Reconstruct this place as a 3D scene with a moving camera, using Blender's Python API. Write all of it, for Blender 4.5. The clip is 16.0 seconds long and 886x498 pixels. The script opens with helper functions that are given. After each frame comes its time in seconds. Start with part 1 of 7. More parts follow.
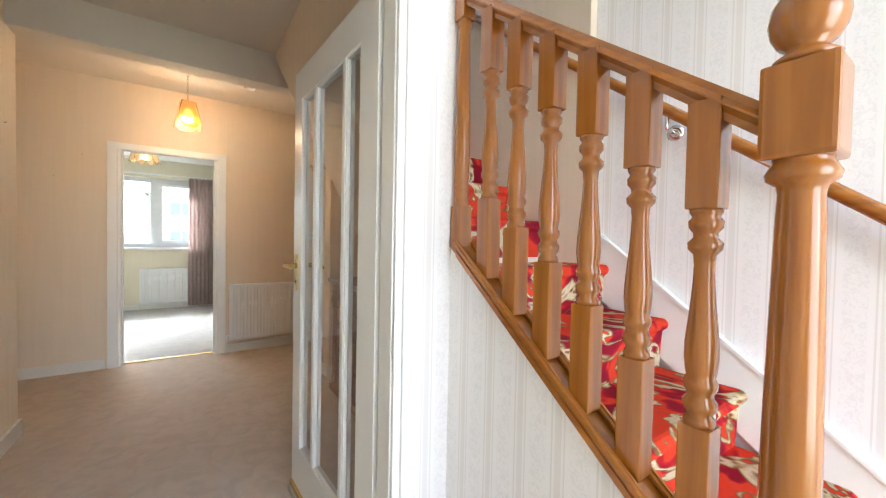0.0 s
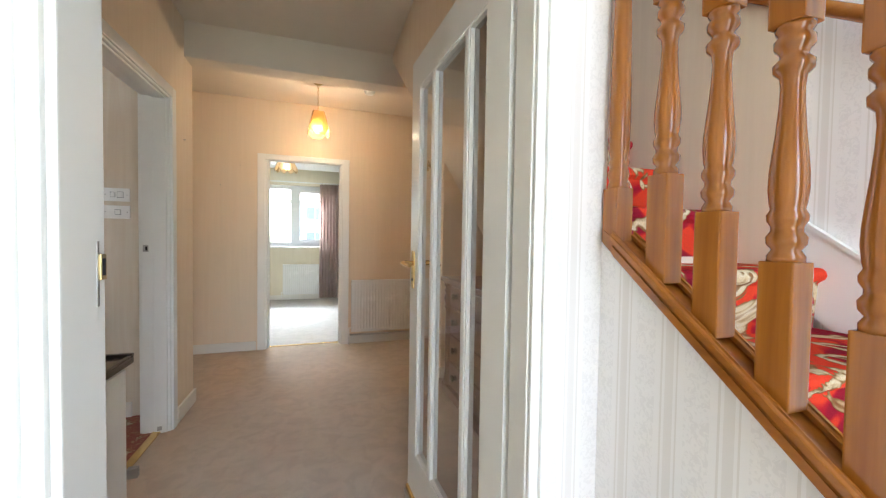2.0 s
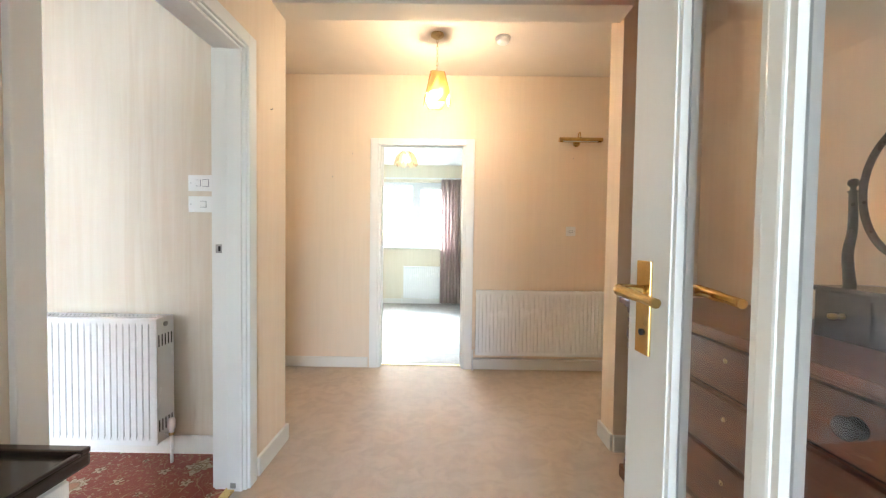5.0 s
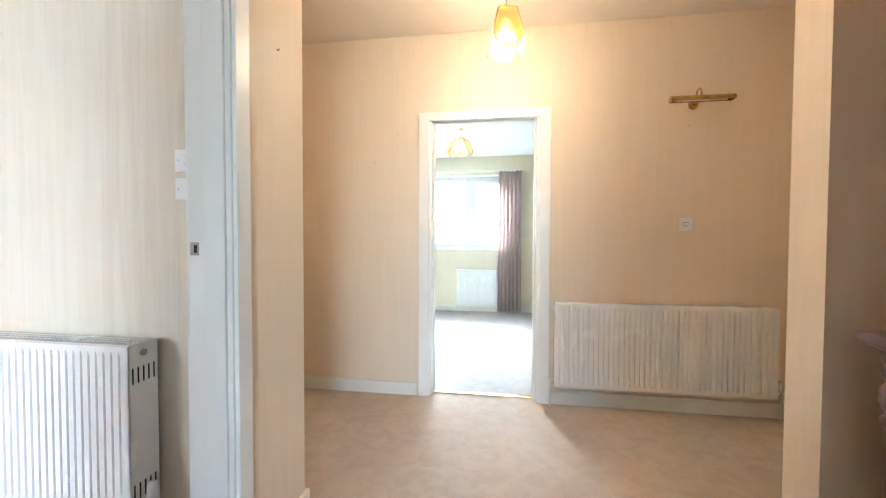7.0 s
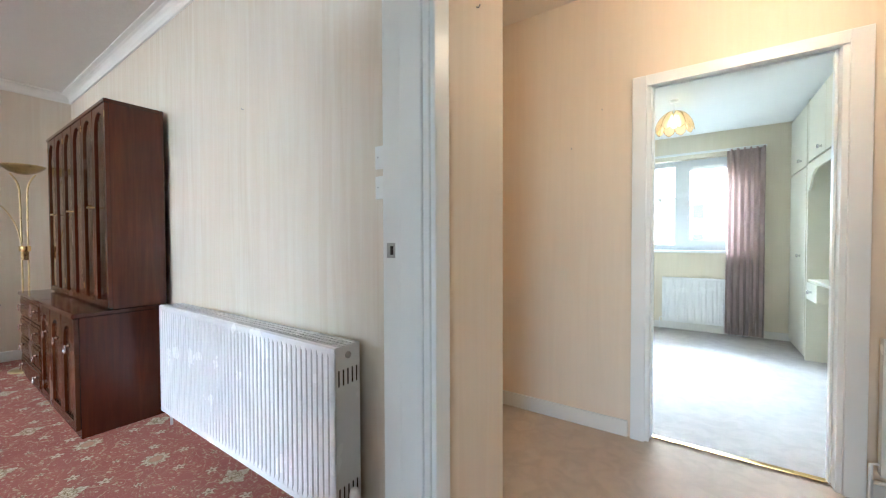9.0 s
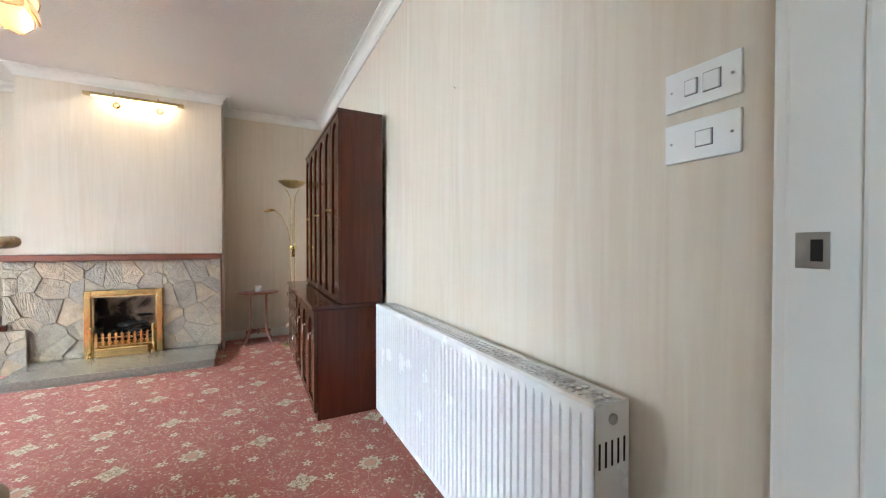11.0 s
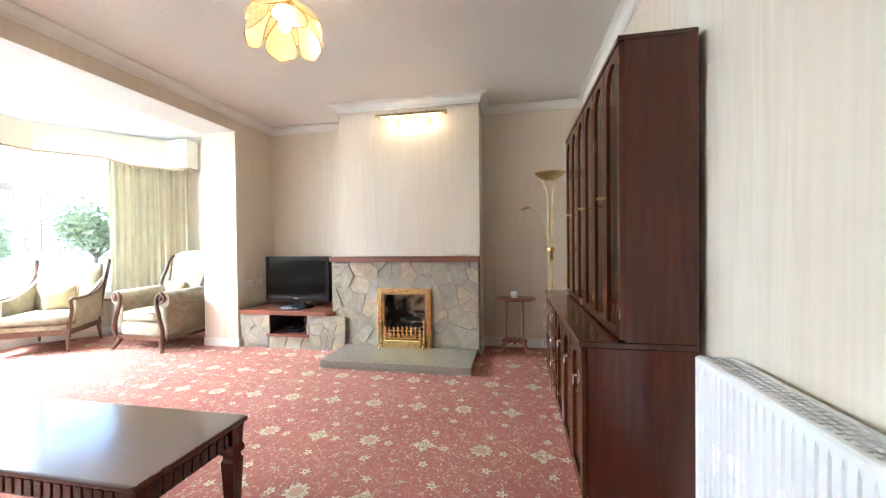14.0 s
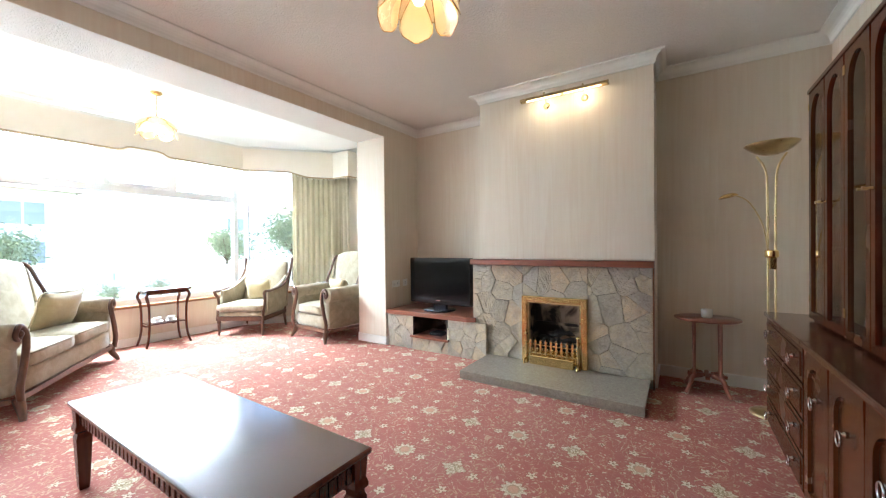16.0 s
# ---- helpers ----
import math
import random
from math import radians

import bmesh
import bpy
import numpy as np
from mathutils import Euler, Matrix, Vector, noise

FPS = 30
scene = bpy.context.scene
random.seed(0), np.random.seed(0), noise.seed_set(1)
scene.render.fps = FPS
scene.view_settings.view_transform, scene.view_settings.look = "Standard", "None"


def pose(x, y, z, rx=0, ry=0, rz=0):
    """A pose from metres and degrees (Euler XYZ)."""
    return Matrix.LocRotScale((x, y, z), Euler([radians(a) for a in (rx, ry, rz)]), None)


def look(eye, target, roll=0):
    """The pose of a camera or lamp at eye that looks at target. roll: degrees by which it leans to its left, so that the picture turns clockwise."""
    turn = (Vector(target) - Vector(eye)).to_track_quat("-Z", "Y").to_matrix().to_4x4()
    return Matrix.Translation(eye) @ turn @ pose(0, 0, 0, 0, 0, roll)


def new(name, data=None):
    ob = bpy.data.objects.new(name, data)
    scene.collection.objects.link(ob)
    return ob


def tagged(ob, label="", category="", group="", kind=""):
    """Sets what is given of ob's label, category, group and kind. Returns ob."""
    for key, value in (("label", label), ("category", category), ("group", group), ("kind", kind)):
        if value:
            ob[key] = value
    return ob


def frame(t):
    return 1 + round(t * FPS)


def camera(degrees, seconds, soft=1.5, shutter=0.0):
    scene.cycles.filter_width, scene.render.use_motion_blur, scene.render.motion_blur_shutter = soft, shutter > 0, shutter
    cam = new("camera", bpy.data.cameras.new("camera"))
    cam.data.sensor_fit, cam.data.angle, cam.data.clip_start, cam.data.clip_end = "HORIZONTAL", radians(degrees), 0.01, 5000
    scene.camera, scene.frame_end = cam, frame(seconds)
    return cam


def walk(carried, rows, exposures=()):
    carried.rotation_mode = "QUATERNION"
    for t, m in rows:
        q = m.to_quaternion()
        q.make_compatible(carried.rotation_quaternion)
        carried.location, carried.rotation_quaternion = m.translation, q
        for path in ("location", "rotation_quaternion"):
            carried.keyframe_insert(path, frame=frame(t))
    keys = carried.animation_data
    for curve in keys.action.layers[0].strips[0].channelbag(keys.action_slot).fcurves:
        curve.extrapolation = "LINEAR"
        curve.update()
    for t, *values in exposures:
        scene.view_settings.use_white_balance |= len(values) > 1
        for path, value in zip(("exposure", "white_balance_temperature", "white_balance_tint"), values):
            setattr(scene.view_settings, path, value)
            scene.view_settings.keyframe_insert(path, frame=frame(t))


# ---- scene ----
EXPOSURES = [(0.0, 3.25, 6650, 16), (2.0, 3.25, 6600, 15), (3.0, 3.4, 6550, 14), (4.0, 3.9, 6300, 13), (6.5, 4.2, 5850, 10), (7.5, 3.95, 5750, 10),
             (9.0, 3.65, 5700, 10), (10.0, 3.75, 5800, 10), (12.5, 3.65, 5950, 10), (13.5, 3.75, 6050, 10), (14.5, 3.75, 6050, 10), (16.0, 3.2, 6050, 10)]
cam = camera(100.4, 16.0, soft=1.2)
PATH = [
    (0, (0.687, 0.559, 1.241), (1.812, 2.211, 1.196), 1.1),
    (0.5, (0.71, 0.563, 1.24), (1.714, 2.292, 1.193), 1.1),
    (1, (0.714, 0.583, 1.246), (1.59, 2.38, 1.195), 1.0),
    (1.5, (0.711, 0.642, 1.237), (1.453, 2.498, 1.182), 0.9),
    (2, (0.709, 0.762, 1.223), (1.326, 2.664, 1.166), 0.9),
    (2.5, (0.713, 0.883, 1.21), (1.195, 2.824, 1.156), 0.8),
    (3, (0.729, 1.05, 1.21), (1.067, 3.02, 1.15), 0.8),
    (3.5, (0.746, 1.203, 1.212), (0.945, 3.193, 1.152), 0.8),
    (4, (0.755, 1.348, 1.21), (0.84, 3.345, 1.149), 0.8),
    (4.2, (0.756, 1.416, 1.206), (0.803, 3.415, 1.146), 0.8),
    (6.3, (0.688, 2.216, 1.193), (0.576, 4.212, 1.132), 0.5),
    (6.5, (0.68, 2.267, 1.185), (0.522, 4.259, 1.128), 0.4),
    (7, (0.612, 2.411, 1.167), (0.326, 4.39, 1.115), 0.2),
    (7.5, (0.561, 2.495, 1.159), (0.118, 4.445, 1.106), 0.2),
    (8, (0.493, 2.575, 1.156), (-0.14, 4.472, 1.105), -0.0),
    (8.5, (0.441, 2.654, 1.16), (-0.442, 4.447, 1.108), -0.1),
    (9, (0.362, 2.699, 1.159), (-0.774, 4.345, 1.117), -0.2),
    (9.5, (0.249, 2.735, 1.141), (-1.104, 4.207, 1.102), -0.3),
    (10, (0.085, 2.777, 1.139), (-1.436, 4.075, 1.106), -0.1),
    (12.3, (-0.44, 2.963, 1.152), (-2.404, 3.336, 1.123), -0.4),
    (12.5, (-0.514, 2.959, 1.155), (-2.493, 3.243, 1.124), -0.5),
    (13, (-0.657, 2.943, 1.164), (-2.656, 3.008, 1.135), -0.6),
    (13.5, (-0.799, 2.937, 1.161), (-2.793, 2.788, 1.133), -0.6),
    (14, (-0.934, 2.951, 1.168), (-2.897, 2.573, 1.143), -0.6),
    (14.5, (-1.039, 2.938, 1.166), (-2.948, 2.34, 1.146), -0.6),
    (15, (-1.161, 2.877, 1.168), (-2.999, 2.091, 1.149), -0.6),
    (15.5, (-1.267, 2.809, 1.184), (-3.03, 1.865, 1.164), -0.6),
    (16, (-1.336, 2.779, 1.181), (-3.017, 1.696, 1.165), -0.6),
]
walk(cam, [(t, look(eye, target, roll)) for t, eye, target, roll in PATH], EXPOSURES)

# ---- world and daylight ----
world = bpy.data.worlds.new("world")
scene.world = world
world.use_nodes = True
wn = world.node_tree.nodes
sky = wn.new("ShaderNodeTexSky")
sky.sky_type = "NISHITA"
sky.sun_disc = False
sky.sun_elevation, sky.sun_rotation = radians(54), radians(90)
sky.air_density, sky.dust_density = 1.0, 1.0
wn["Background"].inputs["Strength"].default_value = 0.15
world.node_tree.links.new(sky.outputs["Color"], wn["Background"].inputs["Color"])

sun = new("sun", bpy.data.lights.new("sun", "SUN"))
sun.data.energy, sun.data.angle, sun.data.color = 4.5, radians(2), (1.0, 0.96, 0.9)
sun.matrix_world = look((10, 0.0, 13.8), (0, 0, 0))


def area_lamp(name, eye, target, width, height, watts, colour, spread=180):
    lamp = new(name, bpy.data.lights.new(name, "AREA"))
    lamp.data.shape, lamp.data.size, lamp.data.size_y = "RECTANGLE", width, height
    lamp.data.energy, lamp.data.color, lamp.data.spread = watts, colour, radians(spread)
    lamp.matrix_world = look(eye, target)
    lamp.visible_camera = True
    return lamp


def point_lamp(name, place, watts, colour, radius=0.03):
    lamp = new(name, bpy.data.lights.new(name, "POINT"))
    lamp.data.energy, lamp.data.color, lamp.data.shadow_soft_size = watts, colour, radius
    lamp.location = place
    return lamp


DAY = (0.75, 0.90, 1.0)
area_lamp("bay_daylight", (-2.7, -3.12, 2.20), (-2.7, -0.4, 0.3), 3.3, 0.46, 13, DAY, 150)
area_lamp("bay_sky_light", (-2.7, -3.95, 3.1), (-2.7, -1.9, 0.0), 3.6, 1.2, 165, DAY)
area_lamp("bedroom_sky_light", (-0.3, 10.3, 3.2), (-0.1, 7.0, 0.3), 2.6, 0.8, 98, DAY)
area_lamp("entrance_daylight", (1.2, -1.36, 1.25), (0.95, 1.5, 1.15), 1.4, 2.1, 7.0, DAY)
# Added fill lamp in an unseen high opening, to brighten the stairwell.
area_lamp("stairwell_fill", (1.66, -1.36, 4.0), (1.7, 2.0, 2.2), 0.55, 1.2, 1.6, DAY)
WARM = (1.0, 0.78, 0.52)
point_lamp("hall_bulb", (0.655, 4.436, 2.25), 3.0, WARM, 0.04)
point_lamp("lounge_bulb", (-2.8, 1.71, 2.34), 0.22, WARM, 0.04)
point_lamp("bay_bulb", (-2.88, -1.55, 2.32), 0.12, WARM, 0.04)
point_lamp("bedroom_bulb", (0.165, 6.9, 2.24), 0.1, WARM, 0.04)
for y in (1.73, 2.07):
    point_lamp("picture_lamp_tube", (-4.675, y, 2.50), 0.2, (1.0, 0.78, 0.5), 0.012)

# ---- materials ----


class Mat:
    """A node material built step by step."""

    def __init__(self, name, rough=0.6, metal=0.0, base=(0.8, 0.8, 0.8), coat=0.0, spec=0.5):
        self.m = bpy.data.materials.new(name)
        self.m.use_nodes = True
        self.n, self.l = self.m.node_tree.nodes, self.m.node_tree.links
        self.b = self.n["Principled BSDF"]
        self.b.inputs["Roughness"].default_value = rough
        self.b.inputs["Metallic"].default_value = metal
        self.b.inputs["Base Color"].default_value = (*base, 1)
        self.b.inputs["Coat Weight"].default_value = coat
        self.b.inputs["Specular IOR Level"].default_value = spec
        self.co = self.n.new("ShaderNodeTexCoord")
        self.obj = self.co.outputs["Object"]

    def put(self, a, b):
        self.l.new(a, b)

    def mapping(self, scale=(1, 1, 1), rot=(0, 0, 0), vec=None):
        mp = self.n.new("ShaderNodeMapping")
        mp.inputs["Scale"].default_value = scale
        mp.inputs["Rotation"].default_value = rot
        self.put(vec or self.obj, mp.inputs["Vector"])
        return mp.outputs["Vector"]

    def noise(self, scale, detail=3.0, vec=None, distort=0.0, rough=0.55):
        t = self.n.new("ShaderNodeTexNoise")
        t.inputs["Scale"].default_value, t.inputs["Detail"].default_value = scale, detail
        t.inputs["Distortion"].default_value, t.inputs["Roughness"].default_value = distort, rough
        self.put(vec or self.obj, t.inputs["Vector"])
        return t.outputs["Fac"]

    def voronoi(self, scale, vec=None, feature="F1", out="Distance", rand=1.0):
        t = self.n.new("ShaderNodeTexVoronoi")
        t.feature = feature
        t.inputs["Scale"].default_value, t.inputs["Randomness"].default_value = scale, rand
        self.put(vec or self.obj, t.inputs["Vector"])
        return t.outputs[out]

    def wave(self, scale, distort=0.0, detail=2.0, vec=None, axis="X", dscale=1.0):
        t = self.n.new("ShaderNodeTexWave")
        t.bands_direction = axis
        t.inputs["Scale"].default_value, t.inputs["Distortion"].default_value = scale, distort
        t.inputs["Detail"].default_value, t.inputs["Detail Scale"].default_value = detail, dscale
        self.put(vec or self.obj, t.inputs["Vector"])
        return t.outputs["Fac"]

    def ramp(self, fac, stops, mode="LINEAR"):
        r = self.n.new("ShaderNodeValToRGB")
        r.color_ramp.interpolation = mode
        e = r.color_ramp.elements
        while len(e) < len(stops):
            e.new(0.5)
        for el, (p, c) in zip(e, stops):
            el.position = p
            el.color = (*c, 1) if len(c) == 3 else c
        self.put(fac, r.inputs["Fac"])
        return r.outputs["Color"]

    def grey(self, fac, a, b, va=0.0, vb=1.0):
        return self.ramp(fac, [(a, (va, va, va)), (b, (vb, vb, vb))])

    def mix(self, fac, a, b, mode="MIX"):
        x = self.n.new("ShaderNodeMix")
        x.data_type, x.blend_type = "RGBA", mode
        if isinstance(fac, (int, float)):
            x.inputs[0].default_value = fac
        else:
            self.put(fac, x.inputs[0])
        for v, k in ((a, 6), (b, 7)):
            if isinstance(v, tuple):
                x.inputs[k].default_value = (*v, 1)
            else:
                self.put(v, x.inputs[k])
        return x.outputs[2]

    def math(self, op, a, b=0.0, c=0.0):
        x = self.n.new("ShaderNodeMath")
        x.operation = op
        for v, k in ((a, 0), (b, 1), (c, 2)):
            if isinstance(v, (int, float)):
                x.inputs[k].default_value = v
            else:
                self.put(v, x.inputs[k])
        return x.outputs[0]

    def xyz(self, vec=None):
        s = self.n.new("ShaderNodeSeparateXYZ")
        self.put(vec or self.obj, s.inputs[0])
        return s.outputs

    def combine(self, x=0.0, y=0.0, z=0.0):
        c = self.n.new("ShaderNodeCombineXYZ")
        for v, k in ((x, 0), (y, 1), (z, 2)):
            if isinstance(v, (int, float)):
                c.inputs[k].default_value = v
            else:
                self.put(v, c.inputs[k])
        return c.outputs[0]

    def random(self):
        return self.n.new("ShaderNodeObjectInfo").outputs["Random"]

    def colour(self, c):
        self.put(c, self.b.inputs["Base Color"])
        return self

    def rough(self, c):
        self.put(c, self.b.inputs["Roughness"])
        return self

    def bump(self, h, strength=0.3, distance=0.005):
        b = self.n.new("ShaderNodeBump")
        b.inputs["Strength"].default_value, b.inputs["Distance"].default_value = strength, distance
        self.put(h, b.inputs["Height"])
        self.put(b.outputs["Normal"], self.b.inputs["Normal"])
        return self

    def glow(self, colour, strength):
        self.b.inputs["Emission Color"].default_value = (*colour, 1)
        self.b.inputs["Emission Strength"].default_value = strength
        return self


def paint(name, base, rough=0.35, dirt=0.04):
    k = Mat(name, rough, base=base)
    n = k.noise(3.0, 4)
    k.colour(k.mix(k.grey(n, 0.35, 0.75), base, tuple(c * (1 - dirt) for c in base)))
    k.rough(k.grey(k.noise(5.0, 3), 0.2, 0.9, rough, rough + 0.04))
    return k.bump(k.noise(140.0, 2), 0.06, 0.002).m


def streak_paper(name, base, pale, dark):
    """Wallpaper with soft upright watered-silk streaks, on walls that face either way."""
    k = Mat(name, 0.62, base=base)
    x, y, z = k.xyz()
    u = k.math("ADD", x, y)
    v = k.combine(k.math("MULTIPLY", u, 26.0), 0.0, k.math("MULTIPLY", z, 1.1))
    fine = k.noise(1.0, 4, v, 1.2)
    wide = k.noise(1.0, 2, k.combine(k.math("MULTIPLY", u, 5.0), 0.0, k.math("MULTIPLY", z, 0.25)))
    c = k.mix(k.grey(fine, 0.36, 0.66), dark, pale)
    c = k.mix(k.grey(wide, 0.3, 0.7, 0.0, 0.7), c, base)
    k.colour(c)
    k.rough(k.grey(fine, 0.35, 0.7, 0.66, 0.42))
    return k.bump(fine, 0.12, 0.002).m


def stripe_paper(name):
    """White wallpaper with groups of beige pinstripes and a pale printed flower trail between them."""
    k = Mat(name, 0.6)
    x, y, z = k.xyz()
    u = k.math("ADD", x, y)
    f = k.math("FRACT", k.math("DIVIDE", u, 0.115))
    s1 = k.ramp(f, [(0.0, (0, 0, 0)), (0.05, (1, 1, 1)), (0.08, (0, 0, 0)), (0.13, (0.8, 0.8, 0.8)), (0.24, (0.75, 0.75, 0.75)), (0.29, (0, 0, 0)), (0.34, (1, 1, 1)), (0.38, (0, 0, 0))], "CONSTANT")
    v = k.combine(k.math("MULTIPLY", f, 0.115), 0.0, z)
    band = k.math("MULTIPLY", k.math("GREATER_THAN", f, 0.5), k.math("LESS_THAN", f, 0.93))
    flower = k.math("MULTIPLY", k.grey(k.noise(75.0, 2, v, 1.5), 0.5, 0.56), band)
    base = k.mix(k.noise(1.5, 2), (0.80, 0.78, 0.775), (0.84, 0.82, 0.815))
    c = k.mix(k.math("MULTIPLY", s1, 0.6), base, (0.66, 0.62, 0.585))
    c = k.mix(k.math("MULTIPLY", flower, 0.45), c, (0.70, 0.68, 0.68))
    k.colour(c)
    return k.bump(s1, 0.12, 0.002).m


def carpet(name, base, other, scale=1.0):
    k = Mat(name, 0.95, base=base, spec=0.1)
    big = k.noise(1.6 * scale, 4, None, 0.4)
    small = k.noise(330.0, 2)
    mid = k.noise(11.0 * scale, 5, None, 0.8)
    c = k.mix(k.grey(big, 0.35, 0.65), base, other)
    c = k.mix(k.grey(mid, 0.42, 0.62, 0.0, 0.5), c, tuple(v * 0.8 for v in base))
    c = k.mix(k.grey(small, 0.3, 0.7, 0.0, 0.45), c, tuple(v * 0.6 for v in base))
    k.colour(c)
    return k.bump(k.math("ADD", small, k.math("MULTIPLY", mid, 0.8)), 0.5, 0.006).m


def floral_carpet(name):
    """Rose carpet: staggered rows of cream rosettes and stars, small flowers between them, and curling vines."""
    k = Mat(name, 0.95, spec=0.1)
    warp = k.n.new("ShaderNodeTexNoise")
    warp.inputs["Scale"].default_value = 60.0
    k.put(k.obj, warp.inputs["Vector"])
    wob = k.n.new("ShaderNodeVectorMath")
    wob.operation = "MULTIPLY_ADD"
    k.put(warp.outputs["Color"], wob.inputs[0])
    wob.inputs[1].default_value = (0.016, 0.016, 0.0)
    k.put(k.obj, wob.inputs[2])
    wx, wy, wz = k.xyz(wob.outputs[0])

    def cell(px, py, dx, dy, shift):
        row = k.math("FLOOR", k.math("DIVIDE", py, dy))
        odd = k.math("MULTIPLY", k.math("MODULO", k.math("ABSOLUTE", row), 2.0), shift)
        col = k.math("ADD", k.math("DIVIDE", px, dx), odd)
        gx = k.math("MULTIPLY", k.math("SUBTRACT", k.math("FRACT", col), 0.5), dx)
        gy = k.math("MULTIPLY", k.math("SUBTRACT", k.math("FRACT", k.math("DIVIDE", py, dy)), 0.5), dy)
        r = k.math("SQRT", k.math("ADD", k.math("MULTIPLY", gx, gx), k.math("MULTIPLY", gy, gy)))
        kind = k.math("MODULO", k.math("ABSOLUTE", k.math("FLOOR", col)), 2.0)
        return r, k.math("ARCTAN2", gy, gx), kind

    def wave(a, n, amount):
        return k.math("MULTIPLY", k.math("COSINE", k.math("MULTIPLY", a, n)), amount)

    # large rosettes and stars
    r, a, kind = cell(k.math("ADD", wy, 0.070), k.math("ADD", wx, 0.261), 0.334, 0.4975, 0.5)
    rosette = k.math("ADD", wave(a, 10.0, 0.010), 0.056)
    star = k.math("ADD", k.math("ADD", wave(a, 4.0, 0.014), wave(a, 12.0, 0.006)), 0.053)
    edge = k.math("ADD", k.math("MULTIPLY", rosette, k.math("SUBTRACT", 1.0, kind)), k.math("MULTIPLY", star, kind))
    medal = k.math("LESS_THAN", r, edge)
    outline = k.math("MULTIPLY", k.math("LESS_THAN", r, k.math("ADD", edge, 0.006)), k.math("SUBTRACT", 1.0, medal))
    ring = k.math("MULTIPLY", k.math("GREATER_THAN", r, 0.027), k.math("LESS_THAN", r, 0.034))
    heart = k.math("LESS_THAN", r, 0.027)
    # small flowers on a denser net
    r2, a2, kind2 = cell(k.math("ADD", wy, 0.03), k.math("ADD", wx, 0.075), 0.167, 0.166, 0.5)
    e2 = k.math("ADD", k.math("ADD", wave(a2, 5.0, 0.008), 0.011), k.math("MULTIPLY", kind2, 0.010))
    small = k.math("LESS_THAN", r2, e2)
    eye = k.math("LESS_THAN", r2, 0.007)
    small_rim = k.math("MULTIPLY", k.math("LESS_THAN", r2, k.math("ADD", e2, 0.005)), k.math("SUBTRACT", 1.0, small))
    # vines, leaves and buds
    vein = k.noise(7.5, 1, None, 2.6)
    vd = k.math("ABSOLUTE", k.math("SUBTRACT", vein, 0.5))
    vine = k.math("LESS_THAN", vd, 0.013)
    vein2 = k.noise(14.0, 1, k.mapping((1, 1, 1), (0, 0, 1.1)), 2.2)
    vine2 = k.math("LESS_THAN", k.math("ABSOLUTE", k.math("SUBTRACT", vein2, 0.48)), 0.013)
    bud = k.math("LESS_THAN", k.voronoi(31.0, wob.outputs[0]), 0.2)
    leaf = k.math("LESS_THAN", k.voronoi(16.0, k.mapping((1.0, 2.3, 1.0), (0, 0, 0.7), wob.outputs[0])), 0.17)
    fleck = k.grey(k.noise(110.0, 2), 0.46, 0.54)
    ground_c = k.mix(k.grey(k.noise(2.0, 3), 0.3, 0.7), (0.43, 0.16, 0.13), (0.37, 0.125, 0.10))
    c = k.mix(k.math("MULTIPLY", vine2, 0.55), ground_c, (0.55, 0.33, 0.23))
    c = k.mix(k.math("MULTIPLY", vine, 0.7), c, (0.60, 0.46, 0.30))
    c = k.mix(k.math("MULTIPLY", leaf, 0.7), c, (0.50, 0.39, 0.24))
    c = k.mix(k.math("MULTIPLY", bud, 0.75), c, (0.68, 0.56, 0.40))
    c = k.mix(k.math("MULTIPLY", small_rim, 0.6), c, (0.22, 0.12, 0.07))
    c = k.mix(k.math("MULTIPLY", small, 0.95), c, (0.72, 0.63, 0.46))
    c = k.mix(k.math("MULTIPLY", eye, 0.85), c, (0.22, 0.15, 0.09))
    c = k.mix(k.math("MULTIPLY", outline, 0.55), c, (0.25, 0.12, 0.07))
    c = k.mix(medal, c, (0.74, 0.66, 0.49))
    c = k.mix(k.math("MULTIPLY", k.math("MULTIPLY", medal, fleck), 0.6), c, (0.34, 0.27, 0.15))
    c = k.mix(k.math("MULTIPLY", k.math("MULTIPLY", heart, k.math("SUBTRACT", 1.0, kind)), 0.8), c, (0.56, 0.30, 0.20))
    c = k.mix(k.math("MULTIPLY", k.math("MULTIPLY", heart, kind), k.math("MULTIPLY", fleck, 0.8)), c, (0.26, 0.20, 0.10))
    c = k.mix(k.math("MULTIPLY", ring, 0.6), c, (0.30, 0.20, 0.11))
    pile = k.noise(420.0, 2)
    c = k.mix(k.grey(pile, 0.3, 0.7, 0.0, 0.4), c, (0.22, 0.085, 0.06))
    k.colour(c)
    return k.bump(pile, 0.5, 0.006).m


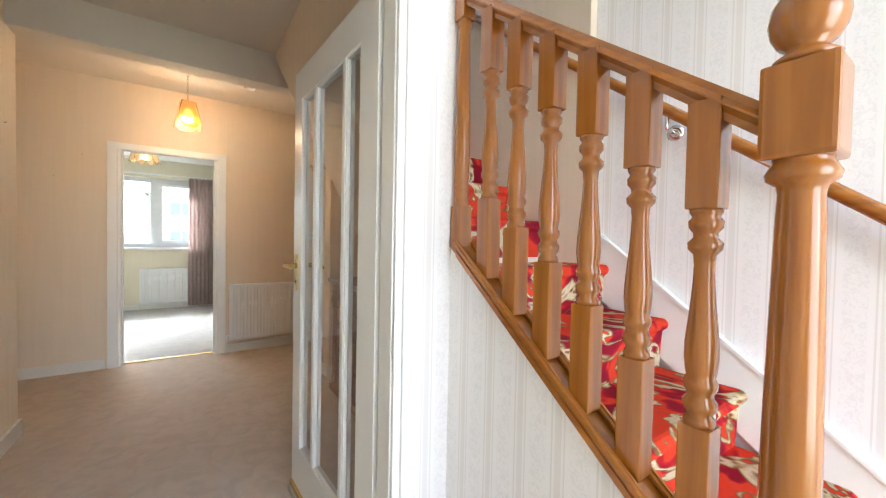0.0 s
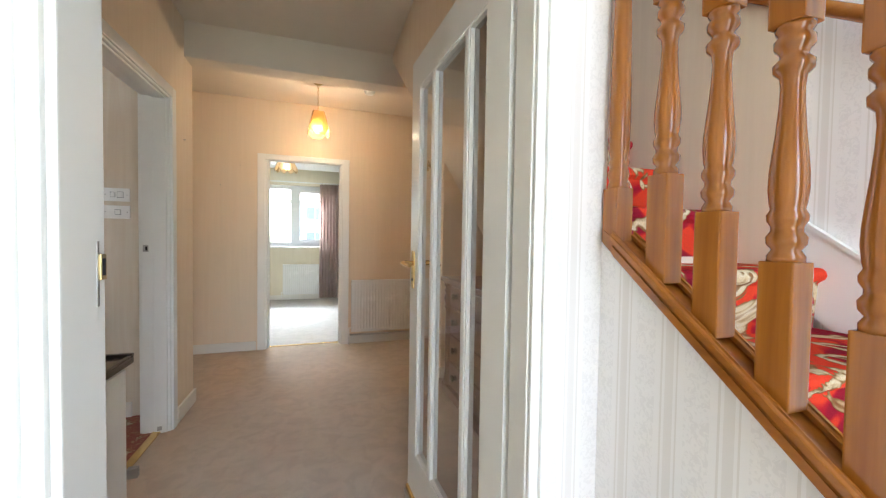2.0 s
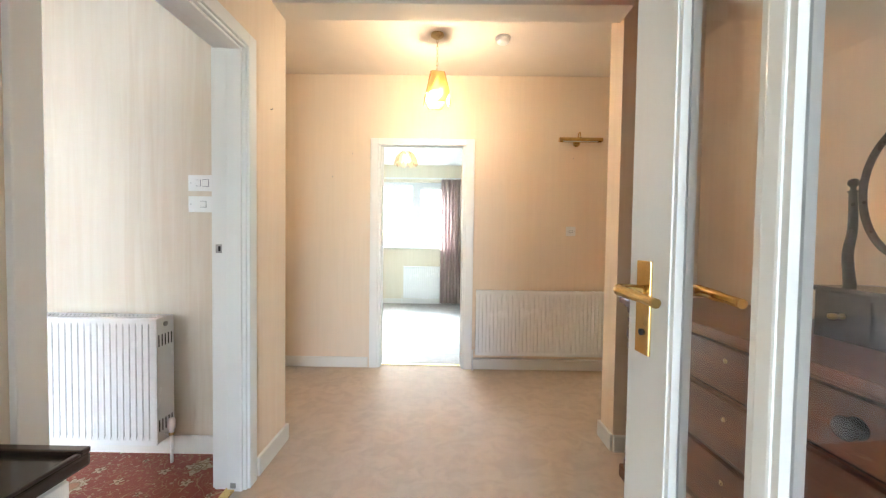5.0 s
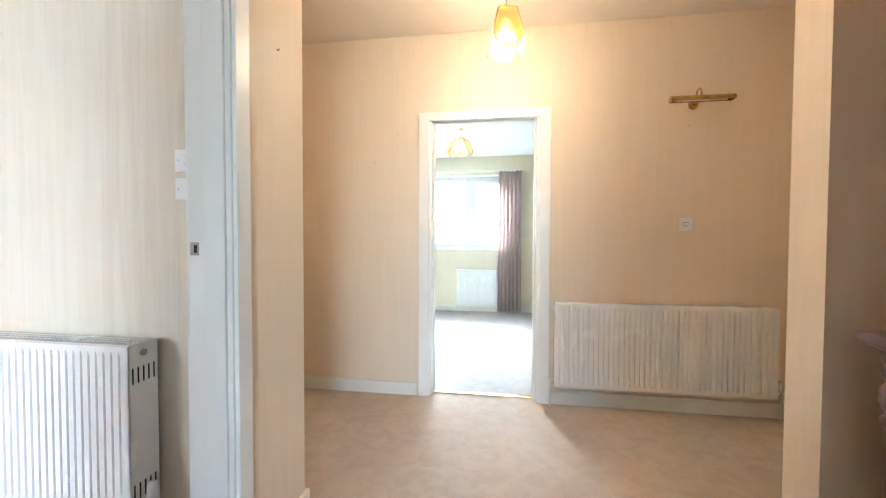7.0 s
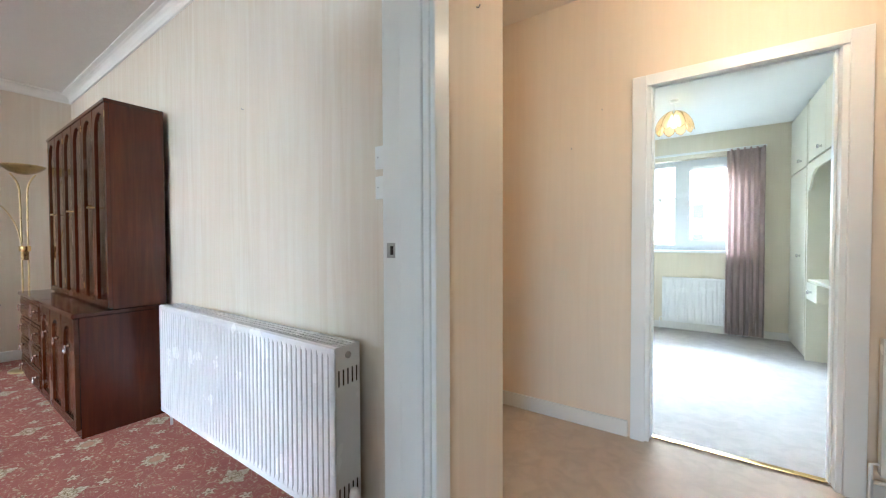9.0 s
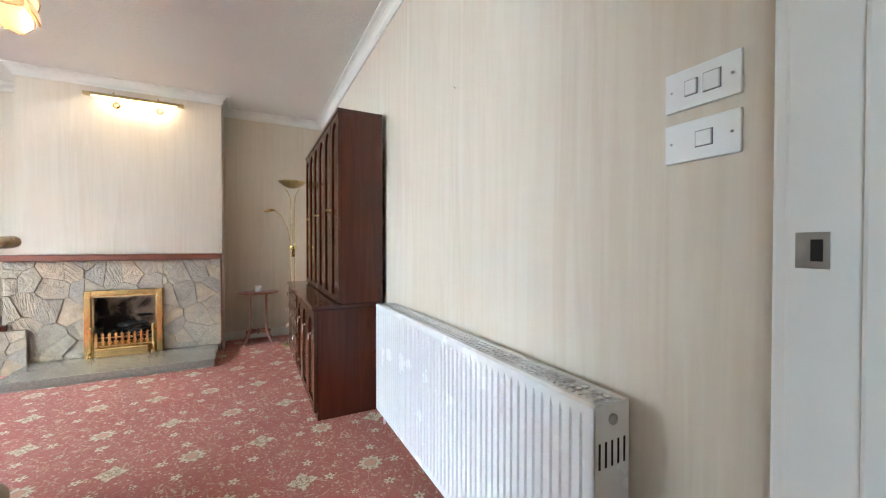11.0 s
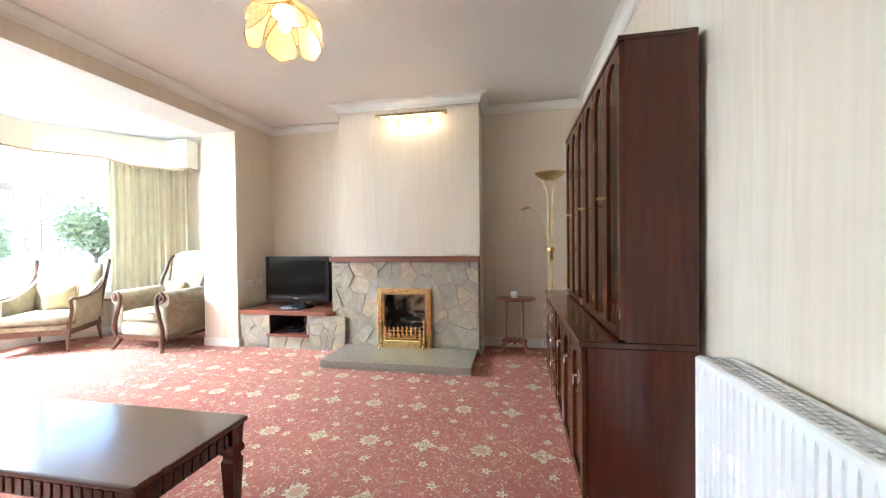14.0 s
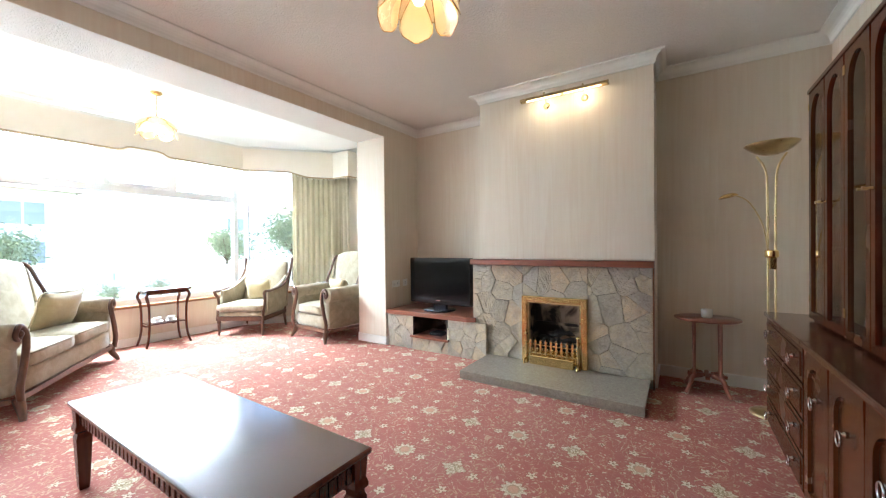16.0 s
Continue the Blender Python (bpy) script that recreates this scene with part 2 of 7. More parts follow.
def stair_carpet(name):
    """Crimson stair carpet with scarlet patches and cream and brown acanthus leaves."""
    k = Mat(name, 0.95, spec=0.1)
    n1 = k.noise(4.0, 2, None, 1.6)
    n2 = k.noise(2.6, 3, k.mapping((1, 1, 1.3), (0.4, 0.2, 0.9)), 2.6)
    c = k.ramp(n1, [(0.0, (0.16, 0.005, 0.018)), (0.42, (0.28, 0.007, 0.024)), (0.47, (0.46, 0.012, 0.022)), (0.51, (0.74, 0.055, 0.02)), (1.0, (0.70, 0.04, 0.02))])
    leaf = k.ramp(n2, [(0.0, (0, 0, 0)), (0.50, (0, 0, 0)), (0.512, (1, 1, 1)), (0.622, (1, 1, 1)), (0.634, (0, 0, 0))])
    inner = k.ramp(n2, [(0.0, (0.17, 0.085, 0.03)), (0.515, (0.22, 0.12, 0.04)), (0.545, (0.62, 0.50, 0.30)), (0.585, (0.68, 0.58, 0.40)), (0.61, (0.24, 0.13, 0.05))])
    c = k.mix(leaf, c, inner)
    pile = k.noise(380.0, 2)
    c = k.mix(k.grey(pile, 0.3, 0.75, 0.0, 0.4), c, (0.12, 0.02, 0.02))
    k.colour(c)
    return k.bump(k.math("ADD", pile, leaf), 0.5, 0.004).m


def wood(name, dark, light, rough=0.3, axis=2, coat=0.3, grain=1.0):
    """Varnished wood; axis is the way the grain runs."""
    k = Mat(name, rough, base=light, coat=coat)
    k.b.inputs["Coat Roughness"].default_value = 0.12
    sc = [14.0 * grain] * 3
    sc[axis] = 0.9 * grain
    v = k.mapping(tuple(sc))
    g = k.noise(1.0, 5, v, 1.4)
    f = k.noise(6.0, 3, v)
    big = k.noise(2.2, 2)
    c = k.mix(k.grey(g, 0.3, 0.7), dark, light)
    c = k.mix(k.grey(f, 0.45, 0.6, 0.0, 0.35), c, dark)
    c = k.mix(k.grey(big, 0.35, 0.7, 0.0, 0.35), c, tuple(v * 0.75 for v in light))
    k.colour(c)
    k.rough(k.grey(k.noise(4.0, 3), 0.2, 0.9, rough, rough + 0.04))
    return k.bump(g, 0.05, 0.002).m


def metal(name, base, rough=0.2):
    k = Mat(name, rough, 1.0, base)
    n = k.noise(14.0, 3)
    k.colour(k.mix(k.grey(n, 0.4, 0.75), base, tuple(c * 0.72 for c in base)))
    k.rough(k.grey(k.noise(30.0, 3), 0.3, 0.8, rough - 0.05, rough + 0.12))
    return k.m


def glass(name, tint=(1, 1, 1), rough=0.0):
    k = Mat(name, rough, base=tint)
    k.b.inputs["Transmission Weight"].default_value = 1.0
    k.b.inputs["IOR"].default_value = 1.45
    return k.m


def fabric(name, base, other, scale=1.0, rough=0.9):
    k = Mat(name, rough, base=base, spec=0.15)
    k.b.inputs["Sheen Weight"].default_value = 0.25
    n = k.noise(7.0 * scale, 4, None, 0.8)
    w = k.noise(260.0, 2)
    c = k.mix(k.grey(n, 0.35, 0.68), base, other)
    c = k.mix(k.grey(w, 0.3, 0.7, 0.0, 0.3), c, tuple(v * 0.7 for v in base))
    k.colour(c)
    return k.bump(k.math("ADD", w, n), 0.25, 0.004).m


def stone(name):
    k = Mat(name, 0.75)
    r = k.random()
    tone = k.ramp(r, [(0.0, (0.33, 0.29, 0.225)), (0.25, (0.47, 0.385, 0.255)), (0.45, (0.38, 0.335, 0.265)), (0.6, (0.52, 0.385, 0.235)), (0.75, (0.43, 0.37, 0.26)), (0.88, (0.53, 0.42, 0.265)), (1.0, (0.35, 0.32, 0.27))])
    v = k.combine(k.math("MULTIPLY", r, 37.0), k.math("MULTIPLY", r, 11.0), 0.0)
    add = k.n.new("ShaderNodeVectorMath")
    k.put(k.obj, add.inputs[0])
    k.put(v, add.inputs[1])
    n = k.noise(9.0, 6, add.outputs[0], 1.2)
    f = k.noise(60.0, 4, add.outputs[0], 0.5)
    c = k.mix(k.grey(n, 0.35, 0.7), tone, k.mix(0.5, tone, (0.16, 0.15, 0.14)))
    c = k.mix(k.grey(f, 0.45, 0.7, 0.0, 0.4), c, (0.52, 0.46, 0.38))
    k.colour(c)
    turn = k.n.new("ShaderNodeVectorRotate")
    turn.rotation_type = "X_AXIS"
    k.put(add.outputs[0], turn.inputs["Vector"])
    k.put(k.math("MULTIPLY", r, 23.0), turn.inputs["Angle"])
    rib = k.noise(1.0, 3, k.mapping((20, 75, 7), (0, 0, 0), turn.outputs[0]), 0.8)
    ribbed = k.math("MULTIPLY", rib, k.grey(k.math("FRACT", k.math("MULTIPLY", r, 7.3)), 0.5, 0.7, 0.1, 1.6))
    return k.bump(k.math("ADD", ribbed, k.math("ADD", n, k.math("MULTIPLY", f, 0.5))), 0.8, 0.02).m


def textured_ceiling(name, base):
    k = Mat(name, 0.85, base=base)
    n = k.noise(55.0, 3, k.mapping((1, 0.5, 1), (0, 0, 0.6)), 1.8)
    k.colour(k.mix(k.grey(k.noise(1.2, 3), 0.3, 0.7), base, tuple(c * 0.95 for c in base)))
    return k.bump(k.grey(n, 0.42, 0.6), 0.6, 0.006).m


def leaves(name, a, b, thin=False):
    k = Mat(name, 0.6)
    k.colour(k.mix(k.grey(k.noise(2.0, 3), 0.3, 0.7), a, b))
    if thin:
        k.b.inputs["Subsurface Weight"].default_value = 0.5
        k.b.inputs["Subsurface Radius"].default_value = (0.5, 0.6, 0.3)
        k.b.inputs["Subsurface Scale"].default_value = 0.1
    return k.m


M_WHITE = paint("white_gloss_paint", (0.80, 0.80, 0.77), 0.3)
M_WHITE_OLD = paint("aged_white_paint", (0.76, 0.74, 0.68), 0.35, 0.08)
M_UPVC = paint("white_upvc", (0.70, 0.71, 0.72), 0.25, 0.02)
M_HALL = streak_paper("peach_wallpaper", (0.765, 0.635, 0.485), (0.78, 0.65, 0.50), (0.75, 0.62, 0.47))
M_LOUNGE = streak_paper("cream_silk_wallpaper", (0.655, 0.57, 0.45), (0.68, 0.605, 0.49), (0.63, 0.535, 0.41))
M_LOBBY = stripe_paper("striped_wallpaper")
M_BED = streak_paper("buff_wallpaper", (0.72, 0.65, 0.50), (0.735, 0.665, 0.515), (0.705, 0.635, 0.485))
M_CEIL = paint("ceiling_paint", (0.74, 0.66, 0.56), 0.8, 0.05)
M_CEIL_BED = paint("bedroom_ceiling_paint", (0.80, 0.80, 0.78), 0.8, 0.03)
M_CEIL_TEX = textured_ceiling("textured_ceiling_paint", (0.73, 0.695, 0.635))
M_HALL_CARPET = carpet("beige_carpet", (0.60, 0.50, 0.405), (0.66, 0.56, 0.465))
M_BED_CARPET = carpet("grey_carpet", (0.50, 0.46, 0.42), (0.56, 0.52, 0.48))
M_LOUNGE_CARPET = floral_carpet("floral_carpet")
M_STAIR_CARPET = stair_carpet("leaf_stair_carpet")
M_PINE = wood("varnished_beech", (0.26, 0.076, 0.009), (0.46, 0.165, 0.021), 0.2, 2, 0.4)
M_PINE_Y = wood("varnished_beech_rail", (0.26, 0.076, 0.009), (0.46, 0.165, 0.021), 0.2, 1, 0.4)
M_MAHOG = wood("dark_mahogany", (0.058, 0.0095, 0.003), (0.108, 0.0205, 0.0068), 0.24, 2, 0.2)
M_MAHOG_X = wood("dark_mahogany_top", (0.05, 0.010, 0.004), (0.095, 0.020, 0.008), 0.22, 0, 0.6)
M_MAHOG_Y = wood("mahogany_table", (0.05, 0.013, 0.008), (0.105, 0.030, 0.016), 0.2, 1, 0.6)
M_MAHOG_MID = wood("mid_mahogany", (0.048, 0.012, 0.0035), (0.10, 0.028, 0.0075), 0.25, 2, 0.2)
M_TEAK = wood("reddish_shelf_wood", (0.16, 0.045, 0.022), (0.25, 0.075, 0.035), 0.35, 1, 0.2)
M_CHEST = wood("walnut_chest", (0.07, 0.020, 0.006), (0.19, 0.062, 0.018), 0.30, 1, 0.3)
M_BLACKTOP = wood("dark_stained_top", (0.020, 0.012, 0.010), (0.035, 0.020, 0.016), 0.25, 1, 0.4)
M_WALNUT = wood("walnut_frame", (0.07, 0.028, 0.014), (0.15, 0.060, 0.028), 0.3, 2, 0.3)
M_SILL = wood("varnished_sill", (0.22, 0.09, 0.035), (0.34, 0.15, 0.06), 0.35, 0, 0.2)
M_BRASS = metal("polished_brass", (0.78, 0.55, 0.22), 0.18)
M_BRASS_OLD = metal("satin_brass", (0.58, 0.44, 0.22), 0.3)
M_CHROME = metal("chrome", (0.75, 0.75, 0.76), 0.12)
M_STEEL = metal("dull_steel", (0.45, 0.44, 0.42), 0.35)
M_GLASS = glass("clear_glass")
M_MIRROR = Mat("silvered_mirror", 0.02, 1.0, (0.86, 0.87, 0.87)).m
M_PLASTIC = paint("white_plastic", (0.80, 0.80, 0.77), 0.3, 0.02)
M_BLACK = Mat("black_gloss_plastic", 0.2, base=(0.006, 0.006, 0.0065), spec=0.3).m
M_SCREEN = Mat("dark_screen", 0.12, base=(0.004, 0.004, 0.005), spec=0.25).m
# Near-black standing in for shade in gaps, slots, holes and recessed plinths.
M_DARK = Mat("gap_shade_black", 0.9, base=(0.015, 0.013, 0.012)).m
M_RAD = paint("radiator_enamel", (0.80, 0.80, 0.78), 0.25, 0.02)
M_STONE = stone("rough_stone")
M_MORTAR = paint("recessed_mortar", (0.33, 0.295, 0.24), 0.9, 0.25)
M_COAL = Mat("black_coal", 0.7, base=(0.012, 0.011, 0.010)).m
M_CUP = Mat("pale_ribbed_glass", 0.12, base=(0.72, 0.71, 0.67)).m
# Glazing seals, and the shade painted round the switch rockers.
M_SEAL_GAP = paint("grey_seal_and_gap_shade", (0.12, 0.125, 0.13), 0.6, 0.05)
M_SOFA = fabric("sage_velvet", (0.29, 0.235, 0.15), (0.40, 0.335, 0.235), 1.6)
M_CUSHION = fabric("olive_gold_satin", (0.37, 0.28, 0.145), (0.47, 0.375, 0.22), 1.0, 0.6)
M_CURTAIN = fabric("cream_curtain_cloth", (0.64, 0.56, 0.40), (0.70, 0.63, 0.48), 0.6)
M_PELMET = fabric("cream_pelmet_cloth", (0.80, 0.745, 0.62), (0.83, 0.78, 0.67), 0.5)
M_MAUVE = fabric("mauve_curtain_cloth", (0.60, 0.47, 0.43), (0.66, 0.53, 0.485), 0.6)
M_WARDROBE = paint("cream_wardrobe_paint", (0.70, 0.67, 0.54), 0.35, 0.04)
sk = Mat("sooty_brick", 0.85)
sk.colour(sk.mix(sk.grey(sk.noise(4.5, 3, None, 0.8), 0.42, 0.58), (0.42, 0.32, 0.24), (0.02, 0.017, 0.015)))
M_SOOT = sk.m
hk = Mat("hearth_marble", 0.1, coat=0.4)
hk.colour(hk.mix(hk.grey(hk.noise(55.0, 5, None, 1.0), 0.3, 0.75), (0.19, 0.165, 0.13), (0.30, 0.265, 0.215)))
M_HEARTH = hk.m


def shade_glass(name, base, strength):
    k = Mat(name, 0.35, base=base)
    k.b.inputs["Transmission Weight"].default_value = 0.55
    k.b.inputs["Subsurface Weight"].default_value = 0.0
    return k.glow((1.0, 0.66, 0.28), strength).m


M_SHADE = shade_glass("frosted_amber_glass", (0.86, 0.68, 0.42), 0.01)
M_SHADE_HALL = shade_glass("amber_glass", (0.62, 0.32, 0.09), 0.01)
M_SHADE_BED = shade_glass("cream_fabric_shade", (0.80, 0.62, 0.38), 0.01)
M_BULB = Mat("lit_bulb", 0.4, base=(1, 0.9, 0.7)).glow((1.0, 0.80, 0.46), 2.0).m
M_TUBE = Mat("lit_tube", 0.4, base=(1, 0.9, 0.7)).glow((1.0, 0.80, 0.50), 1.2).m
M_GRASS = leaves("lawn", (0.10, 0.13, 0.06), (0.13, 0.16, 0.08))
M_LEAF = leaves("garden_leaves", (0.18, 0.22, 0.14), (0.26, 0.30, 0.20), True)
M_RENDER = paint("pale_house_render", (0.74, 0.72, 0.68), 0.9)
M_ROOF = paint("roof_tiles", (0.32, 0.26, 0.24), 0.8, 0.15)
M_FAR_PANE = paint("far_window_glass", (0.22, 0.25, 0.27), 0.2)
M_BARK = paint("bark", (0.10, 0.07, 0.05), 0.9, 0.3)

# ---- building helpers ----


def box(bm, x0, x1, y0, y1, z0, z1, bevel=0.0):
    vs = [bm.verts.new((x, y, z)) for z in (z0, z1) for x, y in ((x0, y0), (x1, y0), (x1, y1), (x0, y1))]
    fs = [bm.faces.new([vs[i] for i in q]) for q in ((3, 2, 1, 0), (4, 5, 6, 7), (0, 1, 5, 4), (1, 2, 6, 5), (2, 3, 7, 6), (3, 0, 4, 7))]
    if bevel:
        es = list({e for f in fs for e in f.edges})
        bmesh.ops.bevel(bm, geom=es, offset=bevel, segments=2, affect="EDGES", profile=0.6)
    return bm


def boxes(*rows, bevel=0.0):
    bm = bmesh.new()
    for r in rows:
        box(bm, *r, bevel=bevel)
    return bm


def prism(pts, axis, a, b, bm=None):
    """A flat outline pushed from a to b along an axis. axis x: points are (y, z); y: (x, z); z: (x, y)."""
    bm = bm or bmesh.new()

    def at(p, d):
        return {"x": (d, p[0], p[1]), "y": (p[0], d, p[1]), "z": (p[0], p[1], d)}[axis]

    lo, hi = [bm.verts.new(at(p, a)) for p in pts], [bm.verts.new(at(p, b)) for p in pts]
    n = len(pts)
    bm.faces.new(lo[::-1])
    bm.faces.new(hi)
    for i in range(n):
        bm.faces.new((lo[i], lo[(i + 1) % n], hi[(i + 1) % n], hi[i]))
    bmesh.ops.recalc_face_normals(bm, faces=bm.faces[:])
    return bm


def lathe(profile, seg=20, m=None, bm=None, sweep=None):
    """Turn (radius, height) points about z; a radius of 0 closes the end."""
    bm = bm or bmesh.new()
    made = []
    rings = []
    for r, z in profile:
        if r < 1e-6:
            ring = [bm.verts.new((0, 0, z))]
        else:
            ring = [bm.verts.new((r * math.cos(2 * math.pi * i / seg), r * math.sin(2 * math.pi * i / seg), z)) for i in range(seg)]
        rings.append(ring)
        made += ring
    for a, b in zip(rings, rings[1:]):
        for i in range(seg):
            j = (i + 1) % seg
            if len(a) == 1 and len(b) > 1:
                bm.faces.new((a[0], b[j], b[i]))
            elif len(b) == 1 and len(a) > 1:
                bm.faces.new((a[i], a[j], b[0]))
            elif len(a) > 1:
                bm.faces.new((a[i], a[j], b[j], b[i]))
    for f in bm.faces:
        f.smooth = True
    if m:
        bmesh.ops.transform(bm, matrix=m, verts=made)
    return bm


def tube(pts, radius, seg=10, bm=None, flat=1.0):
    """A round bar along points; radius may be one number or one for each point."""
    bm = bm or bmesh.new()
    pts = [Vector(p) for p in pts]
    rad = radius if isinstance(radius, (list, tuple)) else [radius] * len(pts)
    rings = []
    side = None
    for i, p in enumerate(pts):
        d = (pts[min(i + 1, len(pts) - 1)] - pts[max(i - 1, 0)]).normalized()
        if side is None:
            side = d.cross(Vector((0.31, 0.17, 0.93))).normalized()
            if side.length < 0.1:
                side = d.cross(Vector((1, 0, 0))).normalized()
        side = (side - d * side.dot(d)).normalized()
        up = d.cross(side)
        rings.append([bm.verts.new(p + rad[i] * (side * math.cos(2 * math.pi * k / seg) + up * flat * math.sin(2 * math.pi * k / seg))) for k in range(seg)])
    for a, b in zip(rings, rings[1:]):
        for k in range(seg):
            f = bm.faces.new((a[k], a[(k + 1) % seg], b[(k + 1) % seg], b[k]))
            f.smooth = True
    bm.faces.new(rings[0][::-1])
    bm.faces.new(rings[-1])
    bmesh.ops.recalc_face_normals(bm, faces=bm.faces[:])
    return bm


def curve_pts(pts, n=8):
    """A smooth run of points through the given ones."""
    pts = [Vector(p) for p in pts]
    out = []
    for i in range(len(pts) - 1):
        p0, p1, p2, p3 = pts[max(i - 1, 0)], pts[i], pts[i + 1], pts[min(i + 2, len(pts) - 1)]
        for k in range(n):
            t = k / n
            out.append(0.5 * (2 * p1 + (p2 - p0) * t + (2 * p0 - 5 * p1 + 4 * p2 - p3) * t * t + (3 * p1 - p0 - 3 * p2 + p3) * t ** 3))
    return out + [pts[-1]]


def soften(bm, cuts=2, times=2, keep=0.5):
    """Round a box into a stuffed shape."""
    bmesh.ops.subdivide_edges(bm, edges=bm.edges[:], cuts=cuts, use_grid_fill=True)
    for _ in range(times):
        bmesh.ops.smooth_vert(bm, verts=bm.verts[:], factor=keep, use_axis_x=True, use_axis_y=True, use_axis_z=True)
    for f in bm.faces:
        f.smooth = True
    return bm


def mesh_of(name, bm, mats):
    me = bpy.data.meshes.new(name)
    bm.normal_update()
    bm.to_mesh(me)
    bm.free()
    for m in mats if isinstance(mats, (list, tuple)) else [mats]:
        me.materials.append(m)
    return me


def part(name, bm, material, parent, label="", m=None):
    ob = new(name, mesh_of(name, bm, material))
    ob.parent = parent
    if m is not None:
        ob.matrix_basis = m
    if label:
        tagged(ob, label)
    return ob


def thing(name, label, category, m=None, group=""):
    ob = new(name)
    ob.empty_display_size = 0.1
    if m is not None:
        ob.matrix_basis = m
    return tagged(ob, label, category, group)


def structure(name, bm, material, label, category, sides=None):
    """One piece of the setting; sides gives other materials to faces that look along an axis."""
    mats = [material]
    if sides:
        bm.normal_update()
        ways = {"+x": (1, 0, 0), "-x": (-1, 0, 0), "+y": (0, 1, 0), "-y": (0, -1, 0), "+z": (0, 0, 1), "-z": (0, 0, -1)}
        for key, mat in sides.items():
            if mat not in mats:
                mats.append(mat)
            for f in bm.faces:
                if f.normal.dot(Vector(ways[key])) > 0.6:
                    f.material_index = mats.index(mat)
    return tagged(new(name, mesh_of(name, bm, mats)), label, category, kind="structure")


# ---- the plan ----
LX, LX_TV = -5.18, -5.35            # lounge back wall, right and left of the chimney
LY = 3.72                           # lounge wall with the cabinet
NIB = -0.21                         # lounge face of the bay's nib and beam
BAY = -2.86                         # inner face under the bay window
HX = -0.19                          # hall face of the lounge door wall
HY = 5.10                           # end wall of the hall
C_HALL, C_LOUNGE, C_BED = 2.66, 2.72, 2.50
STAIR_X, STAIR_WALL = 1.376, 2.20

# floors
structure("floor_hall", boxes((-1.0, 2.7, 1.45, 5.17, -0.12, 0.0), (-0.26, 1.2, 1.45, 1.5, -0.12, 0.0)), M_HALL_CARPET, "plain beige fitted carpet, slightly worn, in the hall", "carpet")
structure("floor_lobby", boxes((-0.9, 2.3, -1.3, 1.45, -0.12, 0.0)), M_HALL_CARPET, "plain beige fitted carpet in the entrance lobby", "carpet")
structure("floor_lounge", boxes((-5.5, -0.26, -3.4, 3.74, -0.12, 0.002)), M_LOUNGE_CARPET, "rose red fitted carpet with cream floral medallions", "carpet")
structure("floor_bedroom", boxes((-2.3, 2.0, 5.17, 8.5, -0.12, 0.004)), M_BED_CARPET, "pale grey fitted bedroom carpet", "carpet")

# walls between hall, lounge and lobby
structure("wall_lobby_hall", boxes((-1.0, 0.265, 1.505, 1.618, 0, C_HALL), (1.195, 1.37, 1.505, 1.60, 0, C_HALL), (0.265, 1.195, 1.505, 1.60, 2.07, C_HALL)),
          M_HALL, "wall with the glazed door between lobby and hall", "wall", {"-y": M_LOBBY})
structure("wall_hall_lounge", boxes((-0.33, HX, 1.57, 2.56, 0, C_LOUNGE), (-0.33, HX, 3.45, 3.86, 0, C_LOUNGE), (-0.33, HX, 2.56, 3.45, 2.07, C_LOUNGE)),
          M_HALL, "wall with the doorway between hall and lounge", "wall", {"-x": M_LOUNGE})
structure("wall_lounge_north", boxes((LX_TV - 0.15, -0.33, LY, 3.86, 0, C_LOUNGE + 0.02)), M_LOUNGE, "lounge wall papered in cream watered silk pattern", "wall", {"+y": M_HALL})
structure("wall_hall_west", boxes((-1.0, -0.9, 3.86, 5.1, 0, C_HALL)), M_HALL, "peach papered wall at the hall's side", "wall")
structure("wall_hall_end", boxes((-1.0, 0.11, HY, 5.2, 0, C_HALL), (0.92, 2.7, HY, 5.2, 0, C_HALL), (0.11, 0.92, HY, 5.2, 2.075, C_HALL)),
          M_HALL, "peach papered end wall of the hall with the bedroom doorway", "wall", {"+y": M_BED})
structure("wall_hall_east", boxes((2.6, 2.7, 3.7, 5.1, 0, C_HALL)), M_HALL, "peach papered wall at the hall's far corner", "wall")
structure("wall_niche_nib", boxes((1.70, 2.6, 3.81, 3.97, 0, C_HALL)), M_HALL, "short peach papered wall beside the stair recess", "wall")
structure("wall_stair", boxes((STAIR_WALL, 2.32, -1.3, 3.81, 0, 5.0)), M_LOBBY, "stair wall papered in white stripes", "wall")
structure("wall_niche_back", boxes((STAIR_WALL - 0.05, STAIR_WALL - 0.004, 1.575, 3.81, 0, 2.66)), M_HALL, "peach papered back wall of the stair recess", "wall")
structure("wall_niche_end", boxes((1.38, STAIR_WALL - 0.05, 1.53, 1.60, 0, 0.92)), M_HALL, "low wall closing the stair recess", "wall")
# stair side above the recess: slanted lower edge
SLOPE = 0.775


def soffit_z(y):
    return 1.562 + 0.765 * (y - 2.323)


structure("wall_stair_side", prism([(1.57, soffit_z(1.57)), (3.72, soffit_z(3.72)), (3.72, 5.0), (1.57, 5.0)], "x", 1.22, 1.34), M_HALL,
          "peach papered stair side with a slanted lower edge", "wall", {"+x": M_LOBBY})
structure("ceiling_stair_soffit", prism([(1.57, soffit_z(1.57)), (3.72, soffit_z(3.72)), (3.72, soffit_z(3.72) + 0.05), (1.57, soffit_z(1.57) + 0.05)], "x", 1.34, STAIR_WALL - 0.002),
          M_CEIL, "sloping painted underside of the stairs", "ceiling")
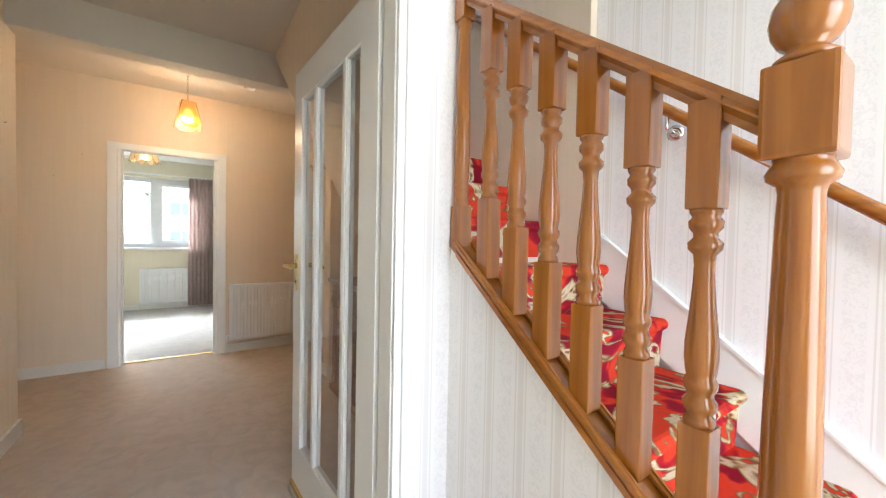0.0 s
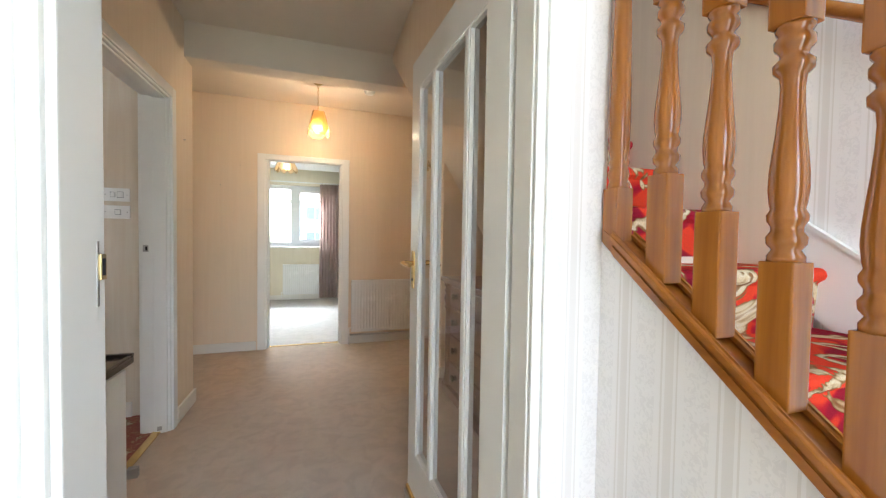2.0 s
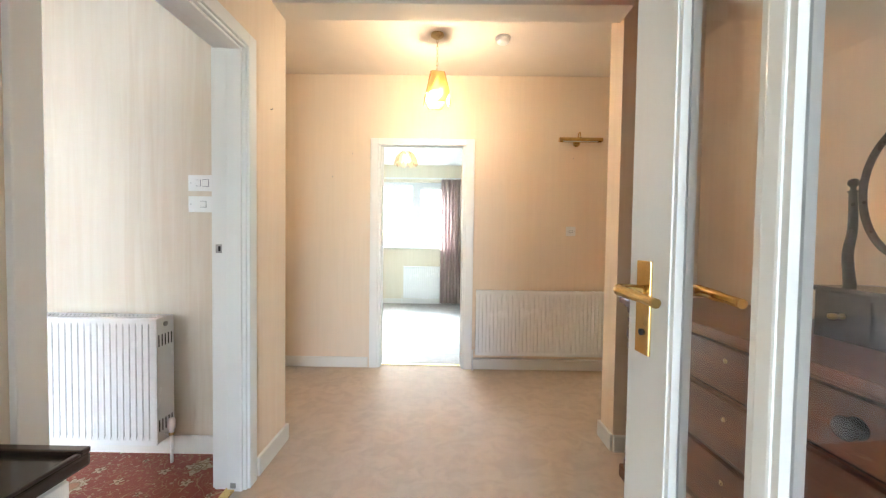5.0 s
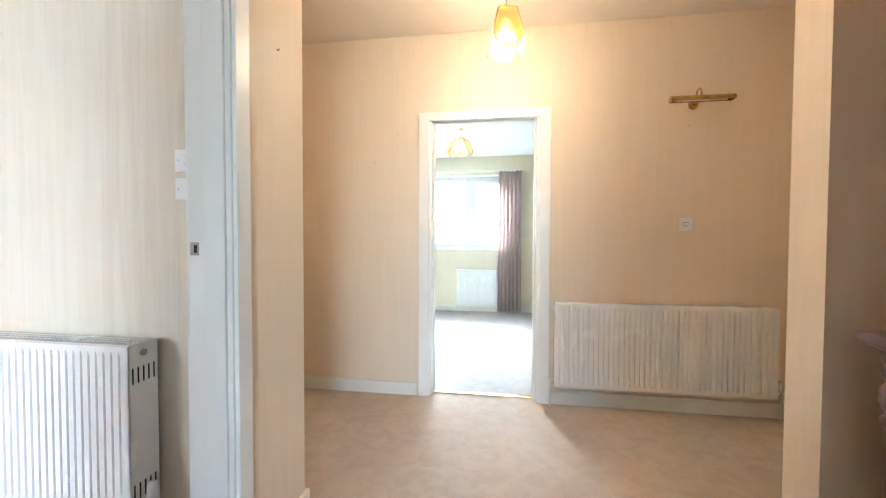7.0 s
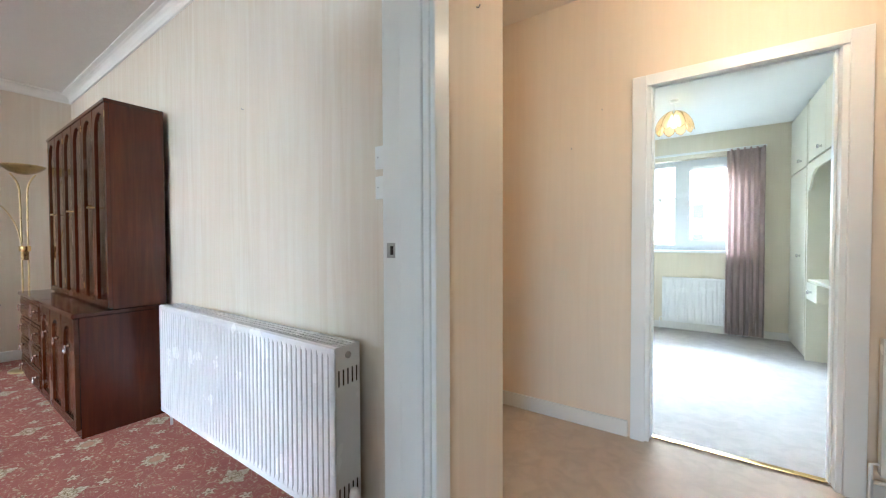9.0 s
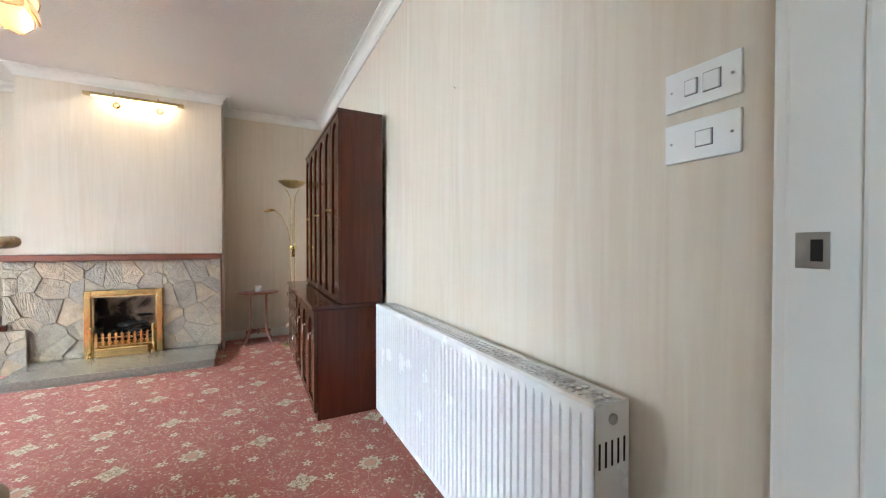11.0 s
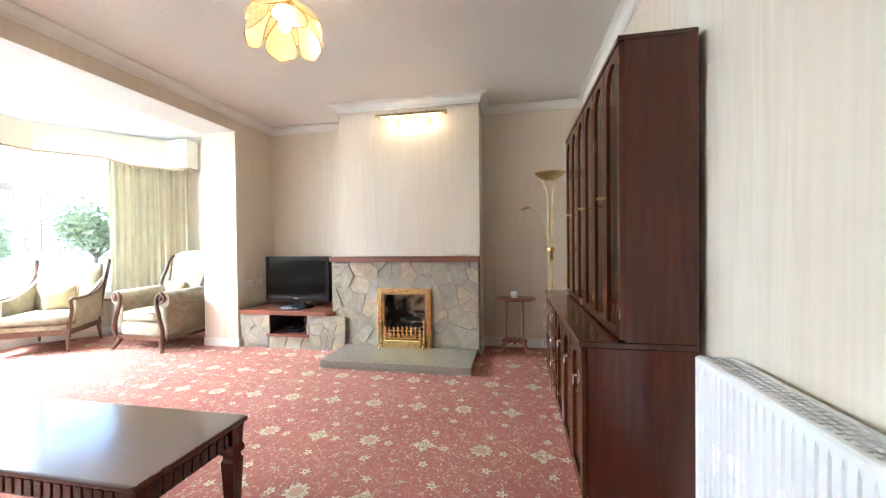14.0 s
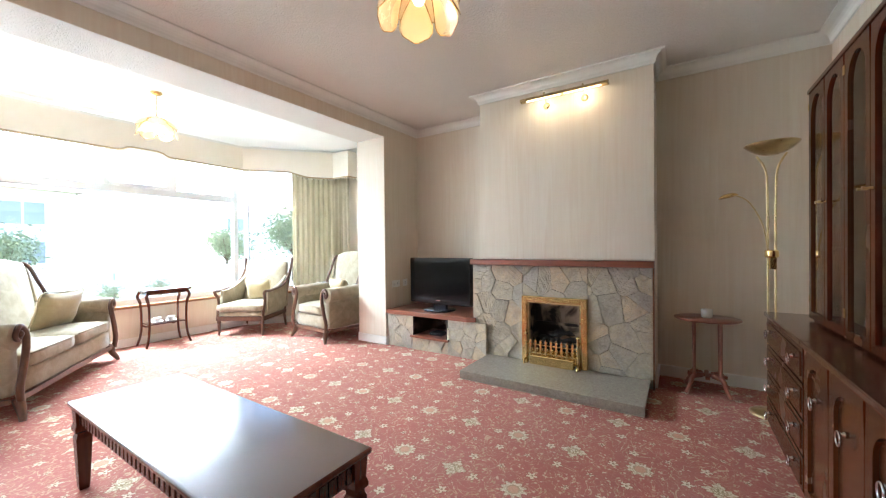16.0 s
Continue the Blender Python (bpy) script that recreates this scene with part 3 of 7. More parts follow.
structure("wall_stairwell_end", boxes((1.34, 2.32, 3.72, 3.84, 2.67, 5.0)), M_LOBBY, "white striped wall at the stair head", "wall")
structure("ceiling_hall", boxes((-1.0, 1.22, 1.45, 3.70, C_HALL, 2.80), (-1.0, 2.7, 3.86, 5.2, C_HALL, 2.80), (1.22, 2.7, 3.73, 3.86, C_HALL, 2.80)), M_CEIL, "cream painted hall ceiling", "ceiling")
structure("beam_hall", boxes((HX - 0.02, 1.70, 3.70, 3.86, 2.42, 2.80), bevel=0.006), M_CEIL, "cream painted ceiling beam across the hall", "beam")

# lobby shell with the entrance opening behind the walker
structure("wall_lobby_west", boxes((-1.0, -0.9, -1.3, 1.45, 0, C_HALL)), M_LOBBY, "white striped lobby wall", "wall")
# The upper gap is added, unseen, to let the stairwell fill lamp in.
structure("wall_lobby_south", boxes((-1.0, 0.45, -1.42, -1.3, 0, 5.0), (1.95, 2.32, -1.42, -1.3, 0, 5.0), (0.45, 1.95, -1.42, -1.3, 2.4, 3.2), (0.45, 1.35, -1.42, -1.3, 3.2, 5.0), (1.35, 1.95, -1.42, -1.3, 4.7, 5.0)),
          M_LOBBY, "white striped wall with the glazed entrance", "wall")
structure("ceiling_lobby", boxes((-1.0, 1.34, -1.3, 1.45, C_HALL, 2.80)), M_CEIL, "white painted lobby ceiling", "ceiling")
structure("ceiling_stairwell", boxes((1.20, 2.32, -1.42, 3.84, 5.0, 5.1)), M_CEIL, "white painted ceiling above the stairs", "ceiling")
structure("wall_stairwell_west", boxes((1.22, 1.34, -1.3, 1.57, 2.80, 5.0), (1.22, 1.34, 1.45, 1.57, 2.66, 2.80)), M_LOBBY, "white striped upper stairwell wall", "wall")

# lounge shell
CBX = -4.78
structure("wall_lounge_west", boxes((LX_TV - 0.15, LX_TV, NIB, 1.10, 0, C_LOUNGE + 0.02), (LX_TV - 0.15, LX, 2.5, LY, 0, C_LOUNGE + 0.02)), M_LOUNGE, "cream papered lounge wall in the fireside alcoves", "wall")
structure("chimney_breast", boxes((LX_TV - 0.15, CBX, 1.035, 2.60, 1.05, C_LOUNGE + 0.01), (LX_TV - 0.15, CBX - 0.02, 1.035, 1.50, 0, 1.05), (LX_TV - 0.15, CBX - 0.02, 2.09, 2.60, 0, 1.05), (LX_TV - 0.15, CBX - 0.02, 1.50, 2.09, 0.70, 1.05), (LX_TV - 0.15, LX_TV, 1.5, 2.09, 0, 0.70)),
          M_LOUNGE, "cream papered chimney breast above the stone fireplace", "wall")
structure("wall_nib", boxes((LX_TV - 0.3, -4.69, NIB - 0.45, NIB, 0, C_LOUNGE + 0.02), bevel=0.004), M_LOUNGE, "cream papered nib wall beside the bay", "wall")
structure("wall_nib_east", boxes((-0.75, -0.33, NIB - 0.45, NIB, 0, C_LOUNGE + 0.02)), M_LOUNGE, "cream papered nib wall on the bay's other side", "wall")
structure("beam_bay", boxes((-4.69, -0.75, NIB - 0.45, NIB, 2.50, C_LOUNGE + 0.02), bevel=0.005), M_CEIL_TEX, "textured plaster beam across the bay opening", "beam", {"+y": M_LOUNGE})
structure("wall_lounge_east", boxes((-0.33, -0.2, -2.3, 1.57, 0, C_LOUNGE)), M_LOUNGE, "cream papered lounge wall", "wall")
structure("wall_bay_west", boxes((-5.65, -5.53, -2.05, NIB - 0.45, 0, C_LOUNGE)), M_LOUNGE, "cream papered side wall of the bay", "wall")
structure("ceiling_lounge", boxes((LX_TV - 0.15, -0.25, NIB - 0.45, 3.75, C_LOUNGE, 2.86)), M_CEIL_TEX, "cream textured lounge ceiling", "ceiling")
structure("ceiling_bay", boxes((-5.7, -0.2, -3.3, NIB - 0.451, C_LOUNGE, 2.86)), M_CEIL_BED, "pale painted ceiling in the bay", "ceiling")

# bay outline: front run and two angled sides
BC, BE = (-4.42, BAY), (-5.53, -1.95)      # corner and end of the angled side
BC2, BE2 = (-0.95, BAY), (-0.30, -2.2)
SILL_Z, HEAD_Z, TRANSOM_Z = 0.49, 2.47, 1.92


def plank_run(a, b, thick, z0, z1, bm=None, inset0=0.0, inset1=0.0):
    """A panel between two plan points, thick towards the outside (the right of a to b)."""
    bm = bm or bmesh.new()
    a, b = Vector(a), Vector(b)
    d = (b - a).normalized()
    n = Vector((d.y, -d.x))
    a, b = a + d * inset0, b - d * inset1
    pts = [a, b, b + n * thick, a + n * thick]
    return prism([(p.x, p.y) for p in pts], "z", z0, z1, bm)


wall = bmesh.new()
for a, b in ((BE, BC), (BC, BC2), (BC2, BE2)):
    plank_run(a, b, 0.26, 0.0, SILL_Z - 0.03, wall)
    plank_run(a, b, 0.26, HEAD_Z, C_LOUNGE + 0.02, wall)
structure("wall_bay", wall, M_LOUNGE, "cream papered wall under and over the bay window", "wall")
sill = bmesh.new()
for a, b in ((BE, BC), (BC, BC2), (BC2, BE2)):
    plank_run(Vector(a) + Vector((0, 0.03)), Vector(b) + Vector((0, 0.03)), 0.25, SILL_Z - 0.03, SILL_Z, sill)
structure("window_sill_bay", sill, M_SILL, "varnished wooden sill along the bay window", "window sill")


def window_run(name, a, b, posts, label, fan=None):
    """A white framed window between two plan points: posts are (distance, from z, to z)."""
    a, b = Vector(a), Vector(b)
    d = (b - a).normalized()
    n = Vector((d.y, -d.x))
    length = (b - a).length
    top = thing(name, label, "window")
    tagged(top, kind="structure")
    o = a + n * 0.11

    def bar(s0, s1, z0, z1, deep=0.07, off=0.0):
        p, q = o + d * s0 + n * off, o + d * s1 + n * off
        return plank_run(p, q, deep, z0, z1)

    def seal(pane, s0, s1, z0, z1, t=0.006):
        for q in ((s0, s0 + t, z0, z1), (s1 - t, s1, z0, z1), (s0 + t, s1 - t, z0, z0 + t), (s0 + t, s1 - t, z1 - t, z1)):
            part("glazing_seal", bar(*q, 0.008, 0.022), M_SEAL_GAP, pane)

    bm = bar(0, length, SILL_Z, SILL_Z + 0.07)
    for args in ((0, length, HEAD_Z - 0.07, HEAD_Z), (0, 0.07, SILL_Z + 0.07, HEAD_Z - 0.07), (length - 0.07, length, SILL_Z + 0.07, HEAD_Z - 0.07), (0.07, length - 0.07, TRANSOM_Z - 0.04, TRANSOM_Z + 0.04)):
        extra = bar(*args)
        me = bpy.data.meshes.new("tmp")
        extra.to_mesh(me)
        bm.from_mesh(me)
        bpy.data.meshes.remove(me)
    part("window_frame", bm, M_UPVC, top)
    for s, z0, z1 in posts:
        part("mullion", bar(s - 0.045, s + 0.045, z0, z1), M_UPVC, top)
    if fan:
        s0, s1 = fan
        bm = bmesh.new()
        for q in ((s0, s1, TRANSOM_Z + 0.04, TRANSOM_Z + 0.085), (s0, s1, HEAD_Z - 0.115, HEAD_Z - 0.07), (s0, s0 + 0.045, TRANSOM_Z + 0.085, HEAD_Z - 0.115), (s1 - 0.045, s1, TRANSOM_Z + 0.085, HEAD_Z - 0.115)):
            p, r = o + d * q[0] - n * 0.025, o + d * q[1] - n * 0.025
            plank_run(p, r, 0.06, q[2], q[3], bm)
        sash = part("fanlight_sash", bm, M_UPVC, top)
        p = o + d * (s0 + s1) / 2 - n * 0.04
        part("stay", plank_run(p - d * 0.13, p + d * 0.13, 0.012, TRANSOM_Z + 0.09, TRANSOM_Z + 0.105), M_UPVC, sash)
    edges = [0.07] + [s for s, z0, z1 in posts if z0 > 1.0] + [length - 0.07]
    for s0, s1 in zip(edges, edges[1:]):
        pane = part("pane", bar(s0, s1, TRANSOM_Z, HEAD_Z - 0.07, 0.006, 0.03), M_GLASS, top)
        seal(pane, s0 + (0.045 if s0 > 0.07 else 0), s1 - (0.045 if s1 < length - 0.07 else 0), TRANSOM_Z + 0.04, HEAD_Z - 0.07)
        pane.visible_shadow = False
    edges = [0.07] + [s for s, z0, z1 in posts if z0 < 1.0] + [length - 0.07]
    for s0, s1 in zip(edges, edges[1:]):
        pane = part("pane", bar(s0, s1, SILL_Z + 0.07, TRANSOM_Z, 0.006, 0.03), M_GLASS, top)
        seal(pane, s0 + (0.045 if s0 > 0.07 else 0), s1 - (0.045 if s1 < length - 0.07 else 0), SILL_Z + 0.07, TRANSOM_Z - 0.04)
        pane.visible_shadow = False
    return top


window_run("window_1", BC, BC2, [(0.86, TRANSOM_Z + 0.04, HEAD_Z - 0.07), (1.62, TRANSOM_Z + 0.04, HEAD_Z - 0.07), (2.55, TRANSOM_Z + 0.04, HEAD_Z - 0.07)],
           "wide white framed bay window with small top lights", (0.905, 1.575))
window_run("window_2", BE, BC, [], "narrow white framed angled bay window")
window_run("window_3", BC2, BE2, [], "narrow white framed angled bay window on the other side")

# bedroom shell
BY = 8.40
structure("wall_bedroom_north", boxes((-2.3, -1.45, BY, 8.65, 0, C_BED), (0.78, 2.0, BY, 8.65, 0, C_BED), (-1.45, 0.78, BY, 8.65, 0, 1.03), (-1.45, 0.78, BY, 8.65, 2.20, C_BED)), M_BED, "buff papered bedroom wall with the window", "wall")
structure("wall_bedroom_west", boxes((-2.4, -2.3, 5.2, 8.4, 0, C_BED)), M_BED, "buff papered bedroom wall", "wall")
structure("wall_bedroom_east", boxes((1.75, 1.85, 5.2, 8.4, 0, C_BED)), M_BED, "buff papered bedroom wall behind the wardrobes", "wall")
structure("ceiling_bedroom", boxes((-2.4, 2.0, 5.2, 8.65, C_BED, 2.62)), M_CEIL_BED, "white painted bedroom ceiling", "ceiling")
w4 = tagged(thing("window_4", "white framed bedroom window with two lights", "window"), kind="structure")
part("window_frame", boxes((-1.45, 0.78, 8.5, 8.56, 1.03, 1.10), (-1.45, 0.78, 8.5, 8.56, 2.13, 2.20), (-1.45, -1.38, 8.5, 8.56, 1.10, 2.13), (0.71, 0.78, 8.5, 8.56, 1.10, 2.13)), M_UPVC, w4)
for x in (-0.62, 0.16):
    part("mullion", boxes((x - 0.05, x + 0.05, 8.49, 8.56, 1.10, 2.13)), M_UPVC, w4)
part("sash", boxes((0.21, 0.71, 8.475, 8.53, 1.10, 1.16), (0.21, 0.71, 8.475, 8.53, 2.07, 2.13), (0.21, 0.27, 8.475, 8.53, 1.16, 2.07), (0.65, 0.71, 8.475, 8.53, 1.16, 2.07)), M_UPVC, w4)
part("trickle_vent", boxes((0.30, 0.62, 8.462, 8.475, 2.085, 2.11)), M_PLASTIC, w4)
for x0, x1 in ((-1.38, -0.67), (-0.57, 0.11), (0.27, 0.65)):
    pane = part("pane", boxes((x0, x1, 8.52, 8.526, 1.10, 2.13)), M_GLASS, w4)
    pane.visible_shadow = False
part("window_sill", boxes((-1.5, 0.83, 8.30, 8.5, 1.0, 1.03), bevel=0.005), M_WHITE, w4)

# skirting boards


def skirting(name, runs, h, mat, label):
    bm = bmesh.new()
    for x0, x1, y0, y1 in runs:
        box(bm, x0, x1, y0, y1, 0.0, h, bevel=0.004)
    return structure(name, bm, mat, label, "skirting board")


T = 0.016
skirting("baseboard_hall", [(HX, HX + T, 3.53, 3.86 + T), (-0.33, HX, 3.86, 3.86 + T), (-0.88, 0.03, HY - T, HY), (0.985, 2.6, HY - T, HY), (1.70 - T, 1.70, 3.81, 3.97 + T), (1.70, 2.6, 3.97, 3.97 + T), (1.70, 2.15, 3.81 - T, 3.81), (HX, HX + T, 1.60, 1.61)], 0.095, M_WHITE_OLD, "white painted hall skirting board")
skirting("baseboard_lounge", [(LX, -0.50, LY - T, LY), (LX, LX + T, 2.60, LY - T), (-4.69, -4.69 + T, NIB - 0.45, NIB), (LX_TV, -4.69 + T, NIB, NIB + T), (-5.53, -5.53 + T, -1.9, NIB - 0.45), (-5.5, -4.69, NIB - 0.45 - T, NIB - 0.45), (LX, CBX - 0.02, 2.60, 2.60 + T)], 0.10, M_WHITE_OLD, "cream painted lounge skirting board")
sk_b = bmesh.new()
for a, b in ((BE, BC), (BC, BC2), (BC2, BE2)):
    plank_run(Vector(b), Vector(a), 0.016, 0.0, 0.10, sk_b)
structure("baseboard_bay", sk_b, M_WHITE_OLD, "white skirting board under the bay window", "skirting board")
skirting("baseboard_bedroom", [(-2.3, 1.75, BY - T, BY)], 0.09, M_WHITE_OLD, "white bedroom skirting board")

# coving: a hollow quarter curve along the tops of the lounge walls


def coving(name, runs, z, size, label):
    bm = bmesh.new()
    prof = [(0, -size), (0.012, -size), (0.016, -size * 0.86)] + [(0.016 + (size - 0.028) * (1 - math.cos(t)), -size * 0.86 + (size * 0.86 - 0.014) * math.sin(t)) for t in (0.3, 0.65, 1.0, 1.3, math.pi / 2)] + [(size, -0.012), (size, 0), (0, 0)]
    for a, b, inward in runs:
        a, b, n = Vector(a), Vector(b), Vector(inward)
        d = (b - a).normalized()
        rings = []
        for p, k in ((a, 1), (b, -1)):
            rings.append([bm.verts.new((p.x + n.x * o + d.x * k * o * e, p.y + n.y * o + d.y * k * o * e, z + h)) for o, h in prof for e in (inward_mitre(a, b, k, n),)])
        for i in range(len(prof)):
            j = (i + 1) % len(prof)
            bm.faces.new((rings[0][i], rings[0][j], rings[1][j], rings[1][i]))
    bmesh.ops.recalc_face_normals(bm, faces=bm.faces[:])
    return structure(name, bm, M_WHITE_OLD, label, "coving")


MITRE = {}


def inward_mitre(a, b, k, n):
    return MITRE.get((round(a.x, 2), round(a.y, 2)) if k == 1 else (round(b.x, 2), round(b.y, 2)), 1.0)


# outside corners of the chimney breast turn the mitre round
MITRE[(CBX, 1.03)] = MITRE[(CBX, 1.04)] = MITRE[(CBX, 2.6)] = -1.0
coving("trim_coving_lounge", [((-0.33, LY), (LX, LY), (0, -1)), ((LX, LY), (LX, 2.60), (1, 0)), ((CBX, 2.60), (CBX, 1.035), (1, 0)), ((LX_TV, 1.035), (LX_TV, NIB), (1, 0)), ((LX_TV, NIB), (-0.33, NIB), (0, 1)), ((-0.33, NIB), (-0.33, LY), (-1, 0))], C_LOUNGE, 0.085, "cream plaster coving round the lounge ceiling")
coving("trim_coving_chimney", [((LX, 2.60), (CBX, 2.60), (0, 1)), ((CBX, 1.035), (LX_TV, 1.035), (0, -1))], C_LOUNGE, 0.085, "cream plaster coving on the chimney's sides")
bm_c = bmesh.new()
for a, b in ((BE, BC), (BC, BC2), (BC2, BE2)):
    plank_run(Vector(b), Vector(a), 0.07, C_LOUNGE - 0.03, C_LOUNGE, bm_c)
    plank_run(Vector(b), Vector(a), 0.03, C_LOUNGE - 0.08, C_LOUNGE - 0.03, bm_c)
structure("trim_coving_bay", bm_c, M_WHITE_OLD, "cream plaster coving along the bay", "coving")
coving("trim_coving_bay_side", [((-5.53, NIB - 0.45), (-5.53, -1.95), (1, 0)), ((-0.75, NIB - 0.45), (-5.53, NIB - 0.45), (0, -1))], C_LOUNGE, 0.085, "cream plaster coving in the bay")

# door linings and architraves


def casing(name, runs, label, mat=M_WHITE):
    top = tagged(thing(name, label, "door frame"), kind="structure")
    for nm, r in runs:
        part(nm, boxes(r, bevel=0.004), mat, top)
    return top


casing("door_frame_lobby", [("jamb", (0.265, 0.315, 1.497, 1.626, 0, 2.03)), ("jamb", (1.153, 1.195, 1.497, 1.578, 0, 2.03)), ("head", (0.265, 1.195, 1.497, 1.607, 2.03, 2.07)),
                            ("rebate", (1.193, 1.203, 1.579, 1.607, 0, 2.03)),
                            ("architrave", (0.265, 0.30, 1.488, 1.505, 0, 2.085)), ("architrave", (1.163, 1.192, 1.488, 1.505, 0, 2.085)), ("architrave", (0.30, 1.163, 1.488, 1.505, 2.045, 2.085)),
                            ("moulding", (0.262, 0.272, 1.476, 1.489, 0, 2.09)), ("moulding", (1.182, 1.195, 1.476, 1.489, 0, 2.09)), ("moulding", (1.156, 1.166, 1.482, 1.497, 0, 2.04)), ("moulding", (0.292, 0.302, 1.482, 1.497, 0, 2.04)),
                            ("architrave", (0.20, 0.2645, 1.618, 1.634, 0, 2.11)), ("architrave", (0.2645, 1.195, 1.608, 1.63, 2.045, 2.11))], "white painted door frame with moulded architraves")
lk = thing("strike_plate", "worn brass and steel strike plate on the lobby door jamb", "latch plate", pose(0.315, 1.600, 1.148))
part("plate", boxes((0, 0.0015, -0.002, 0.004, -0.06, 0.06)), M_STEEL, lk)
part("latch_cup", boxes((0, 0.004, 0.004, 0.022, -0.012, 0.036), bevel=0.001), M_BRASS_OLD, lk)
part("latch_hole", boxes((0.0035, 0.0045, 0.008, 0.018, -0.004, 0.028)), M_DARK, lk)
casing("door_frame_lounge", [("jamb", (-0.335, -0.185, 3.43, 3.452, 0, 2.05)), ("jamb", (-0.335, -0.185, 2.558, 2.58, 0, 2.05)), ("head", (-0.335, -0.185, 2.558, 3.452, 2.05, 2.072)),
                             ("architrave", (-0.19, -0.172, 3.44, 3.505, 0, 2.12)), ("architrave", (-0.19, -0.172, 2.505, 2.57, 0, 2.12)), ("architrave", (-0.19, -0.172, 2.57, 3.44, 2.06, 2.12)),
                             ("architrave", (-0.35, -0.33, 3.44, 3.51, 0, 2.12)), ("architrave", (-0.35, -0.33, 2.50, 2.57, 0, 2.12)), ("architrave", (-0.35, -0.33, 2.57, 3.44, 2.06, 2.12)),
                             ("door_stop", (-0.27, -0.20, 3.418, 3.43, 0, 2.05)), ("door_stop", (-0.27, -0.20, 2.58, 3.418, 2.038, 2.05))], "white painted lounge door frame")
casing("door_frame_bedroom", [("jamb", (0.108, 0.14, 5.095, 5.205, 0, 2.04)), ("jamb", (0.89, 0.922, 5.095, 5.205, 0, 2.04)), ("head", (0.108, 0.922, 5.095, 5.205, 2.04, 2.078)),
                              ("architrave", (0.045, 0.118, 5.078, 5.10, 0, 2.09)), ("architrave", (0.912, 0.985, 5.078, 5.10, 0, 2.09)), ("architrave", (0.118, 0.912, 5.078, 5.10, 2.03, 2.09)),
                              ("door_stop", (0.14, 0.152, 5.15, 5.19, 0, 2.04)), ("door_stop", (0.878, 0.89, 5.15, 5.19, 0, 2.04)), ("door_stop", (0.152, 0.878, 5.15, 5.19, 2.028, 2.04))], "white painted bedroom door frame")
structure("trim_threshold_bedroom", boxes((0.14, 0.89, 5.15, 5.185, 0.004, 0.012), bevel=0.003), M_BRASS, "brass carpet threshold strip at the bedroom", "threshold")
structure("trim_threshold_lounge", boxes((-0.28, -0.235, 2.58, 3.43, 0.002, 0.010), bevel=0.003), M_BRASS, "brass carpet threshold strip at the lounge", "threshold")
structure("trim_threshold_lobby", boxes((0.317, 1.15, 1.54, 1.58, 0.0, 0.008), bevel=0.003), M_BRASS, "brass carpet threshold strip at the lobby", "threshold")

# stairs
RISE, GOING = 0.19, 0.247
NOSE4 = 0.98


def nose_y(n):
    return NOSE4 + GOING * (n - 4)


stairs = tagged(thing("stairs", "straight carpeted stairs with white strings", "stairs"), kind="structure")
for n in range(1, 14):
    y = nose_y(n)
    z = RISE * n + 0.01
    prof = [(y + GOING + 0.05, z), (y + 0.02, z)] + [(y + 0.02 - 0.022 * math.sin(t), z - 0.022 + 0.022 * math.cos(t)) for t in (0.5, 1.0, 1.57, 2.2, 2.8)] + [(y + 0.02, z - 0.05), (y + 0.028, z - RISE), (y + 0.06, z - RISE), (y + GOING + 0.05, z - 0.03)]
    bm = prism(prof, "x", STAIR_X + 0.03, STAIR_WALL - 0.02)
    part("step", bm, M_STAIR_CARPET, stairs, "step in crimson leaf patterned carpet")
st = bmesh.new()
lo, hi = 0.15, 3.55


def pitch_z(y):
    return RISE * 4 + 0.01 + (y - NOSE4) * RISE / GOING


prism([(lo, max(0.0, pitch_z(lo) - 0.25)), (hi, pitch_z(hi) - 0.25), (hi, pitch_z(hi) + 0.085), (lo, pitch_z(lo) + 0.085)], "x", STAIR_WALL - 0.02, STAIR_WALL - 0.001, st)
part("wall_string", st, M_WHITE, stairs, "white painted wall string")
st = prism([(lo, pitch_z(lo) + 0.085), (hi, pitch_z(hi) + 0.085), (hi, pitch_z(hi) + 0.10), (lo, pitch_z(lo) + 0.10)], "x", STAIR_WALL - 0.026, STAIR_WALL - 0.001)
part("string_cap", st, M_WHITE, stairs)
B0 = 1.2


def foot_z(y):
    return 1.03 + SLOPE * (y - B0)


structure("wall_stair_spandrel", prism([(0.70, 0.0), (1.505, 0.0), (1.505, foot_z(1.505) - 0.035), (0.70, foot_z(0.70) - 0.035)], "x", STAIR_X - 0.016, STAIR_X + 0.03), M_LOBBY, "white striped wall below the stair string", "wall")

# ---- lobby and stairs ----


def rail_z(y):
    return 1.765 + SLOPE * (y - B0)


def merge(bm, other):
    me = bpy.data.meshes.new("tmp")
    other.to_mesh(me)
    other.free()
    bm.from_mesh(me)
    bpy.data.meshes.remove(me)
    return bm


def slant_bar(y0, y1, zf, h0, h1, x0, x1, bevel=0.0):
    """A bar that follows the stair's slope."""
    bm = prism([(y0, zf(y0) + h0), (y1, zf(y1) + h0), (y1, zf(y1) + h1), (y0, zf(y0) + h1)], "x", x0, x1)
    if bevel:
        bmesh.ops.bevel(bm, geom=[e for e in bm.edges if abs(e.verts[0].co.x - e.verts[1].co.x) < 1e-5 and abs(e.verts[0].co.y - e.verts[1].co.y) > 0.05], offset=bevel, segments=3, affect="EDGES")
    return bm


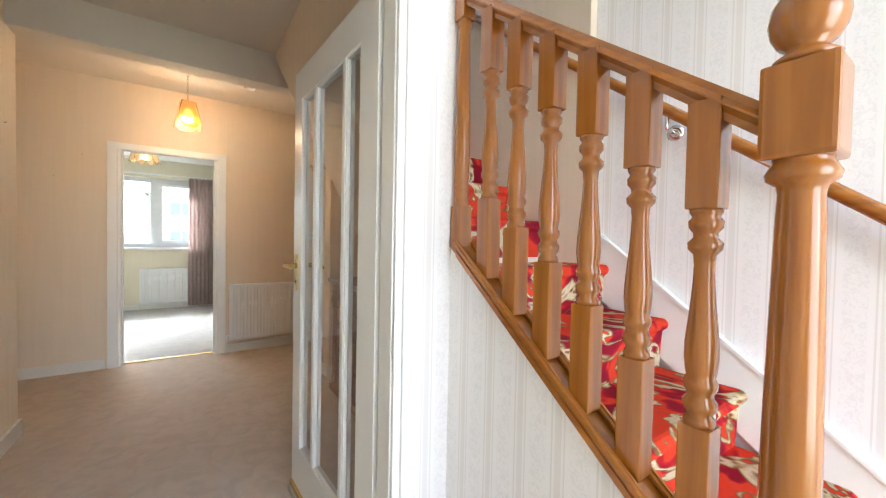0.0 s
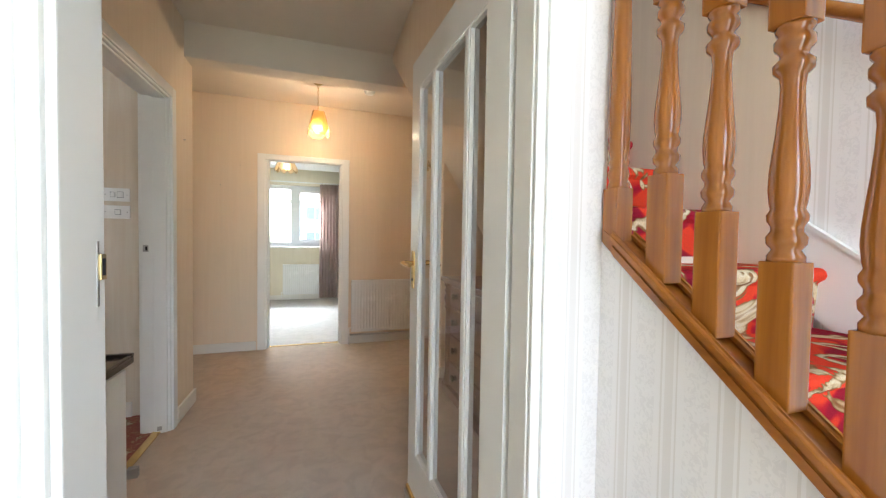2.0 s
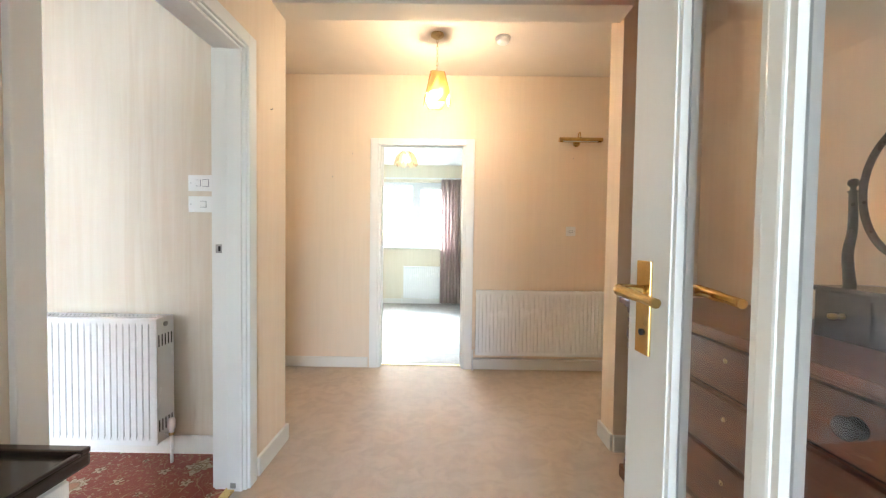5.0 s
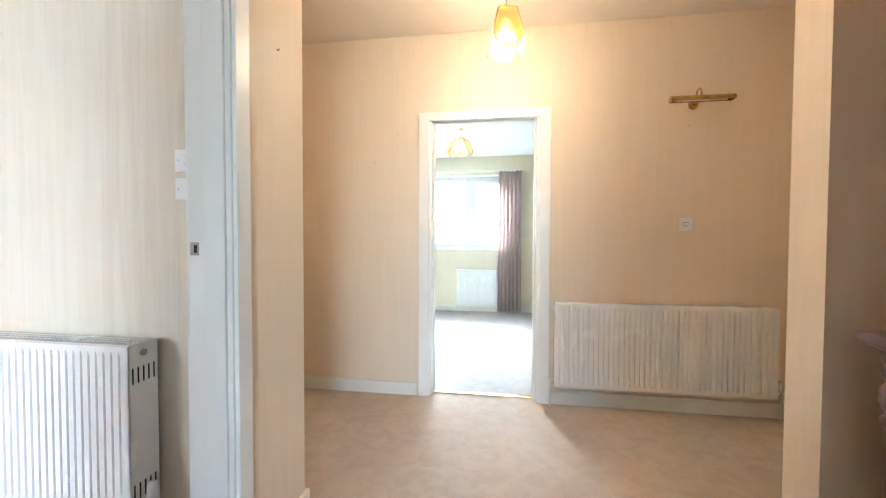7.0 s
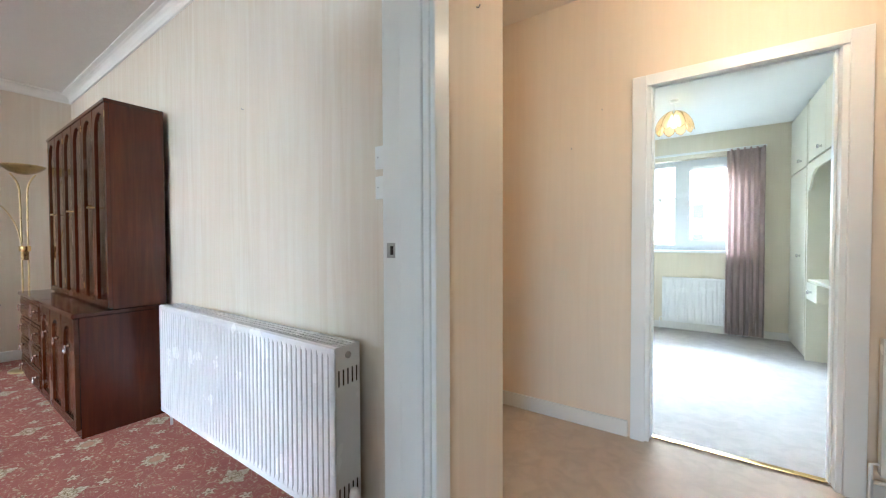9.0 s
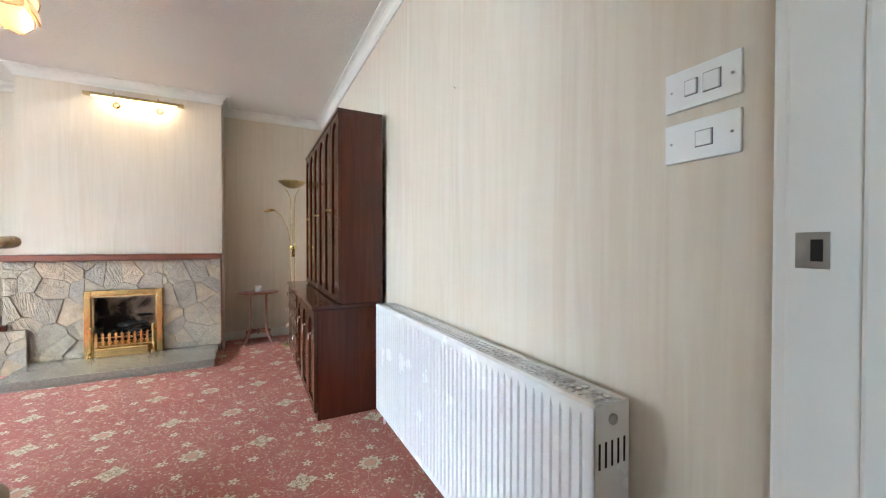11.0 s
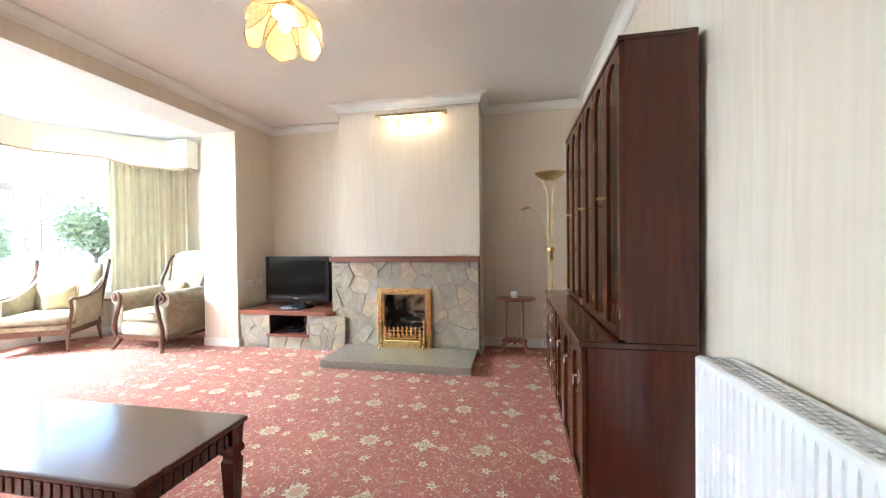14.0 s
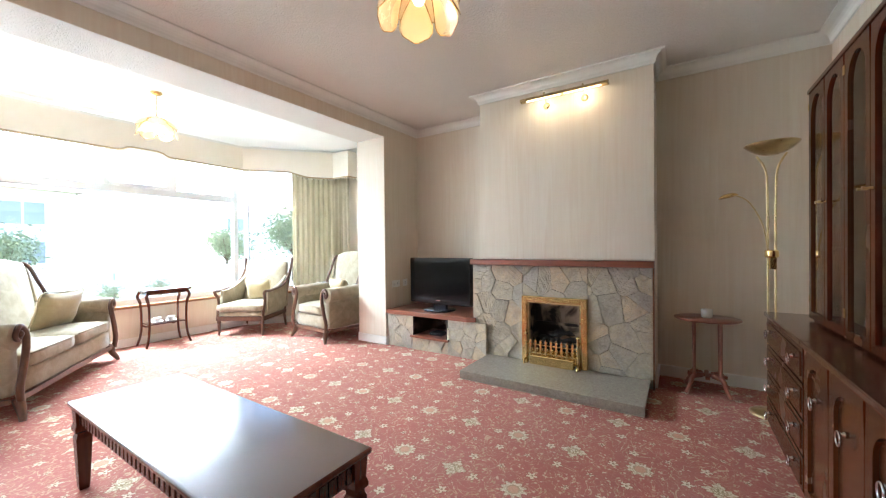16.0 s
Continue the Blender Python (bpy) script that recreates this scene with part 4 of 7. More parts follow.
def baluster_mesh(height):
    w = 0.0235
    a, b = height * 0.31, height * 0.80
    bm = boxes((-w, w, -w, w, 0, a), bevel=0.003)
    merge(bm, boxes((-w, w, -w, w, b, height + 0.03), bevel=0.003))
    d = b - a
    prof = [(0.0, a - 0.002), (w * 0.98, a - 0.002), (w * 0.98, a + 0.008)]
    for f, r in ((0.05, 0.72), (0.075, 0.98), (0.105, 1.02), (0.13, 0.8), (0.15, 0.8), (0.175, 1.0), (0.20, 1.02), (0.225, 0.84), (0.25, 0.92), (0.31, 1.0), (0.38, 0.98), (0.46, 0.88), (0.56, 0.74), (0.66, 0.64), (0.74, 0.60), (0.79, 0.66), (0.815, 0.98), (0.845, 1.02), (0.87, 0.7), (0.89, 0.7), (0.915, 0.98), (0.945, 1.0), (0.965, 0.78), (0.985, 0.95), (1.0, 0.98)):
        prof.append((w * r * 1.04, a + d * f))
    prof.append((0.0, b + 0.002))
    return merge(bm, lathe(prof, 14))


banister = thing("stair_banister", "varnished beech banister with turned balusters and newels", "banister", pose(STAIR_X, 0, 0))
part("handrail", slant_bar(0.74, 1.47, rail_z, -0.014, 0.036, -0.033, 0.033, 0.018), M_PINE_Y, banister)
part("base_rail", slant_bar(0.745, 1.496, foot_z, -0.042, 0.0, -0.024, 0.042, 0.004), M_PINE_Y, banister)
part("base_moulding", slant_bar(0.745, 1.451, foot_z, -0.036, -0.006, -0.036, -0.0245, 0.005), M_PINE_Y, banister)
part("base_moulding", slant_bar(0.745, 1.451, foot_z, -0.006, 0.022, -0.042, -0.0245, 0.007), M_PINE_Y, banister)
part("base_moulding", slant_bar(0.745, 1.452, foot_z, 0.0, 0.022, 0.022, 0.040, 0.006), M_PINE_Y, banister)
HB = 0.715
first = part("baluster", baluster_mesh(HB), M_PINE, banister)
first.location = (0, 0.815, foot_z(0.815) - 0.004)
for i in range(1, 6):
    o = first.copy()
    scene.collection.objects.link(o)
    o.location = (0, 0.815 + 0.1062 * i, foot_z(0.815 + 0.1062 * i) - 0.004)
# lower newel with ball finial
nw = boxes((-0.04, 0.04, -0.04, 0.04, 0.0, 0.62), bevel=0.004)
merge(nw, boxes((-0.040, 0.040, -0.040, 0.040, 1.36, 1.488), bevel=0.006))
merge(nw, lathe([(0, 0.615), (0.044, 0.615), (0.044, 0.63), (0.034, 0.645), (0.042, 0.665), (0.034, 0.685), (0.034, 0.72), (0.034, 0.85), (0.031, 1.05), (0.0265, 1.28), (0.025, 1.315), (0.027, 1.325), (0.038, 1.333), (0.040, 1.342), (0.035, 1.352), (0.031, 1.358), (0.037, 1.366), (0.038, 1.374), (0, 1.374)], 24))
merge(nw, lathe([(0, 1.49), (0.034, 1.49), (0.036, 1.497), (0.024, 1.506), (0.022, 1.511), (0.031, 1.518), (0.039, 1.533), (0.042, 1.550), (0.039, 1.570), (0.028, 1.590), (0.012, 1.600), (0, 1.601)], 24))
part("newel_post", nw, M_PINE, banister, m=pose(0, 0.703, 0))
nz = foot_z(1.474)
W = 0.0225
nw = prism([(-W, nz - 0.018 - W * SLOPE), (W, nz - 0.018 + W * SLOPE), (W, nz + 0.105), (-W, nz + 0.105)], "x", -W, W)
merge(nw, lathe([(0, nz + 0.10), (0.022, nz + 0.10), (0.024, nz + 0.112), (0.020, nz + 0.122), (0.024, nz + 0.138), (0.020, nz + 0.154), (0.024, nz + 0.166), (0.020, nz + 0.176), (0.0225, nz + 0.19), (0.024, nz + 0.27), (0.021, nz + 0.45), (0.017, nz + 0.64), (0.022, nz + 0.655), (0.022, nz + 0.672), (0, nz + 0.674)], 20))
merge(nw, boxes((-W, W, -W, W, nz + 0.67, nz + 0.86), bevel=0.003))
part("upper_newel_post", nw, M_PINE, banister, m=pose(0, 1.474, 0))

rail = thing("wall_handrail", "round varnished beech handrail on chrome brackets", "handrail")


def wall_rail_z(y):
    return 1.335 + 0.775 * (y - 0.714)


RX = STAIR_WALL - 0.065
part("rail", tube([(RX, y, wall_rail_z(y)) for y in (0.0, 0.7, 1.4, 2.1, 2.6)], 0.021, 14), M_PINE_Y, rail)
for y in (0.55, 1.23, 2.2):
    br = lathe([(0, 0), (0.03, 0), (0.03, 0.006), (0.012, 0.012), (0, 0.012)], 16, Matrix.Translation((STAIR_WALL, y, wall_rail_z(y) - 0.07)) @ pose(0, 0, 0, 0, -90, 0))
    merge(br, tube(curve_pts([(STAIR_WALL - 0.005, y, wall_rail_z(y) - 0.07), (RX - 0.005, y, wall_rail_z(y) - 0.065), (RX, y, wall_rail_z(y) - 0.018)], 5), 0.007, 8))
    part("bracket", br, M_CHROME, rail, "chrome handrail bracket")


def lever_handle(parent, m, side=1, mat=M_BRASS):
    """A lever on a long backplate. Local: the plate lies in xz, the lever sticks out along +y and runs along x."""
    plate = part("handle_plate", boxes((-0.021, 0.021, 0, 0.005, -0.085, 0.085), bevel=0.002), mat, parent, "brass lever handle", m)
    part("lever", tube(curve_pts([(0, 0.004, 0.03), (0, 0.045, 0.032), (side * 0.02, 0.055, 0.033), (side * 0.06, 0.052, 0.030), (side * 0.11, 0.05, 0.026)], 5), [0.011] * 10 + [0.0095] * 6 + [0.008] * 5, 10), mat, plate)
    part("keyhole", lathe([(0, 0), (0.006, 0), (0.006, 0.003), (0, 0.003)], 10, pose(0, 0.005, -0.045, -90, 0, 0)), M_DARK, plate)
    return plate


# glazed door, open into the hall; local x runs from the hinge to the free edge
DW, DH = 0.862, 2.015
hinge, free = Vector((1.168, 1.60, 0)), Vector((1.120, 2.461, 0))
ang = math.degrees(math.atan2(free.y - hinge.y, free.x - hinge.x))
gd = thing("glazed_door", "white painted door with three tall glass panes, standing open", "door", pose(hinge.x, hinge.y, 0.008, 0, 0, ang))
part("frame", boxes((0, 0.125, -0.02, 0.02, 0, DH), (DW - 0.115, DW, -0.02, 0.02, 0, DH), (0.125, DW - 0.115, -0.02, 0.02, 0, 0.24), (0.125, DW - 0.115, -0.02, 0.02, DH - 0.14, DH)), M_WHITE, gd)
xs = [0.125, 0.260, 0.575, DW - 0.115]
for x in xs[1:3]:
    part("glazing_bar", boxes((x - 0.013, x + 0.013, -0.02, 0.02, 0.24, DH - 0.14), bevel=0.004), M_WHITE, gd)
for x0, x1 in zip(xs, xs[1:]):
    a, b = x0 + (0.013 if x0 > 0.2 else 0), x1 - (0.013 if x1 < DW - 0.2 else 0)
    part("pane", boxes((a, b, -0.003, 0.003, 0.24, DH - 0.14)), M_GLASS, gd).visible_shadow = False
    for s in (-1, 1):
        y0, y1 = sorted((s * 0.0035, s * 0.017))
        part("bead", boxes((a, a + 0.009, y0, y1, 0.24, DH - 0.14), (b - 0.009, b, y0, y1, 0.24, DH - 0.14), (a + 0.009, b - 0.009, y0, y1, 0.24, 0.249), (a + 0.009, b - 0.009, y0, y1, DH - 0.149, DH - 0.14)), M_WHITE, gd)
lever_handle(gd, pose(DW - 0.05, 0.02, 1.07), -1)
lever_handle(gd, pose(DW - 0.05, -0.02, 1.07, 0, 0, 180), 1)
for z in (0.22, 1.0, 1.76):
    hg = boxes((-0.0015, 0.0005, -0.016, 0.018, z, z + 0.10))
    merge(hg, tube([(-0.005, -0.021, z), (-0.005, -0.021, z + 0.10)], 0.006, 8))
    part("hinge", hg, M_WHITE, gd, "painted butt hinge")
part("draught_strip", boxes((0.02, DW - 0.01, 0.0205, 0.034, 0.004, 0.05), bevel=0.004), M_BRASS, gd, "brass draught strip with a grey brush")
part("brush", boxes((0.02, DW - 0.01, 0.0345, 0.042, 0.0, 0.03)), M_STEEL, gd)

# ---- hall ----
cup = thing("low_cupboard", "low white painted cupboard with a dark stained top", "cupboard", pose(HX + 0.001, 0, 0))
part("body", boxes((0.0, 0.175, 1.622, 2.455, 0.0, 0.725), bevel=0.003), M_WHITE_OLD, cup)
part("door", boxes((0.175, 0.19, 1.64, 2.03, 0.05, 0.71), bevel=0.003), M_WHITE_OLD, cup)
d2 = part("door", boxes((0.175, 0.19, 2.035, 2.445, 0.05, 0.71), bevel=0.003), M_WHITE_OLD, cup)
part("top", boxes((0.0, 0.205, 1.622, 2.475, 0.725, 0.752), bevel=0.006), M_BLACKTOP, cup, "dark stained wooden top")
part("lip", boxes((0.0, 0.205, 2.455, 2.475, 0.752, 0.764), (0.193, 0.205, 1.622, 2.455, 0.752, 0.760), bevel=0.003), M_BLACKTOP, cup)
part("magnetic_catch", boxes((0.19, 0.225, 2.44, 2.462, 0.285, 0.325), bevel=0.004), M_STEEL, d2, "small metal door catch")


def turned_knob(parent, m, mat, r=0.022):
    return part("knob", lathe([(0, 0), (r * 0.95, 0), (r * 0.95, 0.004), (r * 0.5, 0.008), (r * 0.5, 0.016), (r * 0.95, 0.022), (r * 1.05, 0.03), (r * 0.85, 0.038), (r * 0.4, 0.042), (0, 0.042)], 18, m), mat, parent)


def chest_of_drawers():
    ch = thing("chest_of_drawers", "antique walnut chest of drawers with turned corner columns", "chest of drawers", pose(1.665, 2.93, 0))
    hw, dp = 0.66, 0.46
    part("body", boxes((0.012, dp, -hw + 0.02, hw - 0.02, 0.06, 0.875)), M_CHEST, ch)
    part("plinth", boxes((-0.03, dp, -hw - 0.005, hw + 0.005, 0.0, 0.065), bevel=0.008), M_CHEST, ch)
    part("top", boxes((-0.045, dp + 0.005, -hw - 0.02, hw + 0.02, 0.885, 0.915), (-0.03, dp, -hw - 0.005, hw + 0.005, 0.872, 0.886), bevel=0.007), M_CHEST, ch)
    for s in (-1, 1):
        prof = [(0, 0.065), (0.042, 0.065), (0.042, 0.11), (0.03, 0.12), (0.04, 0.14), (0.03, 0.16), (0.034, 0.20), (0.033, 0.60), (0.030, 0.66), (0.042, 0.675), (0.042, 0.69), (0.031, 0.70), (0.046, 0.735), (0.044, 0.77), (0.030, 0.79), (0.042, 0.805), (0.042, 0.82), (0.03, 0.83), (0.044, 0.85), (0.046, 0.872), (0, 0.872)]
        part("column", lathe(prof, 16), M_CHEST, ch, "turned and carved column", pose(0.012, s * (hw - 0.055), 0))
    for z0, z1 in ((0.70, 0.865), (0.49, 0.69), (0.28, 0.48), (0.08, 0.27)):
        dr = part("drawer", boxes((-0.012, 0.014, -hw + 0.125, hw - 0.125, z0 + 0.006, z1 - 0.006), bevel=0.006), M_CHEST, ch)
        # Near-black strip paints the shade of the gap under each drawer.
        part("drawer_gap_shade", boxes((0.0, 0.013, -hw + 0.112, hw - 0.112, z0 - 0.004, z0 + 0.003)), M_DARK, dr)
        for y in (-0.385, 0.385):
            turned_knob(dr, pose(-0.012, y, (z0 + z1) / 2 + 0.01, 0, -90, 0), M_BLACKTOP, 0.026)
        part("keyhole", lathe([(0, 0), (0.008, 0), (0.008, 0.003), (0, 0.003)], 10, pose(-0.012, 0, (z0 + z1) / 2 + 0.03, 0, -90, 0)), M_BRASS_OLD, dr)
    return ch


chest_of_drawers()
dm = thing("dressing_mirror", "dark wooden dressing mirror on a drawer base on the chest", "mirror", pose(1.98, 2.72, 0.915))
part("base", boxes((-0.09, 0.09, -0.17, 0.17, 0, 0.14), (-0.10, 0.10, -0.18, 0.18, 0.14, 0.155), bevel=0.004), M_BLACKTOP, dm)
for s in (-1, 1):
    part("post", tube(curve_pts([(0, s * 0.155, 0.155), (0.0, s * 0.165, 0.25), (-0.005, s * 0.15, 0.33), (0, s * 0.158, 0.44)], 6), [0.015 - 0.0003 * i for i in range(19)], 10), M_BLACKTOP, dm)
    turned_knob(dm, pose(0, s * 0.158, 0.44), M_BLACKTOP, 0.013)
    dd = part("drawer", boxes((-0.098, -0.088, *sorted((s * 0.01, s * 0.155)), 0.02, 0.125), bevel=0.003), M_BLACKTOP, dm)
    turned_knob(dd, pose(-0.098, s * 0.08, 0.075, 0, -90, 0), M_BRASS_OLD, 0.009)
oval = [(0, 0.128 * math.cos(2 * math.pi * k / 32), 0.43 + 0.19 * math.sin(2 * math.pi * k / 32)) for k in range(33)]
mf = part("mirror_frame", tube(oval, 0.012, 8), M_BLACKTOP, dm)
part("mirror_glass", prism([(y, z) for x, y, z in oval[:-1]], "x", -0.004, 0.004), M_MIRROR, mf, "silvered oval mirror")


def radiator(label, m, w, z0, z1, deep, flutes, double=True, group=""):
    """A pressed steel panel radiator; local x along the wall, front towards -y, wall side +y."""
    r = thing("radiator", label, "radiator", m, group)
    bm = bmesh.new()
    pts = []
    pitch = w / flutes
    pts.append((0.0, 0.0))
    for i in range(flutes):
        x = pitch * i
        if 0 < i < flutes:
            pts += [(x - pitch * 0.22, 0.0), (x - pitch * 0.12, 0.006), (x + pitch * 0.12, 0.006), (x + pitch * 0.22, 0.0)]
    pts.append((w, 0.0))
    zt, zb = z1 - 0.035, z0 + 0.035
    rows = [(z0, 0), (zb - 0.012, 0), (zb + 0.012, 1), (zt - 0.012, 1), (zt + 0.012, 0), (z1 - 0.006, 0)]
    grid = [[bm.verts.new((x, d * k, z)) for x, d in pts] for z, k in rows]
    grid.append([bm.verts.new((x, 0.01, z1)) for x, d in pts])
    back = [bm.verts.new((x, 0.022, z1)) for x, d in pts]
    low = [bm.verts.new((x, 0.022, z0)) for x, d in pts]
    grid = [low] + grid + [back]
    for a, b in zip(grid, grid[1:]):
        for i in range(len(pts) - 1):
            bm.faces.new((a[i], a[i + 1], b[i + 1], b[i]))
    part("front_panel", bm, M_RAD, r)
    part("back_panel", boxes((0.004, w - 0.004, deep - 0.022, deep, z0 + 0.004, z1 - 0.004), bevel=0.004), M_RAD, r)
    for x in (0.0, w - 0.004):
        e = part("end_panel", boxes((x, x + 0.004, 0.006, deep - 0.003, z0 + 0.003, z1 - 0.004)), M_RAD, r)
        xo = (x - 0.0012, x) if x == 0 else (x + 0.004, x + 0.0052)
        if double:
            for z in (z0 + 0.06, z1 - 0.15):
                for k in range(5):
                    y = 0.02 + (deep - 0.04) * k / 4
                    # Solid near-black strips paint the shade inside the end slots.
                    part("slot", boxes((*xo, y - 0.003, y + 0.003, z, z + 0.06)), M_DARK, e)
    if double:
        g = bmesh.new()
        n = int(w / 0.022)
        for i in range(n):
            x = w * (i + 0.2) / n
            for y in (0.035, 0.06, 0.085):
                if y < deep - 0.03:
                    box(g, x, x + w / n * 0.62, y - 0.008, y + 0.008, z1 - 0.006, z1 - 0.002)
        box(g, 0.004, w - 0.004, 0.022, 0.025, z1 - 0.008, z1 - 0.001)
        box(g, 0.004, w - 0.004, deep - 0.026, deep - 0.023, z1 - 0.008, z1 - 0.001)
        part("top_grille", g, M_RAD, r, "white slotted top grille")
        part("convector", boxes((0.01, w - 0.01, 0.026, deep - 0.026, z0 + 0.02, z1 - 0.03)), M_RAD, r)
        part("air_vent", lathe([(0, 0), (0.013, 0), (0.013, 0.006), (0.006, 0.010), (0, 0.010)], 14, pose(w, deep / 2, z1 - 0.04, 0, 90, 0)), M_STEEL, r)
    valve = lathe([(0, 0), (0.012, 0), (0.012, 0.03), (0.018, 0.034), (0.018, 0.07), (0.014, 0.085), (0, 0.087)], 14)
    merge(valve, tube([(0, 0, 0.01), (0, 0, -z0 - 0.025)], 0.0075, 10))
    merge(valve, tube([(0, 0, 0.01), (-0.035, 0, 0.01)], 0.009, 10))
    v = part("valve", valve, M_PLASTIC, r, "white radiator valve on a painted pipe", pose(w + 0.03, deep / 2, z0 + 0.025))
    part("nut", lathe([(0, 0), (0.014, 0), (0.014, 0.014), (0, 0.014)], 6, pose(0, 0, 0.0)), M_BRASS_OLD, v)
    pipe = tube([(-0.025, deep / 2, 0.0), (-0.025, deep / 2, z0 + 0.04), (0.0, deep / 2, z0 + 0.045)], 0.0075, 10)
    part("pipe", pipe, M_PLASTIC, r)
    return r


radiator("long white panel radiator on the hall wall", pose(1.015, 5.035, 0), 1.39, 0.145, 0.737, 0.045, 42, False)
pipe = tagged(new("heating_pipe", mesh_of("heating_pipe", tube([(1.0, 5.065, 0.105), (2.58, 5.065, 0.105)], 0.009, 10), M_WHITE_OLD)), "white painted heating pipe above the hall skirting", "pipe")


def picture_light(label, m, length, mat, lit, arms):
    """A brass trough lamp on curved arms; local x along the wall, wall at y = 0, front towards -y."""
    p = thing("picture_light", label, "picture light", m)
    bm = bmesh.new()
    n = 12
    rings = []
    for x in (-length / 2, length / 2):
        for r in (0.026, 0.0235):
            rings.append([bm.verts.new((x, -0.105 + r * math.sin(math.pi * (k / n - 0.5) * 1.25), 0.0 + r * math.cos(math.pi * (k / n - 0.5) * 1.25))) for k in range(n + 1)])
    o0, i0, o1, i1 = rings
    for k in range(n):
        bm.faces.new((o0[k], o0[k + 1], o1[k + 1], o1[k]))
        bm.faces.new((i0[k + 1], i0[k], i1[k], i1[k + 1]))
        bm.faces.new((o0[k + 1], o0[k], i0[k], i0[k + 1]))
        bm.faces.new((o1[k], o1[k + 1], i1[k + 1], i1[k]))
    for a, b, c, d in ((o0[0], o1[0], i1[0], i0[0]), (o0[n], i0[n], i1[n], o1[n])):
        bm.faces.new((a, b, c, d))
    for x in (-length / 2 - 0.001, length / 2 - 0.003):
        f = [bm.verts.new((x, -0.105 + 0.026 * math.sin(math.pi * (k / n - 0.5) * 1.25), 0.026 * math.cos(math.pi * (k / n - 0.5) * 1.25))) for k in range(n + 1)]
        g = [bm.verts.new((x + 0.004, v.co.y, v.co.z)) for v in f]
        bm.faces.new(f)
        bm.faces.new(g[::-1])
        for k in range(n + 1):
            bm.faces.new((f[k], g[k], g[(k + 1) % (n + 1)], f[(k + 1) % (n + 1)]))
    bmesh.ops.recalc_face_normals(bm, faces=bm.faces[:])
    part("trough", bm, mat, p)
    k = len(arms)
    for i, x in enumerate(arms):
        part("arm", tube(curve_pts([(x, -0.004, 0.0 if k == 1 else -0.045), (x, -0.03, 0.03 if k == 1 else -0.02), (x, -0.05, 0.075 if k == 1 else 0.045), (x, -0.085, 0.075 if k == 1 else 0.05), (x, -0.105, 0.025)], 5), 0.005, 8), mat, p)
        part("wall_rose", lathe([(0, 0), (0.032, 0), (0.030, 0.008), (0.018, 0.016), (0, 0.018)], 18, pose(x, 0, 0.0 if k == 1 else -0.045, 90, 0, 0)), mat, p)
        bulb_x = x if k > 1 else 0
        part("tube_bulb", tube([(bulb_x - length * 0.2 if k > 1 else -length * 0.4, -0.105, 0.0), (bulb_x + length * 0.2 if k > 1 else length * 0.4, -0.105, 0.0)], 0.011, 10), M_TUBE if lit else M_PLASTIC, p)
    return p


picture_light("unlit brass picture light on the hall wall", pose(1.90, HY, 2.065), 0.37, M_BRASS, False, (0.0,))


def plate(name, label, category, m, w, h, rockers):
    """A white plastic wall plate; local x along the wall, front -y."""
    p = thing(name, label, category, m)
    part("faceplate", boxes((-w / 2, w / 2, -0.009, 0, -h / 2, h / 2), bevel=0.003), M_PLASTIC, p)
    for x, rw, rh in rockers:
        # Dark grey sheet paints the shade of the gap round the rocker.
        part("rocker_gap_shade", boxes((x - rw / 2 - 0.002, x + rw / 2 + 0.002, -0.0096, -0.008, -rh / 2 - 0.002, rh / 2 + 0.002)), M_SEAL_GAP, p)
        part("rocker", boxes((x - rw / 2, x + rw / 2, -0.013, -0.008, -rh / 2, rh / 2), bevel=0.0015), M_PLASTIC, p)
    for x in (-w * 0.40, w * 0.40):
        part("screw", lathe([(0, 0), (0.003, 0), (0.003, 0.001), (0, 0.001)], 8, pose(x, -0.009, 0, 90, 0, 0)), M_STEEL, p)
    return p


plate("fused_outlet", "white fused connection plate on the hall wall", "socket", pose(1.865, HY, 1.274), 0.086, 0.086, [(0.0, 0.03, 0.02)])


def nail(place, m):
    ob = tagged(new("picture_hook", mesh_of("picture_hook", tube(curve_pts([(0, 0, 0), (0, -0.008, -0.003), (0, -0.012, 0.004)], 4), 0.0022, 6), M_STEEL)), "small bent steel nail in the papered wall", "hook")
    ob.matrix_basis = Matrix.Translation(place) @ m
    return ob


nail((-0.12, HY, 1.95), pose(0, 0, 0))
nail((-0.30, HY, 1.74), pose(0, 0, 0))
nail((1.87, HY, 1.93), pose(0, 0, 0))
nail((HX, 3.68, 1.86), pose(0, 0, 0, 0, 0, 90))
nail((-1.62, LY, 1.86), pose(0, 0, 0))


def chain(parent, z0, z1, mat):
    bm = bmesh.new()
    n = max(2, int((z1 - z0) / 0.026))
    for i in range(n):
        z = z0 + (z1 - z0) * (i + 0.5) / n
        h = (z1 - z0) / n * 0.72
        pts = [(0.007 * math.cos(t), 0, z + h * math.sin(t)) for t in [2 * math.pi * k / 10 for k in range(11)]]
        if i % 2:
            pts = [(0, p[0], p[2]) for p in pts]
        tube(pts, 0.0018, 6, bm)
    return part("chain", bm, mat, parent)


